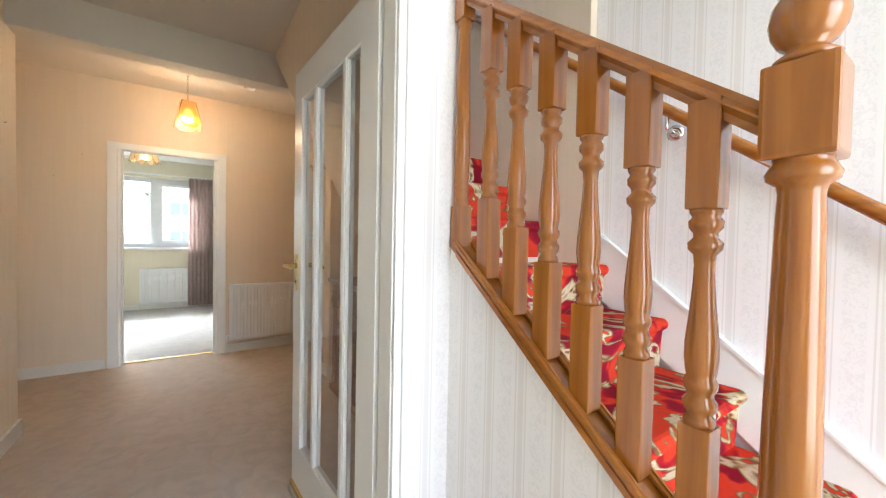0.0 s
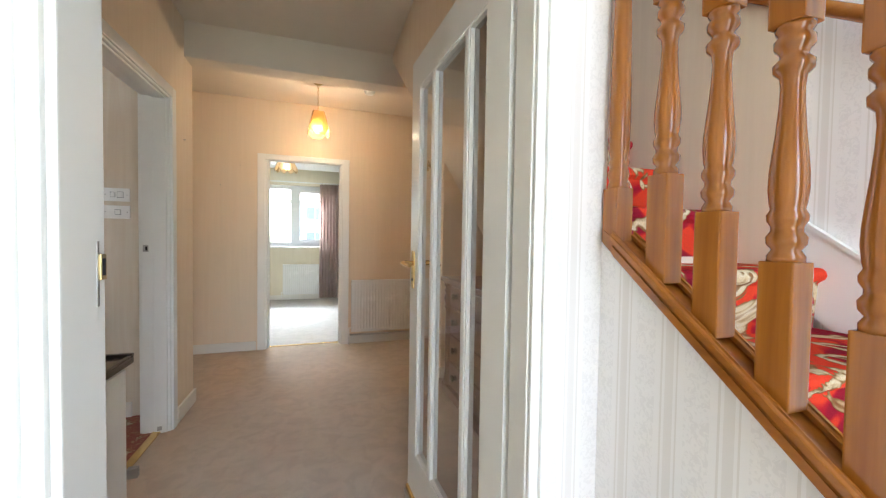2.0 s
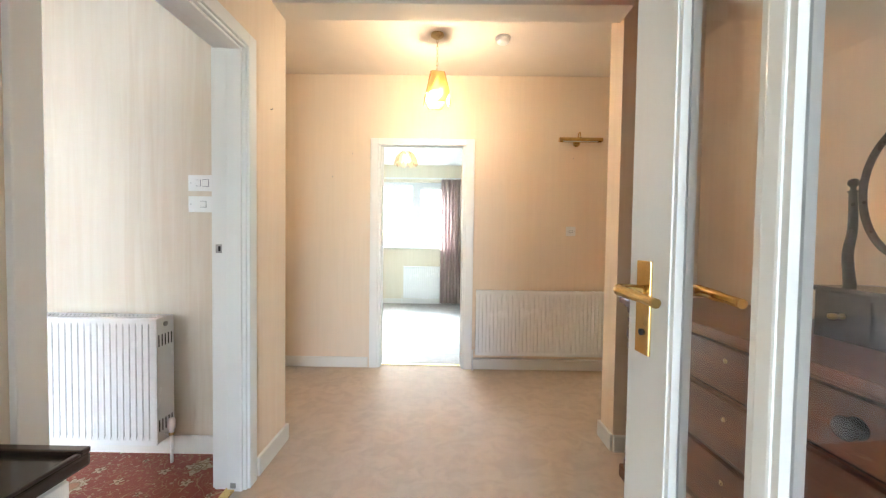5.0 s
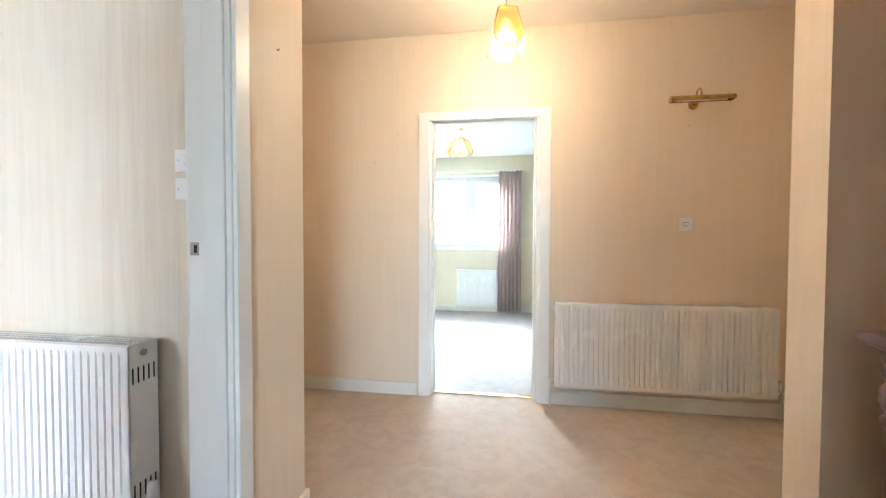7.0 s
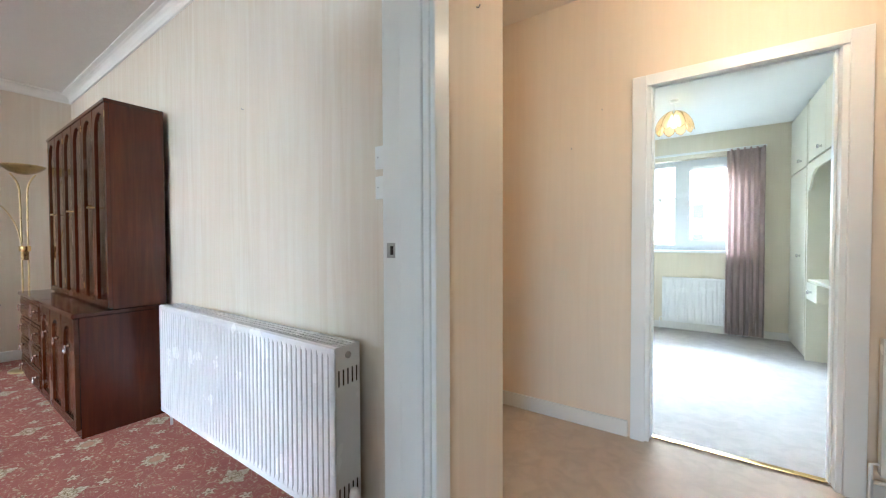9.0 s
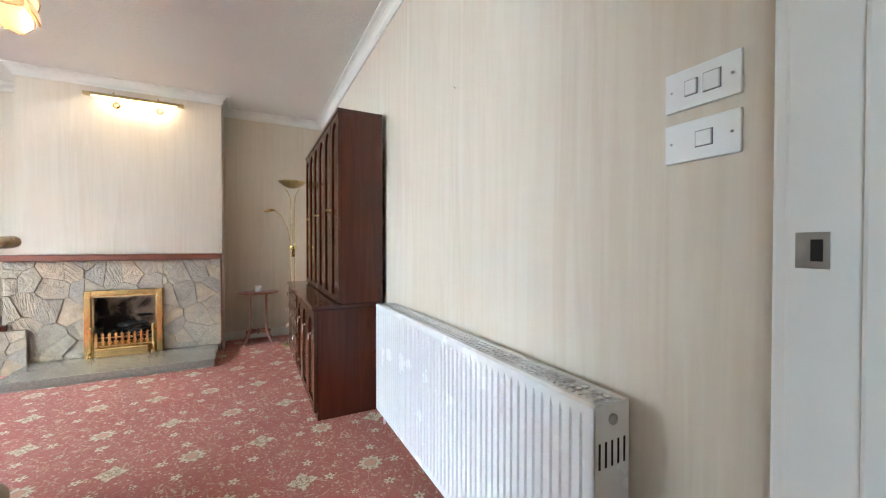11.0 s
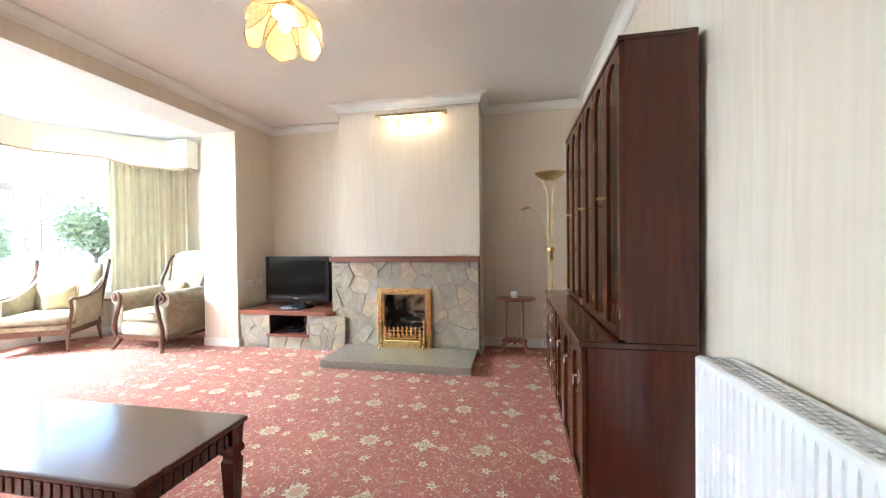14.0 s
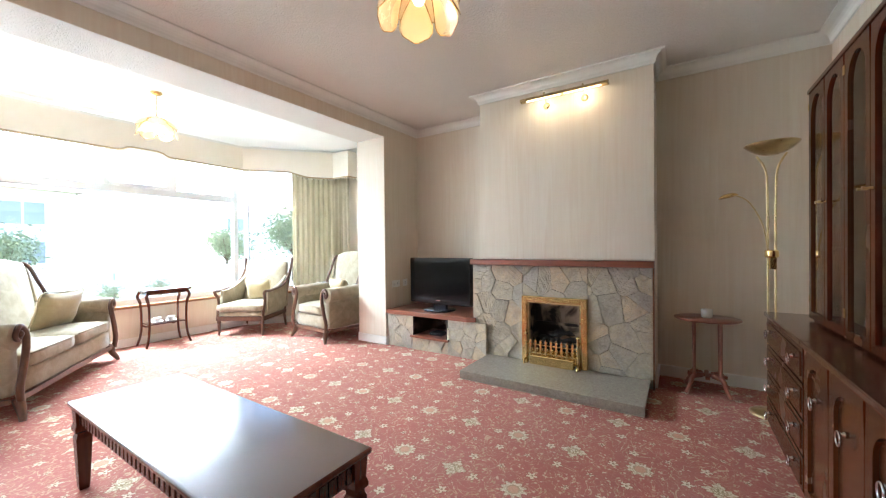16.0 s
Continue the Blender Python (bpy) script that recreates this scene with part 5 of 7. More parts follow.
def petal(r0, r1, z0, z1, half, bulge, thick, rim=True, pointed=False):
    """A glass leaf hanging from the crown; half is half its angle at the widest."""
    bm = bmesh.new()
    nu, nv = 8, 10
    grid = []
    for j in range(nv + 1):
        v = j / nv
        if pointed:
            width = half * (0.55 + 0.45 * min(1, v / 0.75)) if v < 0.86 else half * (1 - (v - 0.86) * 3.2)
        else:
            width = half * (0.35 + 0.65 * math.sin(min(v / 0.7, 1) * math.pi / 2)) * (1 if v < 0.72 else math.sqrt(max(0.02, 1 - ((v - 0.72) / 0.28) ** 2)))
        r = r0 + (r1 - r0) * (math.sin(v * math.pi / 2) if bulge else v)
        z = z0 + (z1 - z0) * (v ** 1.35 if bulge else v)
        row = []
        for i in range(nu + 1):
            a = width * (2 * i / nu - 1)
            row.append(bm.verts.new((r * math.cos(a), r * math.sin(a), z)))
        grid.append(row)
    for a, b in zip(grid, grid[1:]):
        for i in range(nu):
            f = bm.faces.new((a[i], a[i + 1], b[i + 1], b[i]))
            f.smooth = True
    outline = [row[0].co.copy() for row in grid] + [v.co.copy() for v in grid[-1]] + [row[-1].co.copy() for row in reversed(grid)]
    bmesh.ops.solidify(bm, geom=bm.faces[:], thickness=thick)
    return bm, tube(outline, 0.0028 if rim else 0.0016, 6)


def petal_pendant(label, place, n, size, hang, mat, rim_mat):
    """Two tiers of rounded glass petals, the short upper ones lying over the long lower ones."""
    top = thing("pendant_lamp", label, "pendant lamp", Matrix.Translation(place))
    part("ceiling_rose", lathe([(0, 0), (0.05, 0), (0.048, -0.012), (0.025, -0.026), (0.008, -0.032), (0, -0.032)], 20), rim_mat, top)
    chain(top, -hang, -0.03, rim_mat)
    r0 = 0.25 * size
    part("crown", lathe([(0, -hang + 0.01), (0.012, -hang + 0.008), (r0 * 1.05, -hang - 0.004), (r0 * 1.05, -hang - 0.014), (0.02, -hang - 0.02), (0.02, -hang - 0.06), (0, -hang - 0.06)], 18), rim_mat, top)
    for r1, z1, turn in ((1.0, 0.62, 11), (1.02, 1.14, 11 + 180 / n)):
        for k in range(n):
            g, rim = petal(r0 * (1 if z1 < 1 else 1.25), r1 * size, -hang - 0.005 - (0 if z1 < 1 else 0.16 * size), -hang - z1 * size, 0.46 * math.pi / n * 2, True, 0.004)
            p = part("glass_petal", g, mat, top, "", pose(0, 0, 0, 0, 0, 360 * k / n + turn))
            p.visible_shadow = False
            part("brass_rim", rim, rim_mat, p)
    b = -hang - 0.06
    part("bulb", lathe([(0, b), (0.014, b), (0.016, b - 0.02), (0.028, b - 0.05), (0.030, b - 0.065), (0.022, b - 0.085), (0, b - 0.095)], 16), M_BULB, top, "lit bulb")
    return top


def panel_pendant():
    """Four flat bevelled glass panels leaning outwards round a bulb."""
    top = thing("pendant_lamp", "brass pendant lamp with four flat amber glass panels, lit", "pendant lamp", pose(0.655, 4.436, C_HALL, 0, 0, 9))
    hang, h = 0.272, 0.225
    part("ceiling_rose", lathe([(0, 0), (0.05, 0), (0.048, -0.012), (0.025, -0.026), (0.008, -0.032), (0, -0.032)], 20), M_BRASS_OLD, top)
    chain(top, -hang, -0.03, M_BRASS_OLD)
    part("crown", boxes((-0.046, 0.046, -0.046, 0.046, -hang - 0.012, -hang - 0.002), bevel=0.003), M_BRASS_OLD, top)
    part("lamp_holder", lathe([(0, -hang), (0.018, -hang), (0.02, -hang - 0.05), (0.016, -hang - 0.055), (0, -hang - 0.055)], 16), M_BRASS_OLD, top)
    out = [(-0.044, 0.0), (0.044, 0.0), (0.082, -0.165), (0.045, -h), (-0.045, -h), (-0.082, -0.165)]
    lean = math.degrees(math.atan2(0.045, h))
    for k in range(4):
        m = pose(0, 0, -hang - 0.008, 0, 0, 90 * k) @ pose(0, -0.05, 0, -lean, 0, 0)
        g = part("glass_panel", prism(out, "y", -0.002, 0.002), M_SHADE_HALL, top, "", m)
        g.visible_shadow = False
        part("brass_rim", tube([(x, 0, z) for x, z in out + out[:1]], 0.0026, 6), M_BRASS, g)
        part("tip", lathe([(0, 0), (0.006, 0.002), (0.006, 0.008), (0, 0.011)], 10, pose(0, 0, -h - 0.006)), M_BRASS_OLD, g)
    b = -hang - 0.055
    part("bulb", lathe([(0, b), (0.014, b), (0.016, b - 0.02), (0.028, b - 0.05), (0.030, b - 0.065), (0.022, b - 0.085), (0, b - 0.095)], 16), M_BULB, top, "lit bulb")
    return top


panel_pendant()
sd = thing("smoke_alarm", "round white smoke alarm on the hall ceiling", "smoke alarm", pose(1.13, 4.47, C_HALL))
part("base", lathe([(0, 0), (0.055, 0), (0.055, -0.012), (0, -0.012)], 24), M_PLASTIC, sd)
part("cover", lathe([(0.048, -0.011), (0.05, -0.02), (0.042, -0.036), (0.02, -0.04), (0, -0.04)], 24), M_PLASTIC, sd)

# ---- lounge ----
# lounge door, open into the room; local x from hinge to free edge
hinge, free = Vector((-0.345, 2.575, 0)), Vector((-1.125, 2.42, 0))
ang = math.degrees(math.atan2(free.y - hinge.y, free.x - hinge.x))
ld = thing("panel_door", "white painted flush lounge door with a brass lever, standing open", "door", pose(hinge.x, hinge.y, 0.012, 0, 0, ang))
part("leaf", boxes((0, 0.79, -0.02, 0.02, 0, 2.03), bevel=0.003), M_WHITE, ld)
lever_handle(ld, pose(0.735, -0.02, 1.10, 0, 0, 180), 1, M_BRASS_OLD)
lever_handle(ld, pose(0.735, 0.02, 1.10), -1, M_BRASS_OLD)
for z in (0.2, 1.0, 1.75):
    part("hinge", tube([(-0.004, -0.022, z), (-0.004, -0.022, z + 0.09)], 0.006, 8), M_STEEL, ld)
keep = thing("strike_plate", "small steel latch keeper on the lounge door jamb", "latch plate", pose(-0.31, 3.43, 1.135))
part("plate", boxes((-0.014, 0.014, -0.002, 0.0, -0.02, 0.02)), M_STEEL, keep)
part("latch_hole", boxes((-0.001, 0.009, -0.003, -0.0019, -0.012, 0.012)), M_DARK, keep)
stop = thing("door_bracket", "tiny steel bracket at the foot of the jamb", "bracket", pose(-0.24, 3.417, 0.03))
part("plate", boxes((-0.012, 0.012, -0.003, 0, -0.012, 0.012)), M_STEEL, stop)

plate("light_switch", "white double light switch on the lounge wall", "light switch", pose(-0.575, LY, 1.475), 0.146, 0.086, [(-0.018, 0.022, 0.03), (0.022, 0.030, 0.036)])
plate("light_switch", "white single light switch plate below a double one", "light switch", pose(-0.575, LY, 1.362), 0.146, 0.086, [(0.008, 0.03, 0.03)])
radiator("long white double panel radiator under the switches", pose(-2.35, 3.565, 0), 1.635, 0.125, 0.775, 0.125, 50)


def ring_pull(parent, m):
    """A chromed ring hanging from a small rose; front -y."""
    p = part("pull_rose", lathe([(0, 0), (0.012, 0), (0.010, 0.008), (0.006, 0.014), (0.008, 0.02), (0, 0.022)], 12, m @ pose(0, 0, 0, 90, 0, 0)), M_CHROME, parent, "chromed ring pull")
    c = Vector((0, -0.018, -0.018))
    bm = tube([(c.x + 0.021 * math.cos(t), c.y - 0.004, c.z + 0.024 * math.sin(t)) for t in [2 * math.pi * k / 16 for k in range(17)]], 0.0042, 8)
    bmesh.ops.transform(bm, matrix=m, verts=bm.verts[:])
    part("ring", bm, M_CHROME, p)
    return p


def arch_outline(x0, x1, z0, z1, rise, n=10):
    """A panel outline with a depressed arch at the top."""
    c, h = (x0 + x1) / 2, (x1 - x0) / 2
    return [(x0, z0), (x1, z0)] + [(c + h * math.cos(math.pi * k / n), z1 - rise + rise * math.sin(math.pi * k / n)) for k in range(n + 1)]


def frame_with_arch(x0, x1, z0, z1, st, rise, y0, y1):
    """A door frame whose opening has an arched head."""
    bm = bmesh.new()
    inner = arch_outline(x0 + st, x1 - st, z0 + st, z1 - st, rise)
    n = len(inner)
    outer = []
    for (x, z) in inner:
        k = len(outer)
        if k == 0:
            outer.append((x0, z0))
        elif k == 1:
            outer.append((x1, z0))
        elif k == 2:
            outer.append((x1, z1 - st - rise))
        elif k == n - 1:
            outer.append((x0, z1 - st - rise))
        else:
            f = (x - x0 - st) / (x1 - x0 - 2 * st)
            outer.append((x0 + f * (x1 - x0), z1))
    rows = [[bm.verts.new((x, y, z)) for x, z in ring] for ring, y in ((outer, y0), (inner, y0), (inner, y1), (outer, y1))]
    for a, b in zip(rows, rows[1:] + rows[:1]):
        for i in range(n):
            bm.faces.new((a[i], a[(i + 1) % n], b[(i + 1) % n], b[i]))
    bmesh.ops.recalc_face_normals(bm, faces=bm.faces[:])
    return bm


def display_cabinet():
    """Two part wall unit. Local origin at the foot of its front corner by the radiator; x negative along the wall."""
    c = thing("display_cabinet", "tall dark mahogany display cabinet with arched glazed doors", "cabinet", pose(-2.605, 3.235, 0))
    w, wd, dep = 1.815, 0.975, 0.455
    part("door_base", boxes((-wd, 0, 0.022, dep, 0.0, 0.715), bevel=0.002), M_MAHOG, c)
    part("drawer_base", boxes((-w, -wd - 0.002, 0.022, dep, 0.0, 0.715), bevel=0.002), M_MAHOG, c)
    part("plinth", boxes((-w + 0.01, -0.01, 0.03, 0.06, 0.0, 0.05)), M_DARK, c)
    part("base_top", boxes((-wd, 0.004, -0.012, dep, 0.717, 0.742), bevel=0.005), M_MAHOG_X, c)
    part("drawer_base_top", boxes((-w - 0.004, -wd - 0.002, -0.012, dep, 0.717, 0.742), bevel=0.005), M_MAHOG_X, c)
    for i in range(3):
        x0, x1 = -wd + 0.012 + i * 0.321, -wd + 0.012 + (i + 1) * 0.321 - 0.006
        d = part("base_door", frame_with_arch(x0, x1, 0.055, 0.71, 0.052, 0.09, 0.0, 0.02), M_MAHOG_MID, c)
        part("door_panel", boxes((x0 + 0.03, x1 - 0.03, 0.012, 0.021, 0.085, 0.68)), M_MAHOG_MID, d)
        ring_pull(d, pose((x0 + x1) / 2 - 0.02, 0.012, 0.53))
    for i in range(4):
        z0 = 0.055 + i * 0.165
        d = part("drawer", boxes((-w + 0.012, -wd - 0.014, 0.0, 0.02, z0, z0 + 0.155), bevel=0.004), M_MAHOG_MID, c)
        part("drawer_panel", boxes((-w + 0.035, -wd - 0.037, -0.005, 0.004, z0 + 0.022, z0 + 0.133), bevel=0.003), M_MAHOG_MID, d)
        for x in (-w + 0.14, -wd - 0.14):
            ring_pull(d, pose(x, -0.005, z0 + 0.09))
    # glazed upper part
    hx, y0, z0, z1 = -1.615, 0.155, 0.744, 2.02
    part("hutch_side", boxes((-0.02, 0.0, y0 + 0.02, dep, z0, z1), bevel=0.002), M_MAHOG, c)
    part("hutch_side", boxes((hx, hx + 0.02, y0 + 0.02, dep, z0, z1), bevel=0.002), M_MAHOG, c)
    part("hutch_back", boxes((hx + 0.02, -0.02, dep - 0.012, dep, z0, z1)), M_MAHOG, c)
    part("hutch_top", boxes((hx - 0.004, 0.004, y0 - 0.006, dep, z1 - 0.006, z1 + 0.016), bevel=0.004), M_MAHOG_X, c)
    part("hutch_floor", boxes((hx + 0.02, -0.02, y0 + 0.02, dep - 0.012, z0, z0 + 0.02)), M_MAHOG_X, c)
    for x in (hx / 3, 2 * hx / 3):
        part("partition", boxes((x - 0.009, x + 0.009, y0 + 0.022, dep - 0.012, z0 + 0.02, z1 - 0.006)), M_MAHOG, c)
    for z in (1.15, 1.56):
        part("glass_shelf", boxes((hx + 0.02, -0.02, y0 + 0.05, dep - 0.014, z, z + 0.006)), M_GLASS, c)
    for i in range(6):
        x1, x0 = i * hx / 6 - 0.003, (i + 1) * hx / 6 + 0.003
        d = part("glazed_door", frame_with_arch(x0, x1, z0 + 0.012, z1 - 0.008, 0.038, 0.11, y0, y0 + 0.02), M_MAHOG_MID if i % 2 else M_MAHOG, c)
        part("pane", prism(arch_outline(x0 + 0.036, x1 - 0.036, z0 + 0.048, z1 - 0.044, 0.11), "y", y0 + 0.009, y0 + 0.013), M_GLASS, d).visible_shadow = False
        s = 1 if i % 2 else -1
        xk = (x1 - 0.02) if i % 2 else (x0 + 0.02)
        part("pull", tube([(xk, y0, 1.385), (xk, y0 - 0.018, 1.385), (xk - s * 0.0, y0 - 0.03, 1.386)], [0.005, 0.004, 0.007], 8), M_BRASS_OLD, d, "small brass pull")
        for zz in (z0 + 0.10, z1 - 0.10):
            part("hinge", boxes(((x0 if i % 2 else x1 - 0.004), (x0 + 0.004 if i % 2 else x1), y0 - 0.003, y0, zz, zz + 0.04)), M_BRASS_OLD, d)
    return c


display_cabinet()


def floor_lamp():
    f = thing("floor_lamp", "satin brass uplighter floor lamp with a reading arm", "floor lamp", pose(-4.66, 3.30, 0))
    part("base", lathe([(0, 0), (0.125, 0), (0.125, 0.012), (0.11, 0.022), (0.03, 0.03), (0, 0.03)], 28), M_BRASS_OLD, f)
    for s in (-1, 1):
        part("pole", tube(curve_pts([(0.012 * s, s * 0.018, 0.02), (0.012 * s, s * 0.018, 0.9), (0.012 * s, s * 0.02, 1.5), (0.014 * s, s * 0.03, 1.68), (0.02 * s, s * 0.075, 1.78)], 6), 0.007, 10), M_BRASS_OLD, f)
    part("clamp", lathe([(0, 1.08), (0.036, 1.08), (0.038, 1.09), (0.038, 1.12), (0.036, 1.13), (0, 1.13)], 18), M_BRASS, f)
    part("dimmer", boxes((0.01, 0.04, -0.02, 0.02, 1.00, 1.08), bevel=0.006), M_BRASS, f)
    bowl = lathe([(0, 1.775), (0.04, 1.778), (0.085, 1.795), (0.125, 1.825), (0.148, 1.848), (0.148, 1.853), (0.122, 1.833), (0.083, 1.803), (0.05, 1.787), (0, 1.785)], 32)
    part("uplighter_bowl", bowl, M_BRASS_OLD, f)
    part("reading_arm", tube(curve_pts([(0.02, -0.02, 1.10), (0.03, -0.05, 1.3), (0.02, -0.12, 1.46), (0.01, -0.19, 1.515)], 6), 0.005, 8), M_BRASS_OLD, f)
    head = lathe([(0, 0.022), (0.03, 0.018), (0.055, 0.004), (0.06, -0.006), (0.056, -0.006), (0.03, 0.01), (0, 0.014)], 20, pose(0.01, -0.235, 1.512, 12, 0, 0))
    part("reading_head", head, M_BRASS, f)
    return f


floor_lamp()

st_t = thing("side_table", "small oval mahogany side table on four turned legs", "side table", pose(-4.92, 2.95, 0))
top = lathe([(0, 0.572), (0.19, 0.572), (0.205, 0.580), (0.207, 0.588), (0.20, 0.594), (0, 0.594)], 36)
bmesh.ops.scale(top, vec=(0.85, 1.08, 1.0), verts=top.verts[:])
part("top", top, M_TEAK, st_t)
for k in range(4):
    a = math.pi / 4 + k * math.pi / 2
    px, py = 0.095 * math.cos(a), 0.12 * math.sin(a)
    part("column", lathe([(0, 0.13), (0.011, 0.13), (0.014, 0.15), (0.010, 0.17), (0.011, 0.36), (0.013, 0.52), (0.010, 0.54), (0.014, 0.572), (0, 0.572)], 12), M_TEAK, st_t, "", pose(px, py, 0))
    part("foot", tube(curve_pts([(px * 0.4, py * 0.4, 0.14), (px * 1.1, py * 1.1, 0.13), (px * 1.5, py * 1.4, 0.06), (px * 1.95, py * 1.7, 0.01)], 5), [0.016] * 8 + [0.012] * 8, 8, None, 1.3), M_TEAK, st_t)
part("stretcher", boxes((-0.10, 0.10, -0.015, 0.015, 0.125, 0.15), (-0.015, 0.015, -0.13, 0.13, 0.125, 0.15), bevel=0.004), M_TEAK, st_t)
gl = thing("candle_glass", "small clear glass candle holder on the side table", "candle holder", pose(-4.92, 2.95, 0.594))
glass_cup = part("cup", lathe([(0, 0.0), (0.034, 0.0), (0.038, 0.012), (0.04, 0.065), (0.037, 0.065), (0.034, 0.012), (0, 0.010)], 20), M_CUP, gl)
glass_cup.visible_shadow = False
part("candle", lathe([(0, 0.011), (0.030, 0.011), (0.031, 0.04), (0, 0.04)], 18), M_PLASTIC, gl, "white wax candle")

# fireplace
FX = -4.735
fp = thing("fireplace", "crazy paved stone fireplace with a brass framed gas fire", "fireplace")
part("masonry", boxes((-4.80, FX - 0.022, 0.955, 1.50, 0.0, 0.985), (-4.80, FX - 0.022, 2.085, 2.588, 0.0, 0.985), (-4.80, FX - 0.022, 1.50, 2.085, 0.70, 0.985)), M_MORTAR, fp)
part("mantel_shelf", boxes((-4.80, FX + 0.045, 0.945, 2.60, 0.988, 1.042), bevel=0.004), M_TEAK, fp, "reddish wooden mantel shelf")
part("side_board", boxes((-4.80, FX + 0.002, 2.588, 2.600, 0.0, 0.985)), M_CHEST, fp)
part("hearth_slab", boxes((-4.76, -4.155, 1.125, 2.572, 0.012, 0.078), bevel=0.006), M_HEARTH, fp, "polished grey stone hearth slab")
part("hearth_edge", boxes((-4.76, -4.163, 1.133, 2.564, 0.0, 0.0125)), M_MORTAR, fp)
fr = part("fire_surround", boxes((FX - 0.02, FX + 0.03, 1.495, 1.548, 0.078, 0.70), (FX - 0.02, FX + 0.03, 2.037, 2.09, 0.078, 0.70), (FX - 0.02, FX + 0.03, 1.548, 2.037, 0.648, 0.70), bevel=0.006), M_BRASS, fp, "polished brass fire surround")
part("inner_trim", boxes((FX - 0.03, FX + 0.012, 1.548, 1.562, 0.078, 0.648), (FX - 0.03, FX + 0.012, 2.023, 2.037, 0.078, 0.648), (FX - 0.03, FX + 0.012, 1.562, 2.023, 0.634, 0.648)), M_BRASS_OLD, fr)
part("fireback", boxes((-5.0, -4.985, 1.52, 2.07, 0.05, 0.70), (-4.985, -4.76, 1.515, 1.535, 0.05, 0.70), (-4.985, -4.76, 2.05, 2.07, 0.05, 0.70), (-4.985, -4.76, 1.535, 2.05, 0.68, 0.70), (-4.985, -4.76, 1.535, 2.05, 0.05, 0.08)), M_SOOT, fp, "soot stained fireback")
part("fireback_ledge", boxes((-4.985, -4.94, 1.535, 2.05, 0.40, 0.425), bevel=0.006), M_SOOT, fp)
rnd = random.Random(5)
for i in range(26):
    c = bmesh.new()
    bmesh.ops.create_icosphere(c, subdivisions=1, radius=1.0)
    for v in c.verts:
        v.co *= rnd.uniform(0.75, 1.15)
    y, row = rnd.uniform(1.60, 1.98), i % 3
    m = Matrix.Translation((rnd.uniform(-4.90, -4.78), 1.79 + (y - 1.79) * (1.0 - 0.22 * row), 0.235 + row * 0.055)) @ Matrix.Diagonal((rnd.uniform(0.03, 0.045), rnd.uniform(0.035, 0.055), rnd.uniform(0.025, 0.035), 1))
    bmesh.ops.transform(c, matrix=m, verts=c.verts[:])
    part("coal", c, M_COAL, fp)
gr = thing("fire_basket", "polished brass fire basket with a picket fret", "fire basket", pose(FX + 0.02, 1.785, 0.078))
part("tray", boxes((0.0, 0.065, -0.20, 0.20, 0.0, 0.085), (-0.09, 0.0, -0.22, 0.22, 0.02, 0.14), bevel=0.008), M_BRASS, gr)
part("rail", boxes((0.03, 0.042, -0.225, 0.225, 0.092, 0.104), (0.03, 0.042, -0.225, 0.225, 0.175, 0.185), bevel=0.003), M_BRASS, gr)
for k in range(9):
    y = -0.19 + 0.38 * k / 8
    part("picket", prism([(y - 0.009, 0.095), (y + 0.009, 0.095), (y + 0.009, 0.205), (y + 0.013, 0.213), (y + 0.004, 0.222), (y, 0.238), (y - 0.004, 0.222), (y - 0.013, 0.213), (y - 0.009, 0.205)], "x", 0.043, 0.051), M_BRASS, gr)
for s in (-1, 1):
    part("fire_dog", lathe([(0, 0), (0.02, 0), (0.02, 0.012), (0.010, 0.03), (0.013, 0.10), (0.010, 0.20), (0.016, 0.23), (0.012, 0.255), (0.017, 0.275), (0.008, 0.295), (0, 0.297)], 14), M_BRASS, gr, "", pose(0.04, s * 0.235, 0))
    part("foot", tube(curve_pts([(0.035, s * 0.235, 0.05), (0.085, s * 0.237, 0.035), (0.105, s * 0.237, 0.006)], 4), 0.009, 8), M_BRASS, gr)

bench = thing("stone_bench", "low stone bench with a reddish wooden top beside the fireplace", "stone bench")
BXF = -4.705
part("masonry", boxes((LX_TV, BXF - 0.02, -0.192, 0.19, 0.0, 0.385), (LX_TV, BXF - 0.02, 0.65, 0.955, 0.0, 0.385), (LX_TV, BXF - 0.02, 0.19, 0.65, 0.0, 0.145), (LX_TV, LX_TV + 0.25, 0.19, 0.65, 0.145, 0.385)), M_MORTAR, bench)
part("bench_top", prism([(LX_TV, -0.19), (BXF + 0.03, -0.19), (BXF + 0.03, 0.90), (BXF - 0.01, 0.99), (-4.74, 0.99), (-4.74, 0.952), (LX_TV, 0.952)], "z", 0.387, 0.432), M_TEAK, bench, "reddish wooden bench top")
nb = part("niche_box", boxes((LX_TV + 0.26, BXF + 0.004, 0.19, 0.202, 0.165, 0.385), (LX_TV + 0.26, BXF + 0.004, 0.638, 0.65, 0.165, 0.385), (LX_TV + 0.255, LX_TV + 0.26, 0.19, 0.65, 0.165, 0.385)), M_BLACKTOP, bench, "dark lined recess")
part("niche_shelf", boxes((LX_TV + 0.26, BXF + 0.03, 0.165, 0.675, 0.143, 0.166), bevel=0.003), M_TEAK, nb)
ph = tagged(thing("set_top_box", "slim black box in the bench recess", "set-top box", pose(-4.86, 0.45, 0.166)), "")
part("case", boxes((-0.07, 0.07, -0.09, 0.07, 0, 0.03), bevel=0.003), M_BLACK, ph)

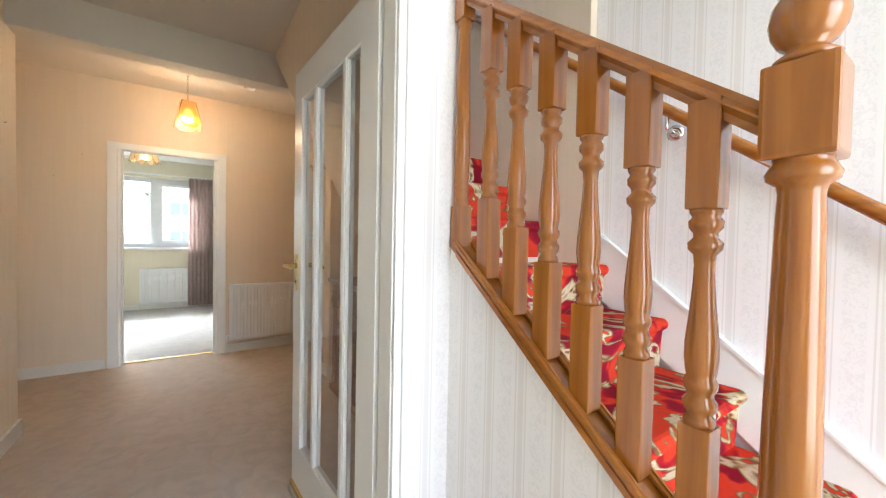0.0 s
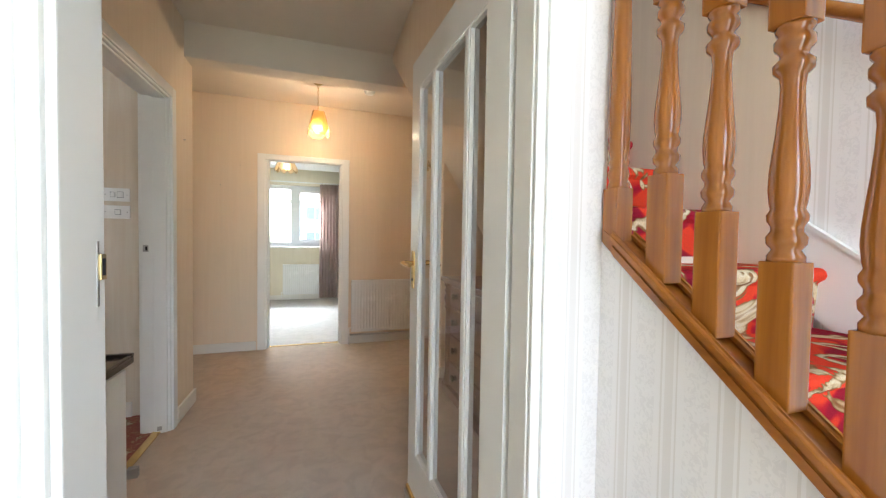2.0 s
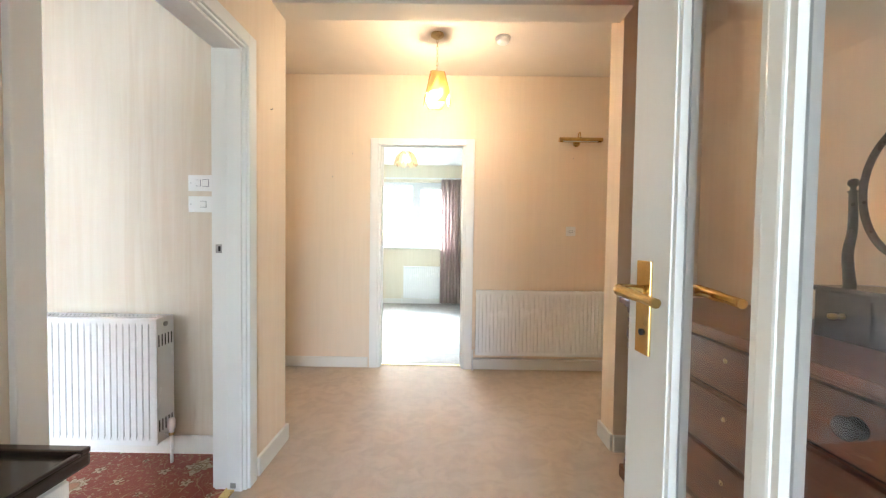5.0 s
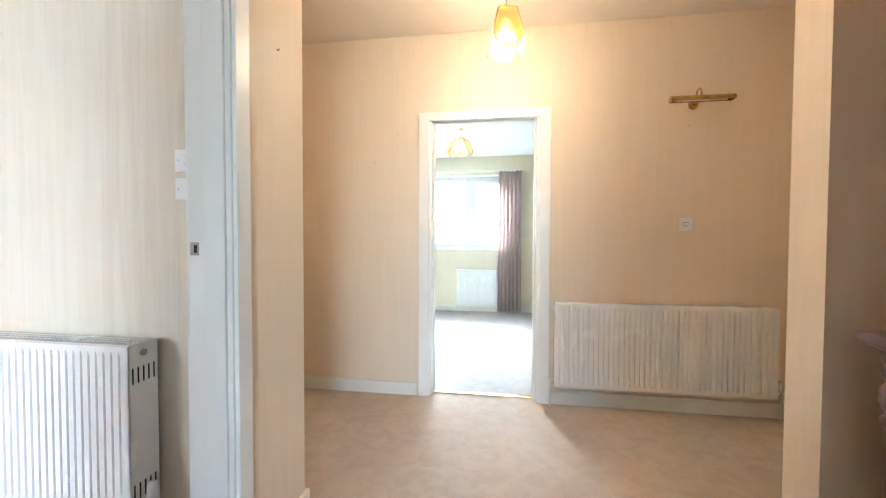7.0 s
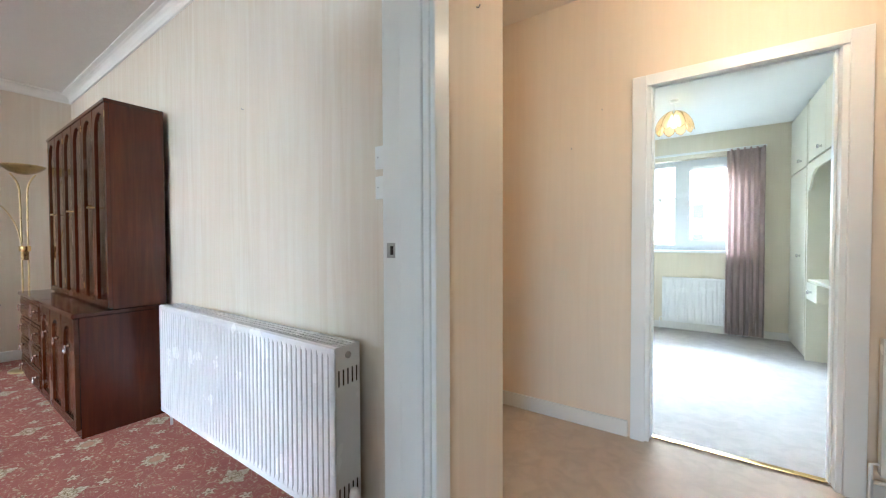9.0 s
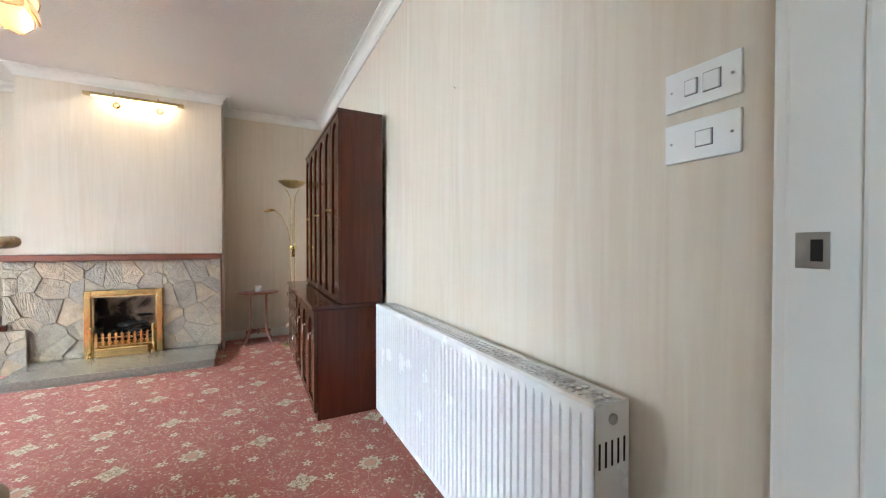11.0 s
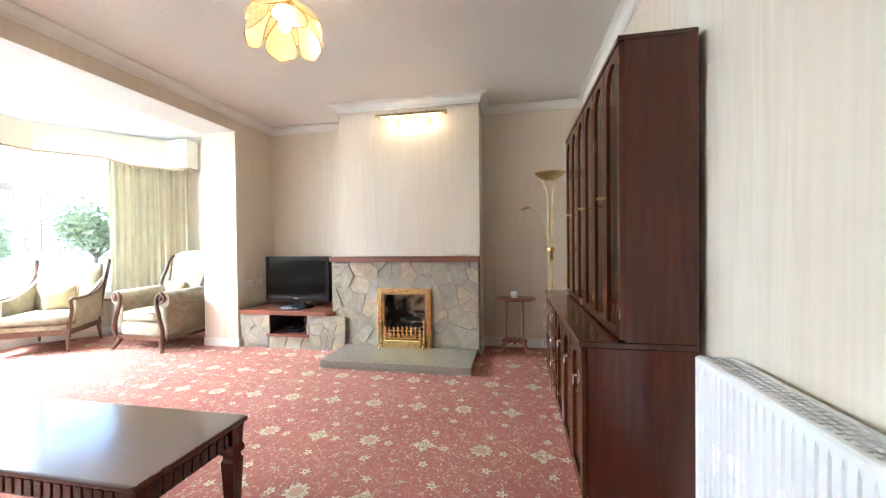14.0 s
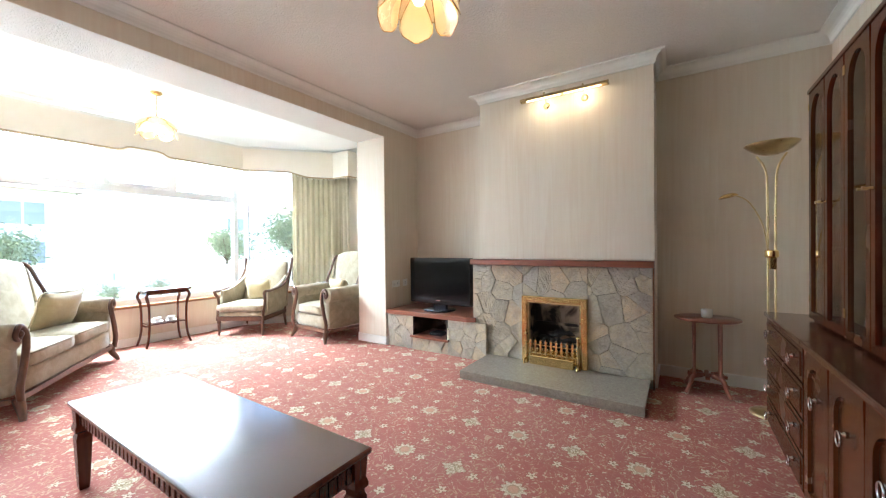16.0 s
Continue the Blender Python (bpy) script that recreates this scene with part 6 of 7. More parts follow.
tv = thing("television", "black flat screen television on the stone bench", "television", pose(-4.95, 0.395, 0.432, 0, 0, -3))
part("casing", boxes((-0.06, 0.02, -0.43, 0.43, 0.07, 0.61), bevel=0.008), M_BLACK, tv)
part("screen", boxes((0.018, 0.0235, -0.385, 0.385, 0.155, 0.57)), M_SCREEN, tv, "dark switched-off screen")
part("speaker_bar", boxes((0.016, 0.026, -0.42, 0.42, 0.082, 0.125), bevel=0.004), M_BLACK, tv)
part("badge", boxes((0.0262, 0.0275, -0.03, 0.03, 0.108, 0.116)), M_CHROME, tv)
part("stand_neck", boxes((-0.04, 0.0, -0.09, 0.09, 0.012, 0.08), bevel=0.004), M_BLACK, tv)
part("stand_foot", lathe([(0, 0), (0.19, 0), (0.19, 0.008), (0.16, 0.014), (0, 0.016)], 32), M_BLACK, tv)
part("stand_trim", boxes((0.10, 0.175, -0.11, 0.11, 0.015, 0.020), bevel=0.002), M_CHROME, tv)
plate("wall_socket", "white wall socket beside the television", "socket", pose(-4.88, NIB, 0.72, 0, 0, 180), 0.146, 0.086, [(-0.03, 0.016, 0.02), (0.03, 0.016, 0.02)])
plate("wall_socket", "small white aerial socket beside the television", "socket", pose(-5.06, NIB, 0.72, 0, 0, 180), 0.086, 0.086, [(0, 0.016, 0.016)])

picture_light("twin brass picture light glowing on the chimney breast", pose(CBX, 1.90, 2.525, 0, 0, 90), 0.76, M_BRASS_OLD, True, (-0.17, 0.17))
petal_pendant("brass pendant lamp with two tiers of frosted amber petals, lit", (-2.80, 1.71, C_LOUNGE), 6, 0.20, 0.21, M_SHADE, M_BRASS)
petal_pendant("brass pendant lamp with pale glass petals in the bay", (-2.88, -1.55, C_LOUNGE), 6, 0.165, 0.25, M_SHADE, M_BRASS)


def coffee_table():
    t = thing("coffee_table", "long dark mahogany coffee table with tapered square legs", "coffee table", pose(-2.095, 1.025, 0))
    hx, hy, h = 0.245, 0.785, 0.436
    part("top", boxes((-hx, hx, -hy, hy, h - 0.022, h), bevel=0.007), M_MAHOG_Y, t)
    ap = boxes((-hx + 0.03, hx - 0.03, -hy + 0.03, hy - 0.03, h - 0.105, h - 0.022))
    part("apron", ap, M_MAHOG_Y, t)
    long_side = mesh_of("flute", boxes((-0.004, 0.004, -0.012, 0.012, h - 0.10, h - 0.045)), M_MAHOG_Y)
    short_side = mesh_of("flute", boxes((-0.012, 0.012, -0.004, 0.004, h - 0.10, h - 0.045)), M_MAHOG_Y)
    spots = [(long_side, s * (hx - 0.03), -hy + 0.09 + (2 * hy - 0.18) * k / 33) for s in (-1, 1) for k in range(34)]
    spots += [(short_side, -hx + 0.09 + (2 * hx - 0.18) * k / 8, s * (hy - 0.03)) for s in (-1, 1) for k in range(9)]
    for me, x, y in spots:
        o = new("flute", me)
        o.parent = t
        o.location = (x, y, 0)
    for sx in (-1, 1):
        for sy in (-1, 1):
            bm = bmesh.new()
            rows = [(0.0, 0.017), (0.02, 0.020), (0.26, 0.030), (0.275, 0.024), (0.285, 0.024), (0.295, 0.034), (0.31, 0.034), (h - 0.105, 0.028), (h - 0.022, 0.033)]
            rings = [[bm.verts.new((a * r, b * r, z)) for a, b in ((-1, -1), (1, -1), (1, 1), (-1, 1))] for z, r in rows]
            for p, q in zip(rings, rings[1:]):
                for i in range(4):
                    bm.faces.new((p[i], p[(i + 1) % 4], q[(i + 1) % 4], q[i]))
            bm.faces.new(rings[0][::-1])
            bm.faces.new(rings[-1])
            part("leg", bm, M_MAHOG, t, "", pose(sx * (hx - 0.045), sy * (hy - 0.045), 0))
    return t


coffee_table()
fs = thing("footstool", "round olive velvet footstool beside the coffee table", "footstool", pose(-1.74, 2.03, 0))
part("cushion", lathe([(0, 0.40), (0.10, 0.398), (0.155, 0.385), (0.178, 0.355), (0.18, 0.30), (0.165, 0.27), (0, 0.265)], 28), M_SOFA, fs)
part("base", lathe([(0, 0.22), (0.16, 0.22), (0.165, 0.235), (0.165, 0.268), (0, 0.268)], 28), M_WALNUT, fs)
for k in range(4):
    a = math.pi / 4 + k * math.pi / 2
    part("leg", lathe([(0, 0), (0.014, 0), (0.02, 0.10), (0.026, 0.2), (0.026, 0.225), (0, 0.225)], 12), M_WALNUT, fs, "", pose(0.12 * math.cos(a), 0.12 * math.sin(a), 0))


def pad(x0, x1, y0, y1, z0, z1, r=0.03, puff=0.0):
    bm = boxes((x0, x1, y0, y1, z0, z1))
    bmesh.ops.subdivide_edges(bm, edges=bm.edges[:], cuts=5, use_grid_fill=True)
    cx, cy, cz = (x0 + x1) / 2, (y0 + y1) / 2, (z0 + z1) / 2
    hx, hy, hz = (x1 - x0) / 2, (y1 - y0) / 2, (z1 - z0) / 2
    for v in bm.verts:
        u = Vector(((v.co.x - cx) / hx, (v.co.y - cy) / hy, (v.co.z - cz) / hz))
        lim = [max(0, abs(v.co.x - cx) - (hx - r)), max(0, abs(v.co.y - cy) - (hy - r)), max(0, abs(v.co.z - cz) - (hz - r))]
        d = math.sqrt(sum(q * q for q in lim))
        if d > r and d > 0:
            for i, (c, h) in enumerate(((cx, hx), (cy, hy), (cz, hz))):
                if lim[i] > 0:
                    v.co[i] = c + math.copysign(h - r + lim[i] * r / d, v.co[i] - c)
        if puff:
            v.co.z += puff * math.copysign(1, u.z) * (1 - u.x * u.x) * (1 - u.y * u.y)
    for f in bm.faces:
        f.smooth = True
    return bm


def cushion(label, m, w, h, mat=M_CUSHION):
    """A square scatter cushion standing on its edge, leaning back; local front -y."""
    c = thing("cushion", label, "cushion", m)
    bm = bmesh.new()
    n = 10
    for s in (-1, 1):
        g = []
        for i in range(n + 1):
            row = []
            for j in range(n + 1):
                u, v = 2 * i / n - 1, 2 * j / n - 1
                pinch = 1 - 0.07 * (1 - abs(u * v))
                t = 0.075 * ((1 - u ** 4) * (1 - v ** 4)) ** 0.6 + 0.01 * noise.noise(Vector((u * 2.2, v * 2.2, s)))
                row.append(bm.verts.new((u * w / 2 * (1 - 0.06 * (1 - v * v)), s * max(t, 0.004), (v * (1 - 0.06 * (1 - u * u)) + 1) * h / 2)))
            g.append(row)
        for i in range(n):
            for j in range(n):
                q = (g[i][j], g[i + 1][j], g[i + 1][j + 1], g[i][j + 1])
                f = bm.faces.new(q if s < 0 else q[::-1])
                f.smooth = True
    bmesh.ops.remove_doubles(bm, verts=bm.verts[:], dist=0.009)
    part("cover", bm, mat, c)
    edge = [(w / 2, 0, 0.0), (w / 2 * 0.94, 0, h / 2), (w / 2, 0, h), (0, 0, h * 0.97), (-w / 2, 0, h), (-w / 2 * 0.94, 0, h / 2), (-w / 2, 0, 0), (0, 0, 0.03 * h), (w / 2, 0, 0)]
    part("piping", tube(curve_pts(edge, 5), 0.006, 6), mat, c)
    return c


def scroll_seat(name, label, category, m, width, cushions, depth=0.80):
    """A padded seat with rolled arms and carved wooden scroll fronts; local front -y, origin at the middle of its footprint."""
    s = thing(name, label, category, m)
    hw, hd = width / 2, depth / 2
    part("seat_base", pad(-hw + 0.10, hw - 0.10, -hd + 0.03, hd - 0.08, 0.16, 0.33, 0.025), M_SOFA, s)
    part("front_rail", prism([(-hw + 0.06, 0.13), (hw - 0.06, 0.13), (hw - 0.06, 0.175), (hw - 0.06 - 0.1, 0.165), (0, 0.175), (-hw + 0.16, 0.165), (-hw + 0.06, 0.175)], "y", -hd + 0.012, -hd + 0.04), M_WALNUT, s, "carved walnut front rail")
    for sx in (-1, 1):
        part("side_rail", boxes((min(sx * hw * 0.999, sx * (hw - 0.03)), max(sx * hw * 0.999, sx * (hw - 0.03)), -hd + 0.04, hd - 0.1, 0.135, 0.17), bevel=0.004), M_WALNUT, s)
    cw = (width - 0.30) / cushions
    for i in range(cushions):
        x0 = -hw + 0.15 + cw * i
        c = part("seat_cushion", pad(x0 + 0.003, x0 + cw - 0.003, -hd + 0.005, hd - 0.20, 0.325, 0.455, 0.045, 0.012), M_SOFA, s)
        part("piping", tube([(x0 + 0.04, -hd + 0.012, 0.435), (x0 + cw - 0.04, -hd + 0.012, 0.435)], 0.006, 6), M_SOFA, c)
    bk = pad(-hw + 0.11, hw - 0.11, -0.085, 0.085, 0.0, 0.76, 0.06, 0.0)
    for v in bk.verts:
        if v.co.z > 0.5:
            v.co.z += 0.05 * (1 - (v.co.x / (hw - 0.11)) ** 2)
    part("backrest", bk, M_SOFA, s, "", pose(0, hd - 0.19, 0.32, -10, 0, 0))
    for sx in (-1, 1):
        x = sx * (hw - 0.08)
        arm = pad(x - 0.06, x + 0.06, -hd + 0.045, hd - 0.16, 0.165, 0.60, 0.04)
        part("arm_side", arm, M_SOFA, s)
        rl = tube([(x + sx * 0.012, -hd + 0.03, 0.585), (x + sx * 0.012, hd - 0.13, 0.60)], 0.09, 18)
        part("arm_roll", rl, M_SOFA, s)
        pts = curve_pts([(x - sx * 0.02, -hd + 0.015, 0.585), (x + sx * 0.02, -hd + 0.015, 0.56), (x + sx * 0.045, -hd + 0.015, 0.60), (x + sx * 0.0, -hd + 0.015, 0.655), (x - sx * 0.055, -hd + 0.012, 0.60), (x - sx * 0.045, -hd + 0.005, 0.50), (x - sx * 0.005, -hd, 0.37), (x + sx * 0.03, -hd + 0.004, 0.24), (x + sx * 0.01, -hd + 0.01, 0.14)], 6)
        part("scroll_front", tube(pts, [0.012 + 0.010 * min(1, i / 30) for i in range(len(pts))], 10), M_WALNUT, s, "carved walnut scroll")
        part("scroll_boss", lathe([(0, 0), (0.024, 0), (0.026, 0.01), (0.015, 0.02), (0, 0.024)], 14, pose(x + sx * 0.008, -hd + 0.012, 0.60, 90, 0, 0)), M_WALNUT, s)
        wing = curve_pts([(x - sx * 0.02, hd - 0.30, 0.63), (x, hd - 0.26, 0.74), (x - sx * 0.005, hd - 0.20, 0.88), (x - sx * 0.005, hd - 0.15, 1.00), (x - sx * 0.015, hd - 0.11, 1.05), (x - sx * 0.02, hd - 0.07, 1.04)], 6)
        part("wing_rail", tube(wing, 0.017, 10), M_WALNUT, s, "curved walnut wing rail")
        wp = pad(x - sx * 0.015 - 0.028, x - sx * 0.015 + 0.028, -0.09, 0.07, 0.0, 0.42, 0.024)
        part("wing_pad", wp, M_SOFA, s, "", pose(0, hd - 0.14, 0.60, -14, 0, 0))
        part("front_leg", tube(curve_pts([(sx * (hw - 0.09), -hd + 0.035, 0.15), (sx * (hw - 0.085), -hd + 0.02, 0.09), (sx * (hw - 0.055), -hd - 0.005, 0.03), (sx * (hw - 0.04), -hd - 0.012, 0.0)], 4), [0.034, 0.034, 0.033, 0.032, 0.03, 0.028, 0.026, 0.024, 0.022, 0.021, 0.02, 0.019, 0.019], 8), M_WALNUT, s, "splayed walnut leg")
        part("back_leg", tube([(sx * (hw - 0.10), hd - 0.14, 0.18), (sx * (hw - 0.10), hd - 0.10, 0.0)], [0.026, 0.018], 8), M_WALNUT, s)
    return s


def open_chair():
    """A low armchair with a shaped back and swept walnut arms; local front -y."""
    s = thing("armchair", "walnut framed armchair with sage cushions and swept arms", "armchair", pose(-4.30, -2.38, 0, 0, 0, 120.3), "bay seating")
    hw, hd = 0.33, 0.33
    part("seat_frame", boxes((-hw, hw, -hd, -hd + 0.04, 0.20, 0.26), (-hw, -hw + 0.04, -hd + 0.04, hd, 0.20, 0.26), (hw - 0.04, hw, -hd + 0.04, hd, 0.20, 0.26), (-hw + 0.04, hw - 0.04, hd - 0.04, hd, 0.20, 0.26), bevel=0.008), M_WALNUT, s)
    part("seat_base", pad(-hw + 0.01, hw - 0.01, -hd + 0.01, hd - 0.02, 0.255, 0.325, 0.02), M_SOFA, s)
    part("seat_cushion", pad(-hw + 0.005, hw - 0.005, -hd - 0.02, hd - 0.10, 0.32, 0.43, 0.045, 0.012), M_SOFA, s)
    bk = pad(-hw + 0.035, hw - 0.035, -0.05, 0.05, 0.0, 0.66, 0.04)
    for v in bk.verts:
        f = v.co.z / 0.66
        v.co.x *= 1.0 + 0.10 * f
    part("backrest", bk, M_SOFA, s, "", pose(0, hd - 0.05, 0.33, -13, 0, 0))
    for sx in (-1, 1):
        part("back_post", tube(curve_pts([(sx * (hw - 0.02), hd - 0.02, 0.24), (sx * (hw - 0.005), hd + 0.02, 0.5), (sx * (hw + 0.02), hd + 0.09, 0.8), (sx * (hw + 0.035), hd + 0.135, 0.99), (sx * (hw + 0.03), hd + 0.13, 1.02)], 6), 0.018, 10), M_WALNUT, s)
        pts = curve_pts([(sx * (hw + 0.025), hd + 0.10, 0.86), (sx * (hw + 0.03), hd - 0.02, 0.72), (sx * (hw + 0.03), hd - 0.20, 0.63), (sx * (hw + 0.025), -hd + 0.14, 0.595), (sx * (hw + 0.02), -hd + 0.03, 0.60), (sx * (hw + 0.01), -hd + 0.005, 0.575), (sx * (hw - 0.005), -hd + 0.05, 0.50), (sx * (hw - 0.01), -hd + 0.05, 0.42), (sx * (hw - 0.015), -hd + 0.025, 0.33), (sx * (hw - 0.02), -hd + 0.02, 0.24)], 6)
        part("arm_rail", tube(pts, 0.019, 10), M_WALNUT, s)
        ap = bmesh.new()
        top, low = [], []
        for k in range(9):
            f = k / 8
            y = hd + 0.06 - f * (2 * hd - 0.06)
            z = 0.80 - 0.21 * math.sin(f * math.pi / 2) ** 0.8
            top.append((y, z))
            low.append((y - 0.02, 0.30))
        prism(top + low[::-1], "x", sx * (hw - 0.012) - 0.016, sx * (hw - 0.012) + 0.016, ap)
        part("arm_panel", ap, M_SOFA, s)
        part("front_leg", lathe([(0, 0), (0.012, 0), (0.016, 0.02), (0.020, 0.14), (0.018, 0.16), (0.026, 0.17), (0.026, 0.185), (0.02, 0.19), (0.028, 0.20), (0.028, 0.26), (0, 0.26)], 12), M_WALNUT, s, "", pose(sx * (hw - 0.03), -hd + 0.025, 0))
        part("back_leg", tube([(sx * (hw - 0.03), hd - 0.02, 0.22), (sx * (hw - 0.03), hd + 0.04, 0.0)], [0.022, 0.015], 8), M_WALNUT, s)
    return s


open_chair()
cushion("olive gold satin cushion on the walnut armchair", pose(-4.42, -2.43, 0.43, 18, 0, 120.3) @ pose(0.03, 0.0, 0.0), 0.36, 0.32)
scroll_seat("armchair", "sage velvet armchair with rolled arms and carved scrolls", "armchair", pose(-4.75, -1.19, 0, 0, 0, 86), 0.82, 1)
cushion("olive gold satin cushion on the velvet armchair", pose(-4.86, -1.12, 0.45, 20, 0, 79.9), 0.38, 0.32)
scroll_seat("sofa", "two seat sage velvet sofa with rolled arms", "sofa", pose(-1.99, -1.91, 0, 0, 0, 235.4), 1.62, 2)
cushion("olive gold satin cushion on the sofa", pose(-2.25, -2.22, 0.45, 18, 0, 224), 0.48, 0.36)

# occasional table with tea things
nt = thing("occasional_table", "dark mahogany two tier occasional table by the window", "side table", pose(-3.32, -2.66, 0))
part("top", boxes((-0.245, 0.245, -0.16, 0.16, 0.668, 0.690), bevel=0.007), M_MAHOG_X, nt)
part("apron", boxes((-0.215, 0.215, -0.135, 0.135, 0.632, 0.668), bevel=0.003), M_MAHOG, nt)
part("lower_shelf", boxes((-0.19, 0.19, -0.11, 0.11, 0.262, 0.276), bevel=0.004), M_MAHOG_X, nt)
for sx in (-1, 1):
    for sy in (-1, 1):
        part("leg", tube(curve_pts([(sx * 0.205, sy * 0.125, 0.66), (sx * 0.225, sy * 0.14, 0.60), (sx * 0.20, sy * 0.125, 0.50), (sx * 0.195, sy * 0.12, 0.27), (sx * 0.205, sy * 0.125, 0.12), (sx * 0.235, sy * 0.145, 0.0)], 5), [0.017] * 10 + [0.013] * 16, 8), M_MAHOG, nt)
    part("bracket", tube(curve_pts([(sx * 0.195, -0.12, 0.25), (sx * 0.14, -0.115, 0.22), (sx * 0.10, -0.11, 0.262)], 5), 0.011, 8), M_MAHOG, nt)
for x in (-0.07, 0.075):
    cpt = thing("teacup", "white china cup and saucer on the lower shelf", "teacup", pose(-3.32 + x, -2.65, 0.276), "tea things")
    part("saucer", lathe([(0, 0), (0.03, 0), (0.062, 0.012), (0.060, 0.014), (0.03, 0.005), (0, 0.005)], 20), M_PLASTIC, cpt)
    part("cup", lathe([(0, 0.006), (0.02, 0.006), (0.024, 0.012), (0.038, 0.035), (0.041, 0.06), (0.038, 0.06), (0.034, 0.034), (0.02, 0.014), (0, 0.012)], 20), M_PLASTIC, cpt)
    part("cup_handle", tube(curve_pts([(0.038, 0, 0.05), (0.058, 0, 0.046), (0.056, 0, 0.028), (0.034, 0, 0.024)], 4), 0.004, 6), M_PLASTIC, cpt)


def drape(name, label, run, z0, z1, mat, folds, amp, seed, flare=1.0):
    """A hanging curtain along plan points, in uneven folds with real thickness."""
    rn = random.Random(seed)
    run = [Vector(p) for p in run]
    total = sum((b - a).length for a, b in zip(run, run[1:]))
    cols = folds * 8
    shift = [rn.uniform(-0.35, 0.35) for _ in range(folds + 2)]
    size = [rn.uniform(0.55, 1.15) for _ in range(folds + 2)]
    bm = bmesh.new()
    rows = []
    for zi in range(9):
        z = z1 + (z0 - z1) * zi / 8
        row = []
        for c in range(cols + 1):
            s = total * c / cols
            k = 0
            d = s
            while k < len(run) - 2 and d > (run[k + 1] - run[k]).length:
                d -= (run[k + 1] - run[k]).length
                k += 1
            t = (run[k + 1] - run[k]).normalized()
            n = Vector((-t.y, t.x))
            f = c / 8
            i = int(f)
            ph = f * 2 * math.pi + shift[i] * (zi / 8)
            a = amp * size[i] * (0.55 + 0.45 * zi / 8 * flare)
            p = run[k] + t * (d + 0.012 * math.sin(ph * 2) * zi / 8) + n * a * (math.sin(ph) + 0.25 * math.sin(2.3 * ph + seed))
            row.append(bm.verts.new((p.x, p.y, z)))
        rows.append(row)
    for a, b in zip(rows, rows[1:]):
        for i in range(cols):
            f = bm.faces.new((a[i], a[i + 1], b[i + 1], b[i]))
            f.smooth = True
    bmesh.ops.solidify(bm, geom=bm.faces[:], thickness=0.003)
    cu = thing(name, label, "curtain")
    part("cloth", bm, mat, cu)
    hd = bmesh.new()
    for a, b in zip(run, run[1:]):
        tube([(a.x, a.y, z1 - 0.01), (b.x, b.y, z1 - 0.01)], 0.009, 6, hd)
    part("heading_rail", hd, M_PLASTIC, cu)
    return cu


drape("curtain", "long cream curtain gathered at the end of the bay", [(-4.93, -2.34), (-5.36, -1.98), (-5.42, -1.60)], 0.03, 2.42, M_CURTAIN, 12, 0.045, 3)


def pelmet():
    p = thing("pelmet", "cream fabric pelmet with a beaded scalloped edge over the bay", "pelmet")
    run = [Vector(q) for q in ((-0.62, -2.42), (-0.98, -2.70), (-4.36, -2.70), (-5.33, -1.86), (-5.33, -1.52), (-5.52, -1.52))]
    pts = []
    for k, (a, b) in enumerate(zip(run, run[1:])):
        n = max(1, int((b - a).length / 0.05))
        for i in range(n):
            pts.append((a + (b - a) * i / n, k, i / n))
    pts.append((run[-1], len(run) - 2, 1.0))

    def low(q, k, f):
        if k <= 1:
            d = abs(q.x + 3.17)
            bump = 0.05 * max(0.0, min(1.0, (0.24 - d) / 0.08)) if d < 0.24 else 0.0
            return 2.345 + bump
        if k == 2:
            s = max(0.0, (f - 0.45) / 0.3)
            return 2.345 - 0.075 * (3 * min(s, 1) ** 2 - 2 * min(s, 1) ** 3)
        return 2.27
    bm = bmesh.new()
    rows = []
    for deep, top in ((0.0, False), (0.0, True), (0.014, True), (0.014, False)):
        row = []
        for i, (q, k, f) in enumerate(pts):
            d = (pts[min(i + 1, len(pts) - 1)][0] - pts[max(i - 1, 0)][0]).normalized()
            o = Vector((-d.y, d.x)) * deep
            row.append(bm.verts.new((q.x + o.x, q.y + o.y, 2.665 if top else low(q, k, f))))
        rows.append(row)
    for a, b in zip(rows, rows[1:] + rows[:1]):
        for i in range(len(pts) - 1):
            bm.faces.new((a[i], a[i + 1], b[i + 1], b[i]))
    bmesh.ops.recalc_face_normals(bm, faces=bm.faces[:])
    part("face", bm, M_PELMET, p)
    part("braid", tube([(q.x, q.y, low(q, k, f)) for q, k, f in pts], 0.011, 8), M_CUSHION, p, "gold braid edging")
    bd = bmesh.new()
    for q, k, f in pts:
        for dx in (0.0, 0.025):
            z = low(q, k, f) - 0.022
            lathe([(0, z - 0.012), (0.007, z - 0.006), (0.007, z + 0.004), (0.003, z + 0.012), (0, z + 0.012)], 6, Matrix.Translation((q.x + dx * (1 if k < 2 else 0.5), q.y, 0)), bd)
    tagged(part("bead_fringe", bd, M_PELMET, p, "pale bead fringe"), kind="stuff")
    return p


pelmet()

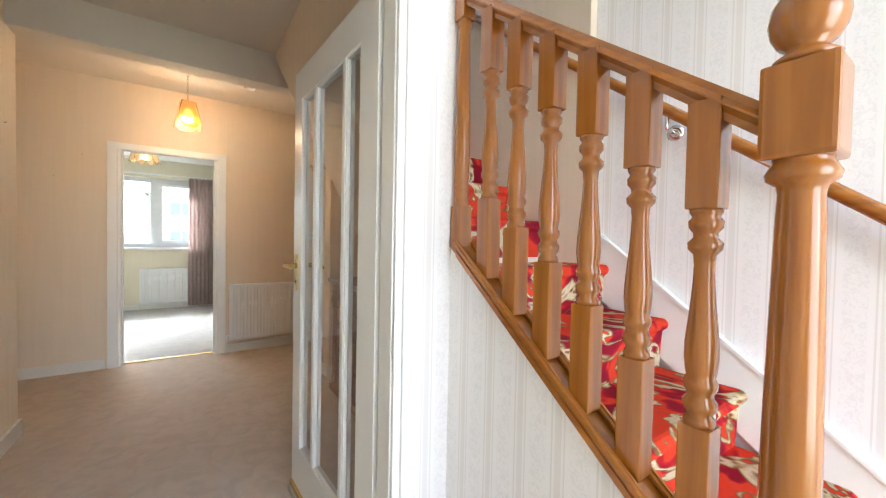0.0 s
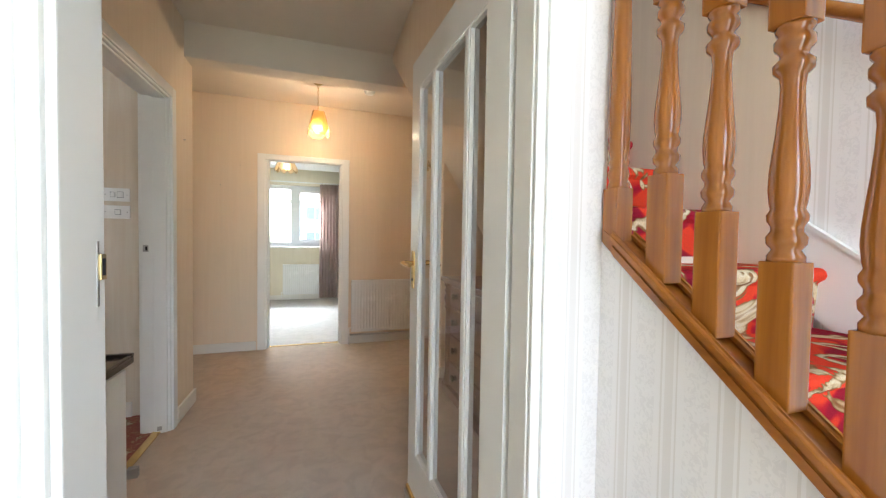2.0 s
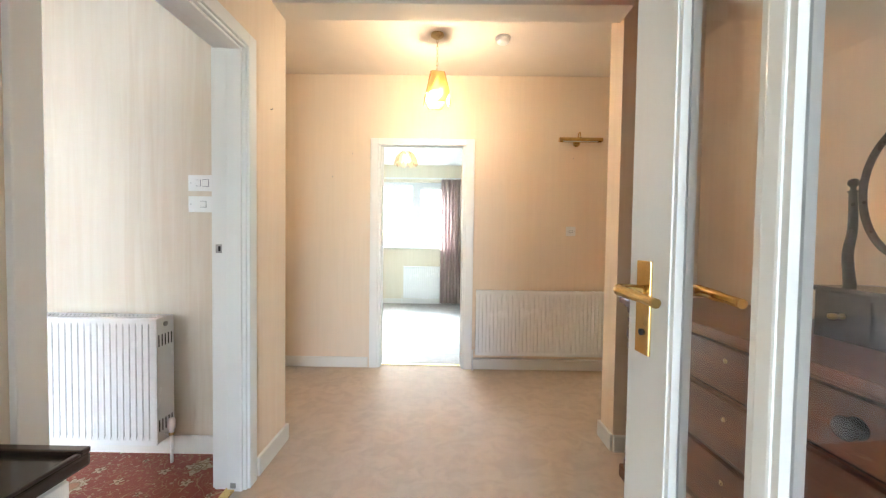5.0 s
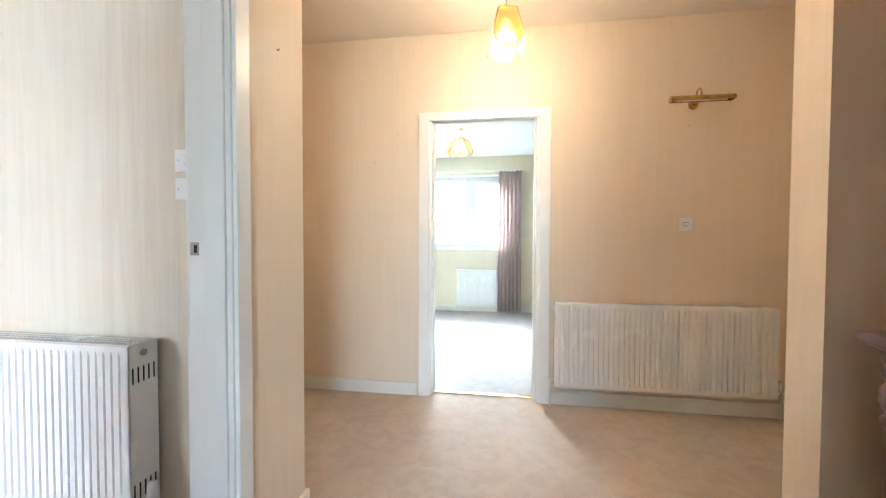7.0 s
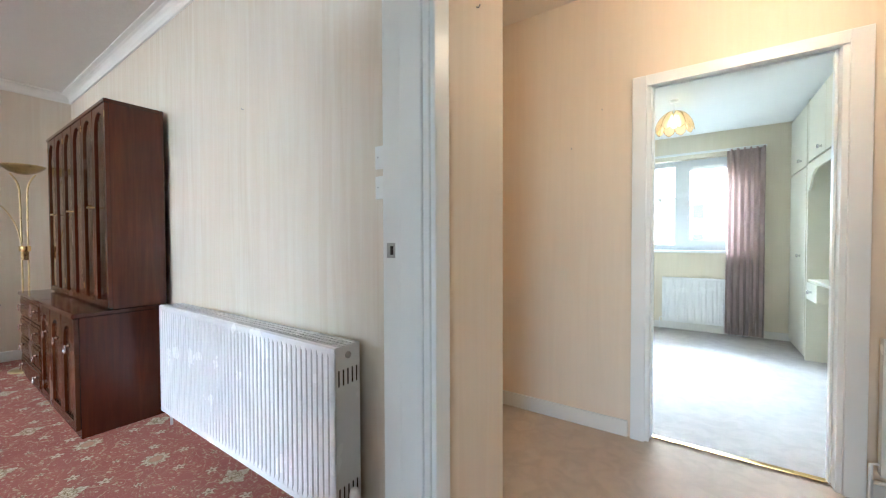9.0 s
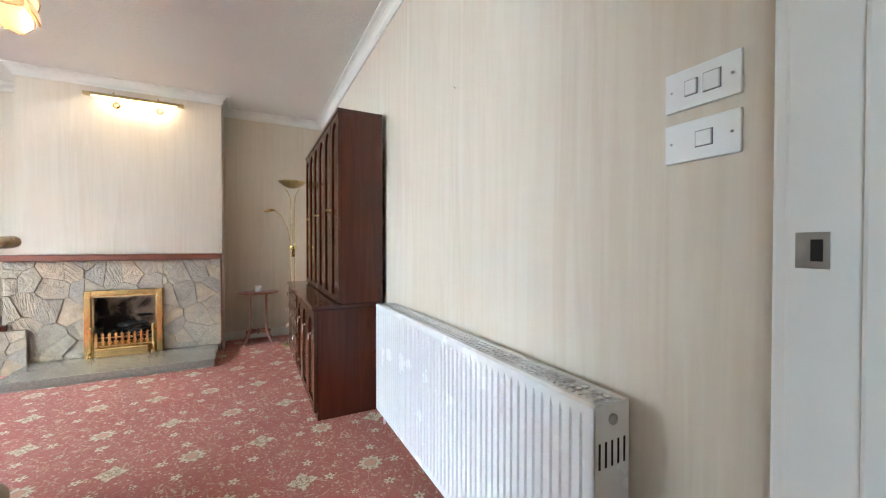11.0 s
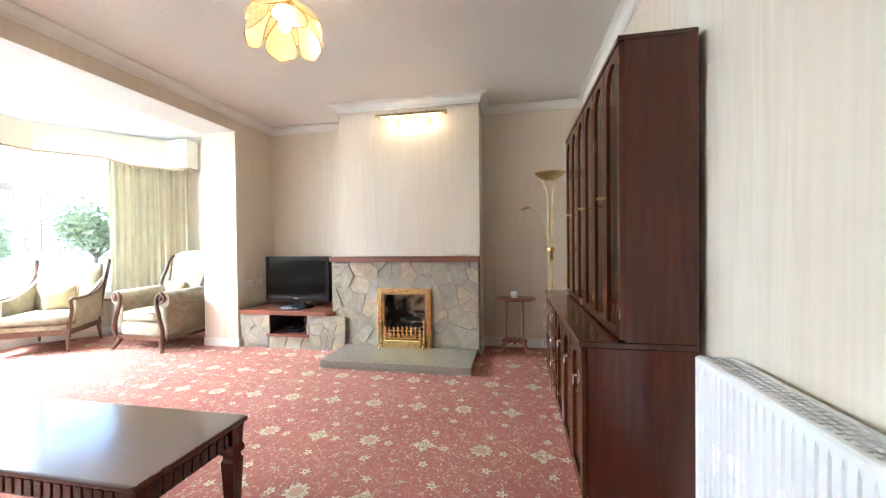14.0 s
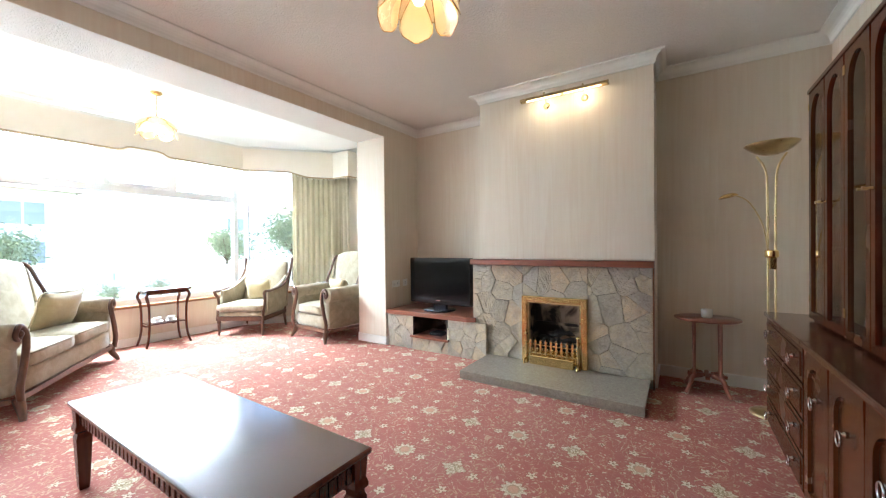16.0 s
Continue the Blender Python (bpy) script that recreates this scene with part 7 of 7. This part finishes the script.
# ---- bedroom ----
radiator("white panel radiator below the bedroom window", pose(-0.02, 8.325, 0), 0.80, 0.105, 0.685, 0.05, 22, False)
drape("curtain", "long mauve curtain beside the bedroom window", [(0.64, 8.24), (0.99, 8.24)], 0.04, 2.235, M_MAUVE, 6, 0.035, 8)
rl = tagged(new("curtain_track", mesh_of("curtain_track", boxes((-1.6, 1.0, 8.245, 8.265, 2.225, 2.25)), M_PLASTIC)), "white plastic curtain track above the bedroom window", "curtain track")
WX = 1.22
wr = thing("wardrobe", "cream painted fitted wardrobe with top cupboards", "wardrobe", pose(WX, 0, 0))
part("carcass", boxes((0.02, 0.53, 7.62, 8.38, 0.0, 2.49)), M_WARDROBE, wr)
part("plinth", boxes((0.03, 0.05, 7.62, 8.38, 0.0, 0.06)), M_DARK, wr)
for y0, y1 in ((7.64, 8.37),):
    d = part("tall_door", boxes((0.0, 0.019, y0, y1, 0.05, 1.86), bevel=0.003), M_WARDROBE, wr)
    part("knob", lathe([(0, 0), (0.012, 0), (0.008, 0.012), (0.018, 0.02), (0.018, 0.03), (0, 0.034)], 14, pose(0.0, y0 + 0.22, 1.0, 0, -90, 0)), M_CHROME, d, "chrome knob")
    d = part("top_door", boxes((0.0, 0.019, y0, y1, 1.88, 2.47), bevel=0.003), M_WARDROBE, wr)
    part("knob", lathe([(0, 0), (0.012, 0), (0.008, 0.012), (0.018, 0.02), (0.018, 0.03), (0, 0.034)], 14, pose(0.0, y0 + 0.22, 1.96, 0, -90, 0)), M_CHROME, d, "chrome knob")
vt = thing("vanity_unit", "cream fitted dressing table recess with a small drawer", "dressing table", pose(WX, 0, 0))
part("end_panel", boxes((0.0, 0.53, 7.565, 7.60, 0.0, 2.49)), M_WARDROBE, vt)
part("end_panel", boxes((0.0, 0.53, 6.42, 6.45, 0.0, 2.49)), M_WARDROBE, vt)
part("back_panel", boxes((0.50, 0.53, 6.45, 7.565, 0.0, 2.49)), M_WARDROBE, vt)
part("table_top", boxes((0.01, 0.50, 6.45, 7.565, 0.765, 0.79), bevel=0.004), M_WARDROBE, vt)
dr = part("drawer", boxes((0.0, 0.40, 7.20, 7.56, 0.60, 0.76), bevel=0.004), M_WARDROBE, vt)
part("knob", lathe([(0, 0), (0.012, 0), (0.008, 0.012), (0.018, 0.02), (0.018, 0.03), (0, 0.034)], 14, pose(0.0, 7.38, 0.68, 0, -90, 0)), M_CHROME, dr)
part("valance", prism([(6.45, 1.88), (7.565, 1.88), (7.565, 1.62), (7.50, 1.66), (7.42, 1.76), (7.30, 1.80), (6.72, 1.80), (6.60, 1.76), (6.52, 1.66), (6.45, 1.62)], "x", 0.0, 0.018), M_WARDROBE, vt)
part("top_door", boxes((0.0, 0.019, 6.46, 7.00, 1.90, 2.47), bevel=0.003), M_WARDROBE, vt)
d = part("top_door", boxes((0.0, 0.019, 7.01, 7.555, 1.90, 2.47), bevel=0.003), M_WARDROBE, vt)
part("knob", lathe([(0, 0), (0.012, 0), (0.008, 0.012), (0.018, 0.02), (0.018, 0.03), (0, 0.034)], 14, pose(0.0, 7.12, 1.96, 0, -90, 0)), M_CHROME, d)

bl = thing("pendant_lamp", "cream scalloped fabric pendant shade in the bedroom", "pendant lamp", pose(0.165, 6.9, C_BED))
part("ceiling_rose", lathe([(0, 0), (0.04, 0), (0.038, -0.015), (0.01, -0.025), (0, -0.025)], 18), M_PLASTIC, bl)
part("flex", tube([(0, 0, -0.02), (0, 0, -0.12)], 0.004, 6), M_PLASTIC, bl)
n = 10
for k in range(n):
    g, rim = petal(0.05, 0.165, -0.11, -0.30, math.pi / n, True, 0.003)
    gp = part("panel", g, M_SHADE_BED, bl, "", pose(0, 0, 0, 0, 0, 36 * k))
    part("piping", rim, M_BRASS_OLD, gp)
part("bulb", lathe([(0, -0.18), (0.02, -0.19), (0.028, -0.22), (0.02, -0.25), (0, -0.26)], 14), M_BULB, bl)

# ---- outside ----
structure("ground", prism([(-2000, -2000), (2000, -2000), (2000, 2000), (-2000, 2000)], "z", -0.62, -0.42), M_GRASS, "lawn and gardens outside the windows", "ground")
structure("road", prism([(-90, -13.0), (90, -13.0), (90, -8.5), (-90, -8.5)], "z", -0.42, -0.40), paint("asphalt", (0.09, 0.09, 0.09), 0.9, 0.2), "grey residential road outside", "road")


def far_house(name, label, x, y, w, d, h, rot=0):
    o = thing(name, label, "house", pose(x, y, -0.42, 0, 0, rot))
    part("wall", boxes((-w / 2, w / 2, -d / 2, d / 2, 0, h)), M_RENDER, o)
    part("roof", prism([(-d / 2 - 0.3, h), (d / 2 + 0.3, h), (0, h + d * 0.36)], "x", -w / 2 - 0.3, w / 2 + 0.3), M_ROOF, o)
    for fx in (-0.3, 0.3):
        for z in (0.9, h - 1.7):
            wd = part("window", boxes((w * fx - 0.8, w * fx + 0.8, d / 2 - 0.02, d / 2 + 0.04, z, z + 1.2)), M_UPVC, o)
            part("pane", boxes((w * fx - 0.7, w * fx - 0.04, d / 2 + 0.04, d / 2 + 0.05, z + 0.1, z + 1.1), (w * fx + 0.04, w * fx + 0.7, d / 2 + 0.04, d / 2 + 0.05, z + 0.1, z + 1.1)), M_FAR_PANE, wd)
    part("door", boxes((-0.45, 0.45, d / 2, d / 2 + 0.05, 0, 2.0)), M_WHITE, o)
    part("chimney", boxes((w * 0.2, w * 0.2 + 0.9, -0.4, 0.4, h + d * 0.2, h + d * 0.36 + 0.9)), M_ROOF, o)
    return o


far_house("house", "pale rendered house with a brown roof across the road", -2.1, -26, 9.0, 8.0, 4.4, 4)
far_house("house", "pale rendered house behind garden trees", -22.0, -34, 9.0, 8.0, 4.8, -6)
far_house("house", "pale rendered house beyond the back garden", 3.0, 40, 10.0, 8.0, 4.8, 180)


def leafy(name, label, category, place, trunk, crown, n, seed, flat=1.0):
    """A tapered trunk with limbs and a loose crown of many small leaf clumps."""
    rn = random.Random(seed)
    o = thing(name, label, category, Matrix.Translation(place))
    tr = tube([(0, 0, 0), (0.03, 0.02, trunk * 0.5), (0, 0.05, trunk)], [0.06 * crown, 0.045 * crown, 0.03 * crown], 8)
    tips = []
    for k in range(9):
        a, e = rn.uniform(0, 6.28), rn.uniform(0.2, 1.1)
        l = crown * rn.uniform(0.6, 1.0)
        tip = Vector((l * math.cos(a) * math.cos(e), l * math.sin(a) * math.cos(e), trunk + l * math.sin(e) * flat))
        tube([(0, 0.03, trunk * 0.85), tuple(Vector((0, 0.03, trunk)).lerp(tip, 0.5) + Vector((0, 0, 0.06))), tuple(tip)], [0.025 * crown, 0.015 * crown, 0.006 * crown], 6, tr)
        tips.append(tip)
    part("trunk", tr, M_BARK, o)
    verts, faces = [], []
    for i in range(n):
        c = rn.choice(tips).lerp(Vector((0, 0, trunk + crown * 0.35 * flat)), rn.uniform(0, 0.75)) + Vector([rn.gauss(0, crown * 0.2) for _ in range(3)])
        c.z = max(c.z, 0.08)
        s = rn.uniform(0.03, 0.065) * crown
        u = Vector([rn.gauss(0, 1) for _ in range(3)]).normalized()
        v = u.orthogonal().normalized()
        b = len(verts)
        verts += [c - u * s, c + v * s * 0.55, c + u * s, c - v * s * 0.55]
        faces.append((b, b + 1, b + 2, b + 3))
    me = bpy.data.meshes.new("crown")
    me.from_pydata([tuple(q) for q in verts], [], faces)
    me.materials.append(M_LEAF)
    cr = new("crown", me)
    cr.parent = o
    tagged(cr, kind="stuff")
    return o


leafy("tree", "leafy garden tree in front of the far house", "tree", (-3.6, -14.6, -0.42), 1.0, 1.3, 2600, 1)
leafy("tree", "leafy garden tree near the angled bay window", "tree", (-12.6, -13.2, -0.42), 1.4, 1.9, 3600, 2)
leafy("tree", "leafy garden tree across the road", "tree", (-11.6, -17.5, -0.42), 1.1, 1.6, 3000, 3)
leafy("shrub", "rounded green garden shrub outside the bay", "shrub", (-4.3, -8.0, -0.42), 0.5, 0.42, 1100, 4, 0.9)
leafy("shrub", "green garden shrub by the road", "shrub", (-5.2, -8.1, -0.42), 0.5, 0.45, 1100, 5, 0.9)
leafy("tree", "leafy tree in the back garden", "tree", (-3.2, 17.5, -0.42), 0.5, 1.3, 1500, 6)
leafy("tree", "leafy tree at the end of the back garden", "tree", (1.4, 18.5, -0.42), 0.4, 1.1, 1400, 7)
fence = thing("garden_wall", "pale rendered garden wall across the road", "garden wall", pose(0, -14.2, -0.42))
for k in range(16):
    part("panel", boxes((-16 + k * 2.0, -14.08 + k * 2.0, -0.02, 0.02, 0.05, 0.9)), M_RENDER, fence)

# ---- stones of the fireplace and the bench, laid last ----


def clip(poly, nx, ny, c):
    """Keep the part of a convex outline where nx*x + ny*y <= c."""
    out = []
    for i in range(len(poly)):
        a, b = poly[i], poly[(i + 1) % len(poly)]
        da, db = nx * a[0] + ny * a[1] - c, nx * b[0] + ny * b[1] - c
        if da <= 0:
            out.append(a)
        if da * db < 0:
            t = da / (da - db)
            out.append((a[0] + t * (b[0] - a[0]), a[1] + t * (b[1] - a[1])))
    return out


def area_of(p):
    return 0.5 * sum(p[i][0] * p[(i + 1) % len(p)][1] - p[(i + 1) % len(p)][0] * p[i][1] for i in range(len(p)))


def stones(parent, y0, y1, z0, z1, regions, x_face, n, seed):
    rn = random.Random(seed)
    sites = []
    tries = 0
    while len(sites) < n and tries < 6000:
        tries += 1
        q = (rn.uniform(y0, y1), rn.uniform(z0, z1))
        gap = math.sqrt((y1 - y0) * (z1 - z0) / n) * rn.uniform(0.25, 1.15)
        if all((q[0] - s[0]) ** 2 + (q[1] - s[1]) ** 2 > gap * gap for s in sites):
            sites.append(q)
    for s in sites:
        cell = [(y0, z0), (y1, z0), (y1, z1), (y0, z1)]
        for o in sites:
            if o is not s and cell:
                nx, ny = o[0] - s[0], o[1] - s[1]
                cell = clip(cell, nx, ny, (o[0] ** 2 + o[1] ** 2 - s[0] ** 2 - s[1] ** 2) / 2)
        for a0, a1, b0, b1 in regions:
            p = cell
            for nx, ny, c in ((1, 0, a1), (-1, 0, -a0), (0, 1, b1), (0, -1, -b0)):
                p = clip(p, nx, ny, c) if len(p) > 2 else []
            if len(p) < 3 or abs(area_of(p)) < 0.0012:
                continue
            cx, cy = sum(q[0] for q in p) / len(p), sum(q[1] for q in p) / len(p)

            def shrink(d):
                r = []
                for q in p:
                    l = math.hypot(q[0] - cx, q[1] - cy)
                    k = max(0.3, 1 - d / max(l, 1e-4))
                    r.append((cx + (q[0] - cx) * k, cy + (q[1] - cy) * k))
                return r

            f = x_face + rn.uniform(-0.007, 0.008)
            bm = bmesh.new()
            rings = []
            for ring, x in ((shrink(0.0015), x_face - 0.023), (shrink(0.0015), f - 0.003), (shrink(0.005), f)):
                rings.append([bm.verts.new((x + (rn.uniform(-0.003, 0.003) if x == f else 0), q[0], q[1])) for q in ring])
            k = len(p)
            for a, b in zip(rings, rings[1:]):
                for i in range(k):
                    bm.faces.new((a[i], a[(i + 1) % k], b[(i + 1) % k], b[i]))
            mid = bm.verts.new((f + rn.uniform(-0.002, 0.006), cx, cy))
            for i in range(k):
                bm.faces.new((rings[-1][i], rings[-1][(i + 1) % k], mid))
            part("stone", bm, M_STONE, parent)


stones(fp, 0.958, 2.588, 0.078, 0.985, [(0.958, 1.495, 0.0, 0.985), (2.09, 2.588, 0.0, 0.985), (1.495, 2.09, 0.70, 0.985)], FX, 62, 11)
stones(bench, -0.19, 1.12, 0.0, 0.386, [(-0.19, 0.185, 0.0, 0.386), (0.655, 1.12, 0.0, 0.386), (0.185, 0.655, 0.0, 0.143)], BXF, 30, 12)
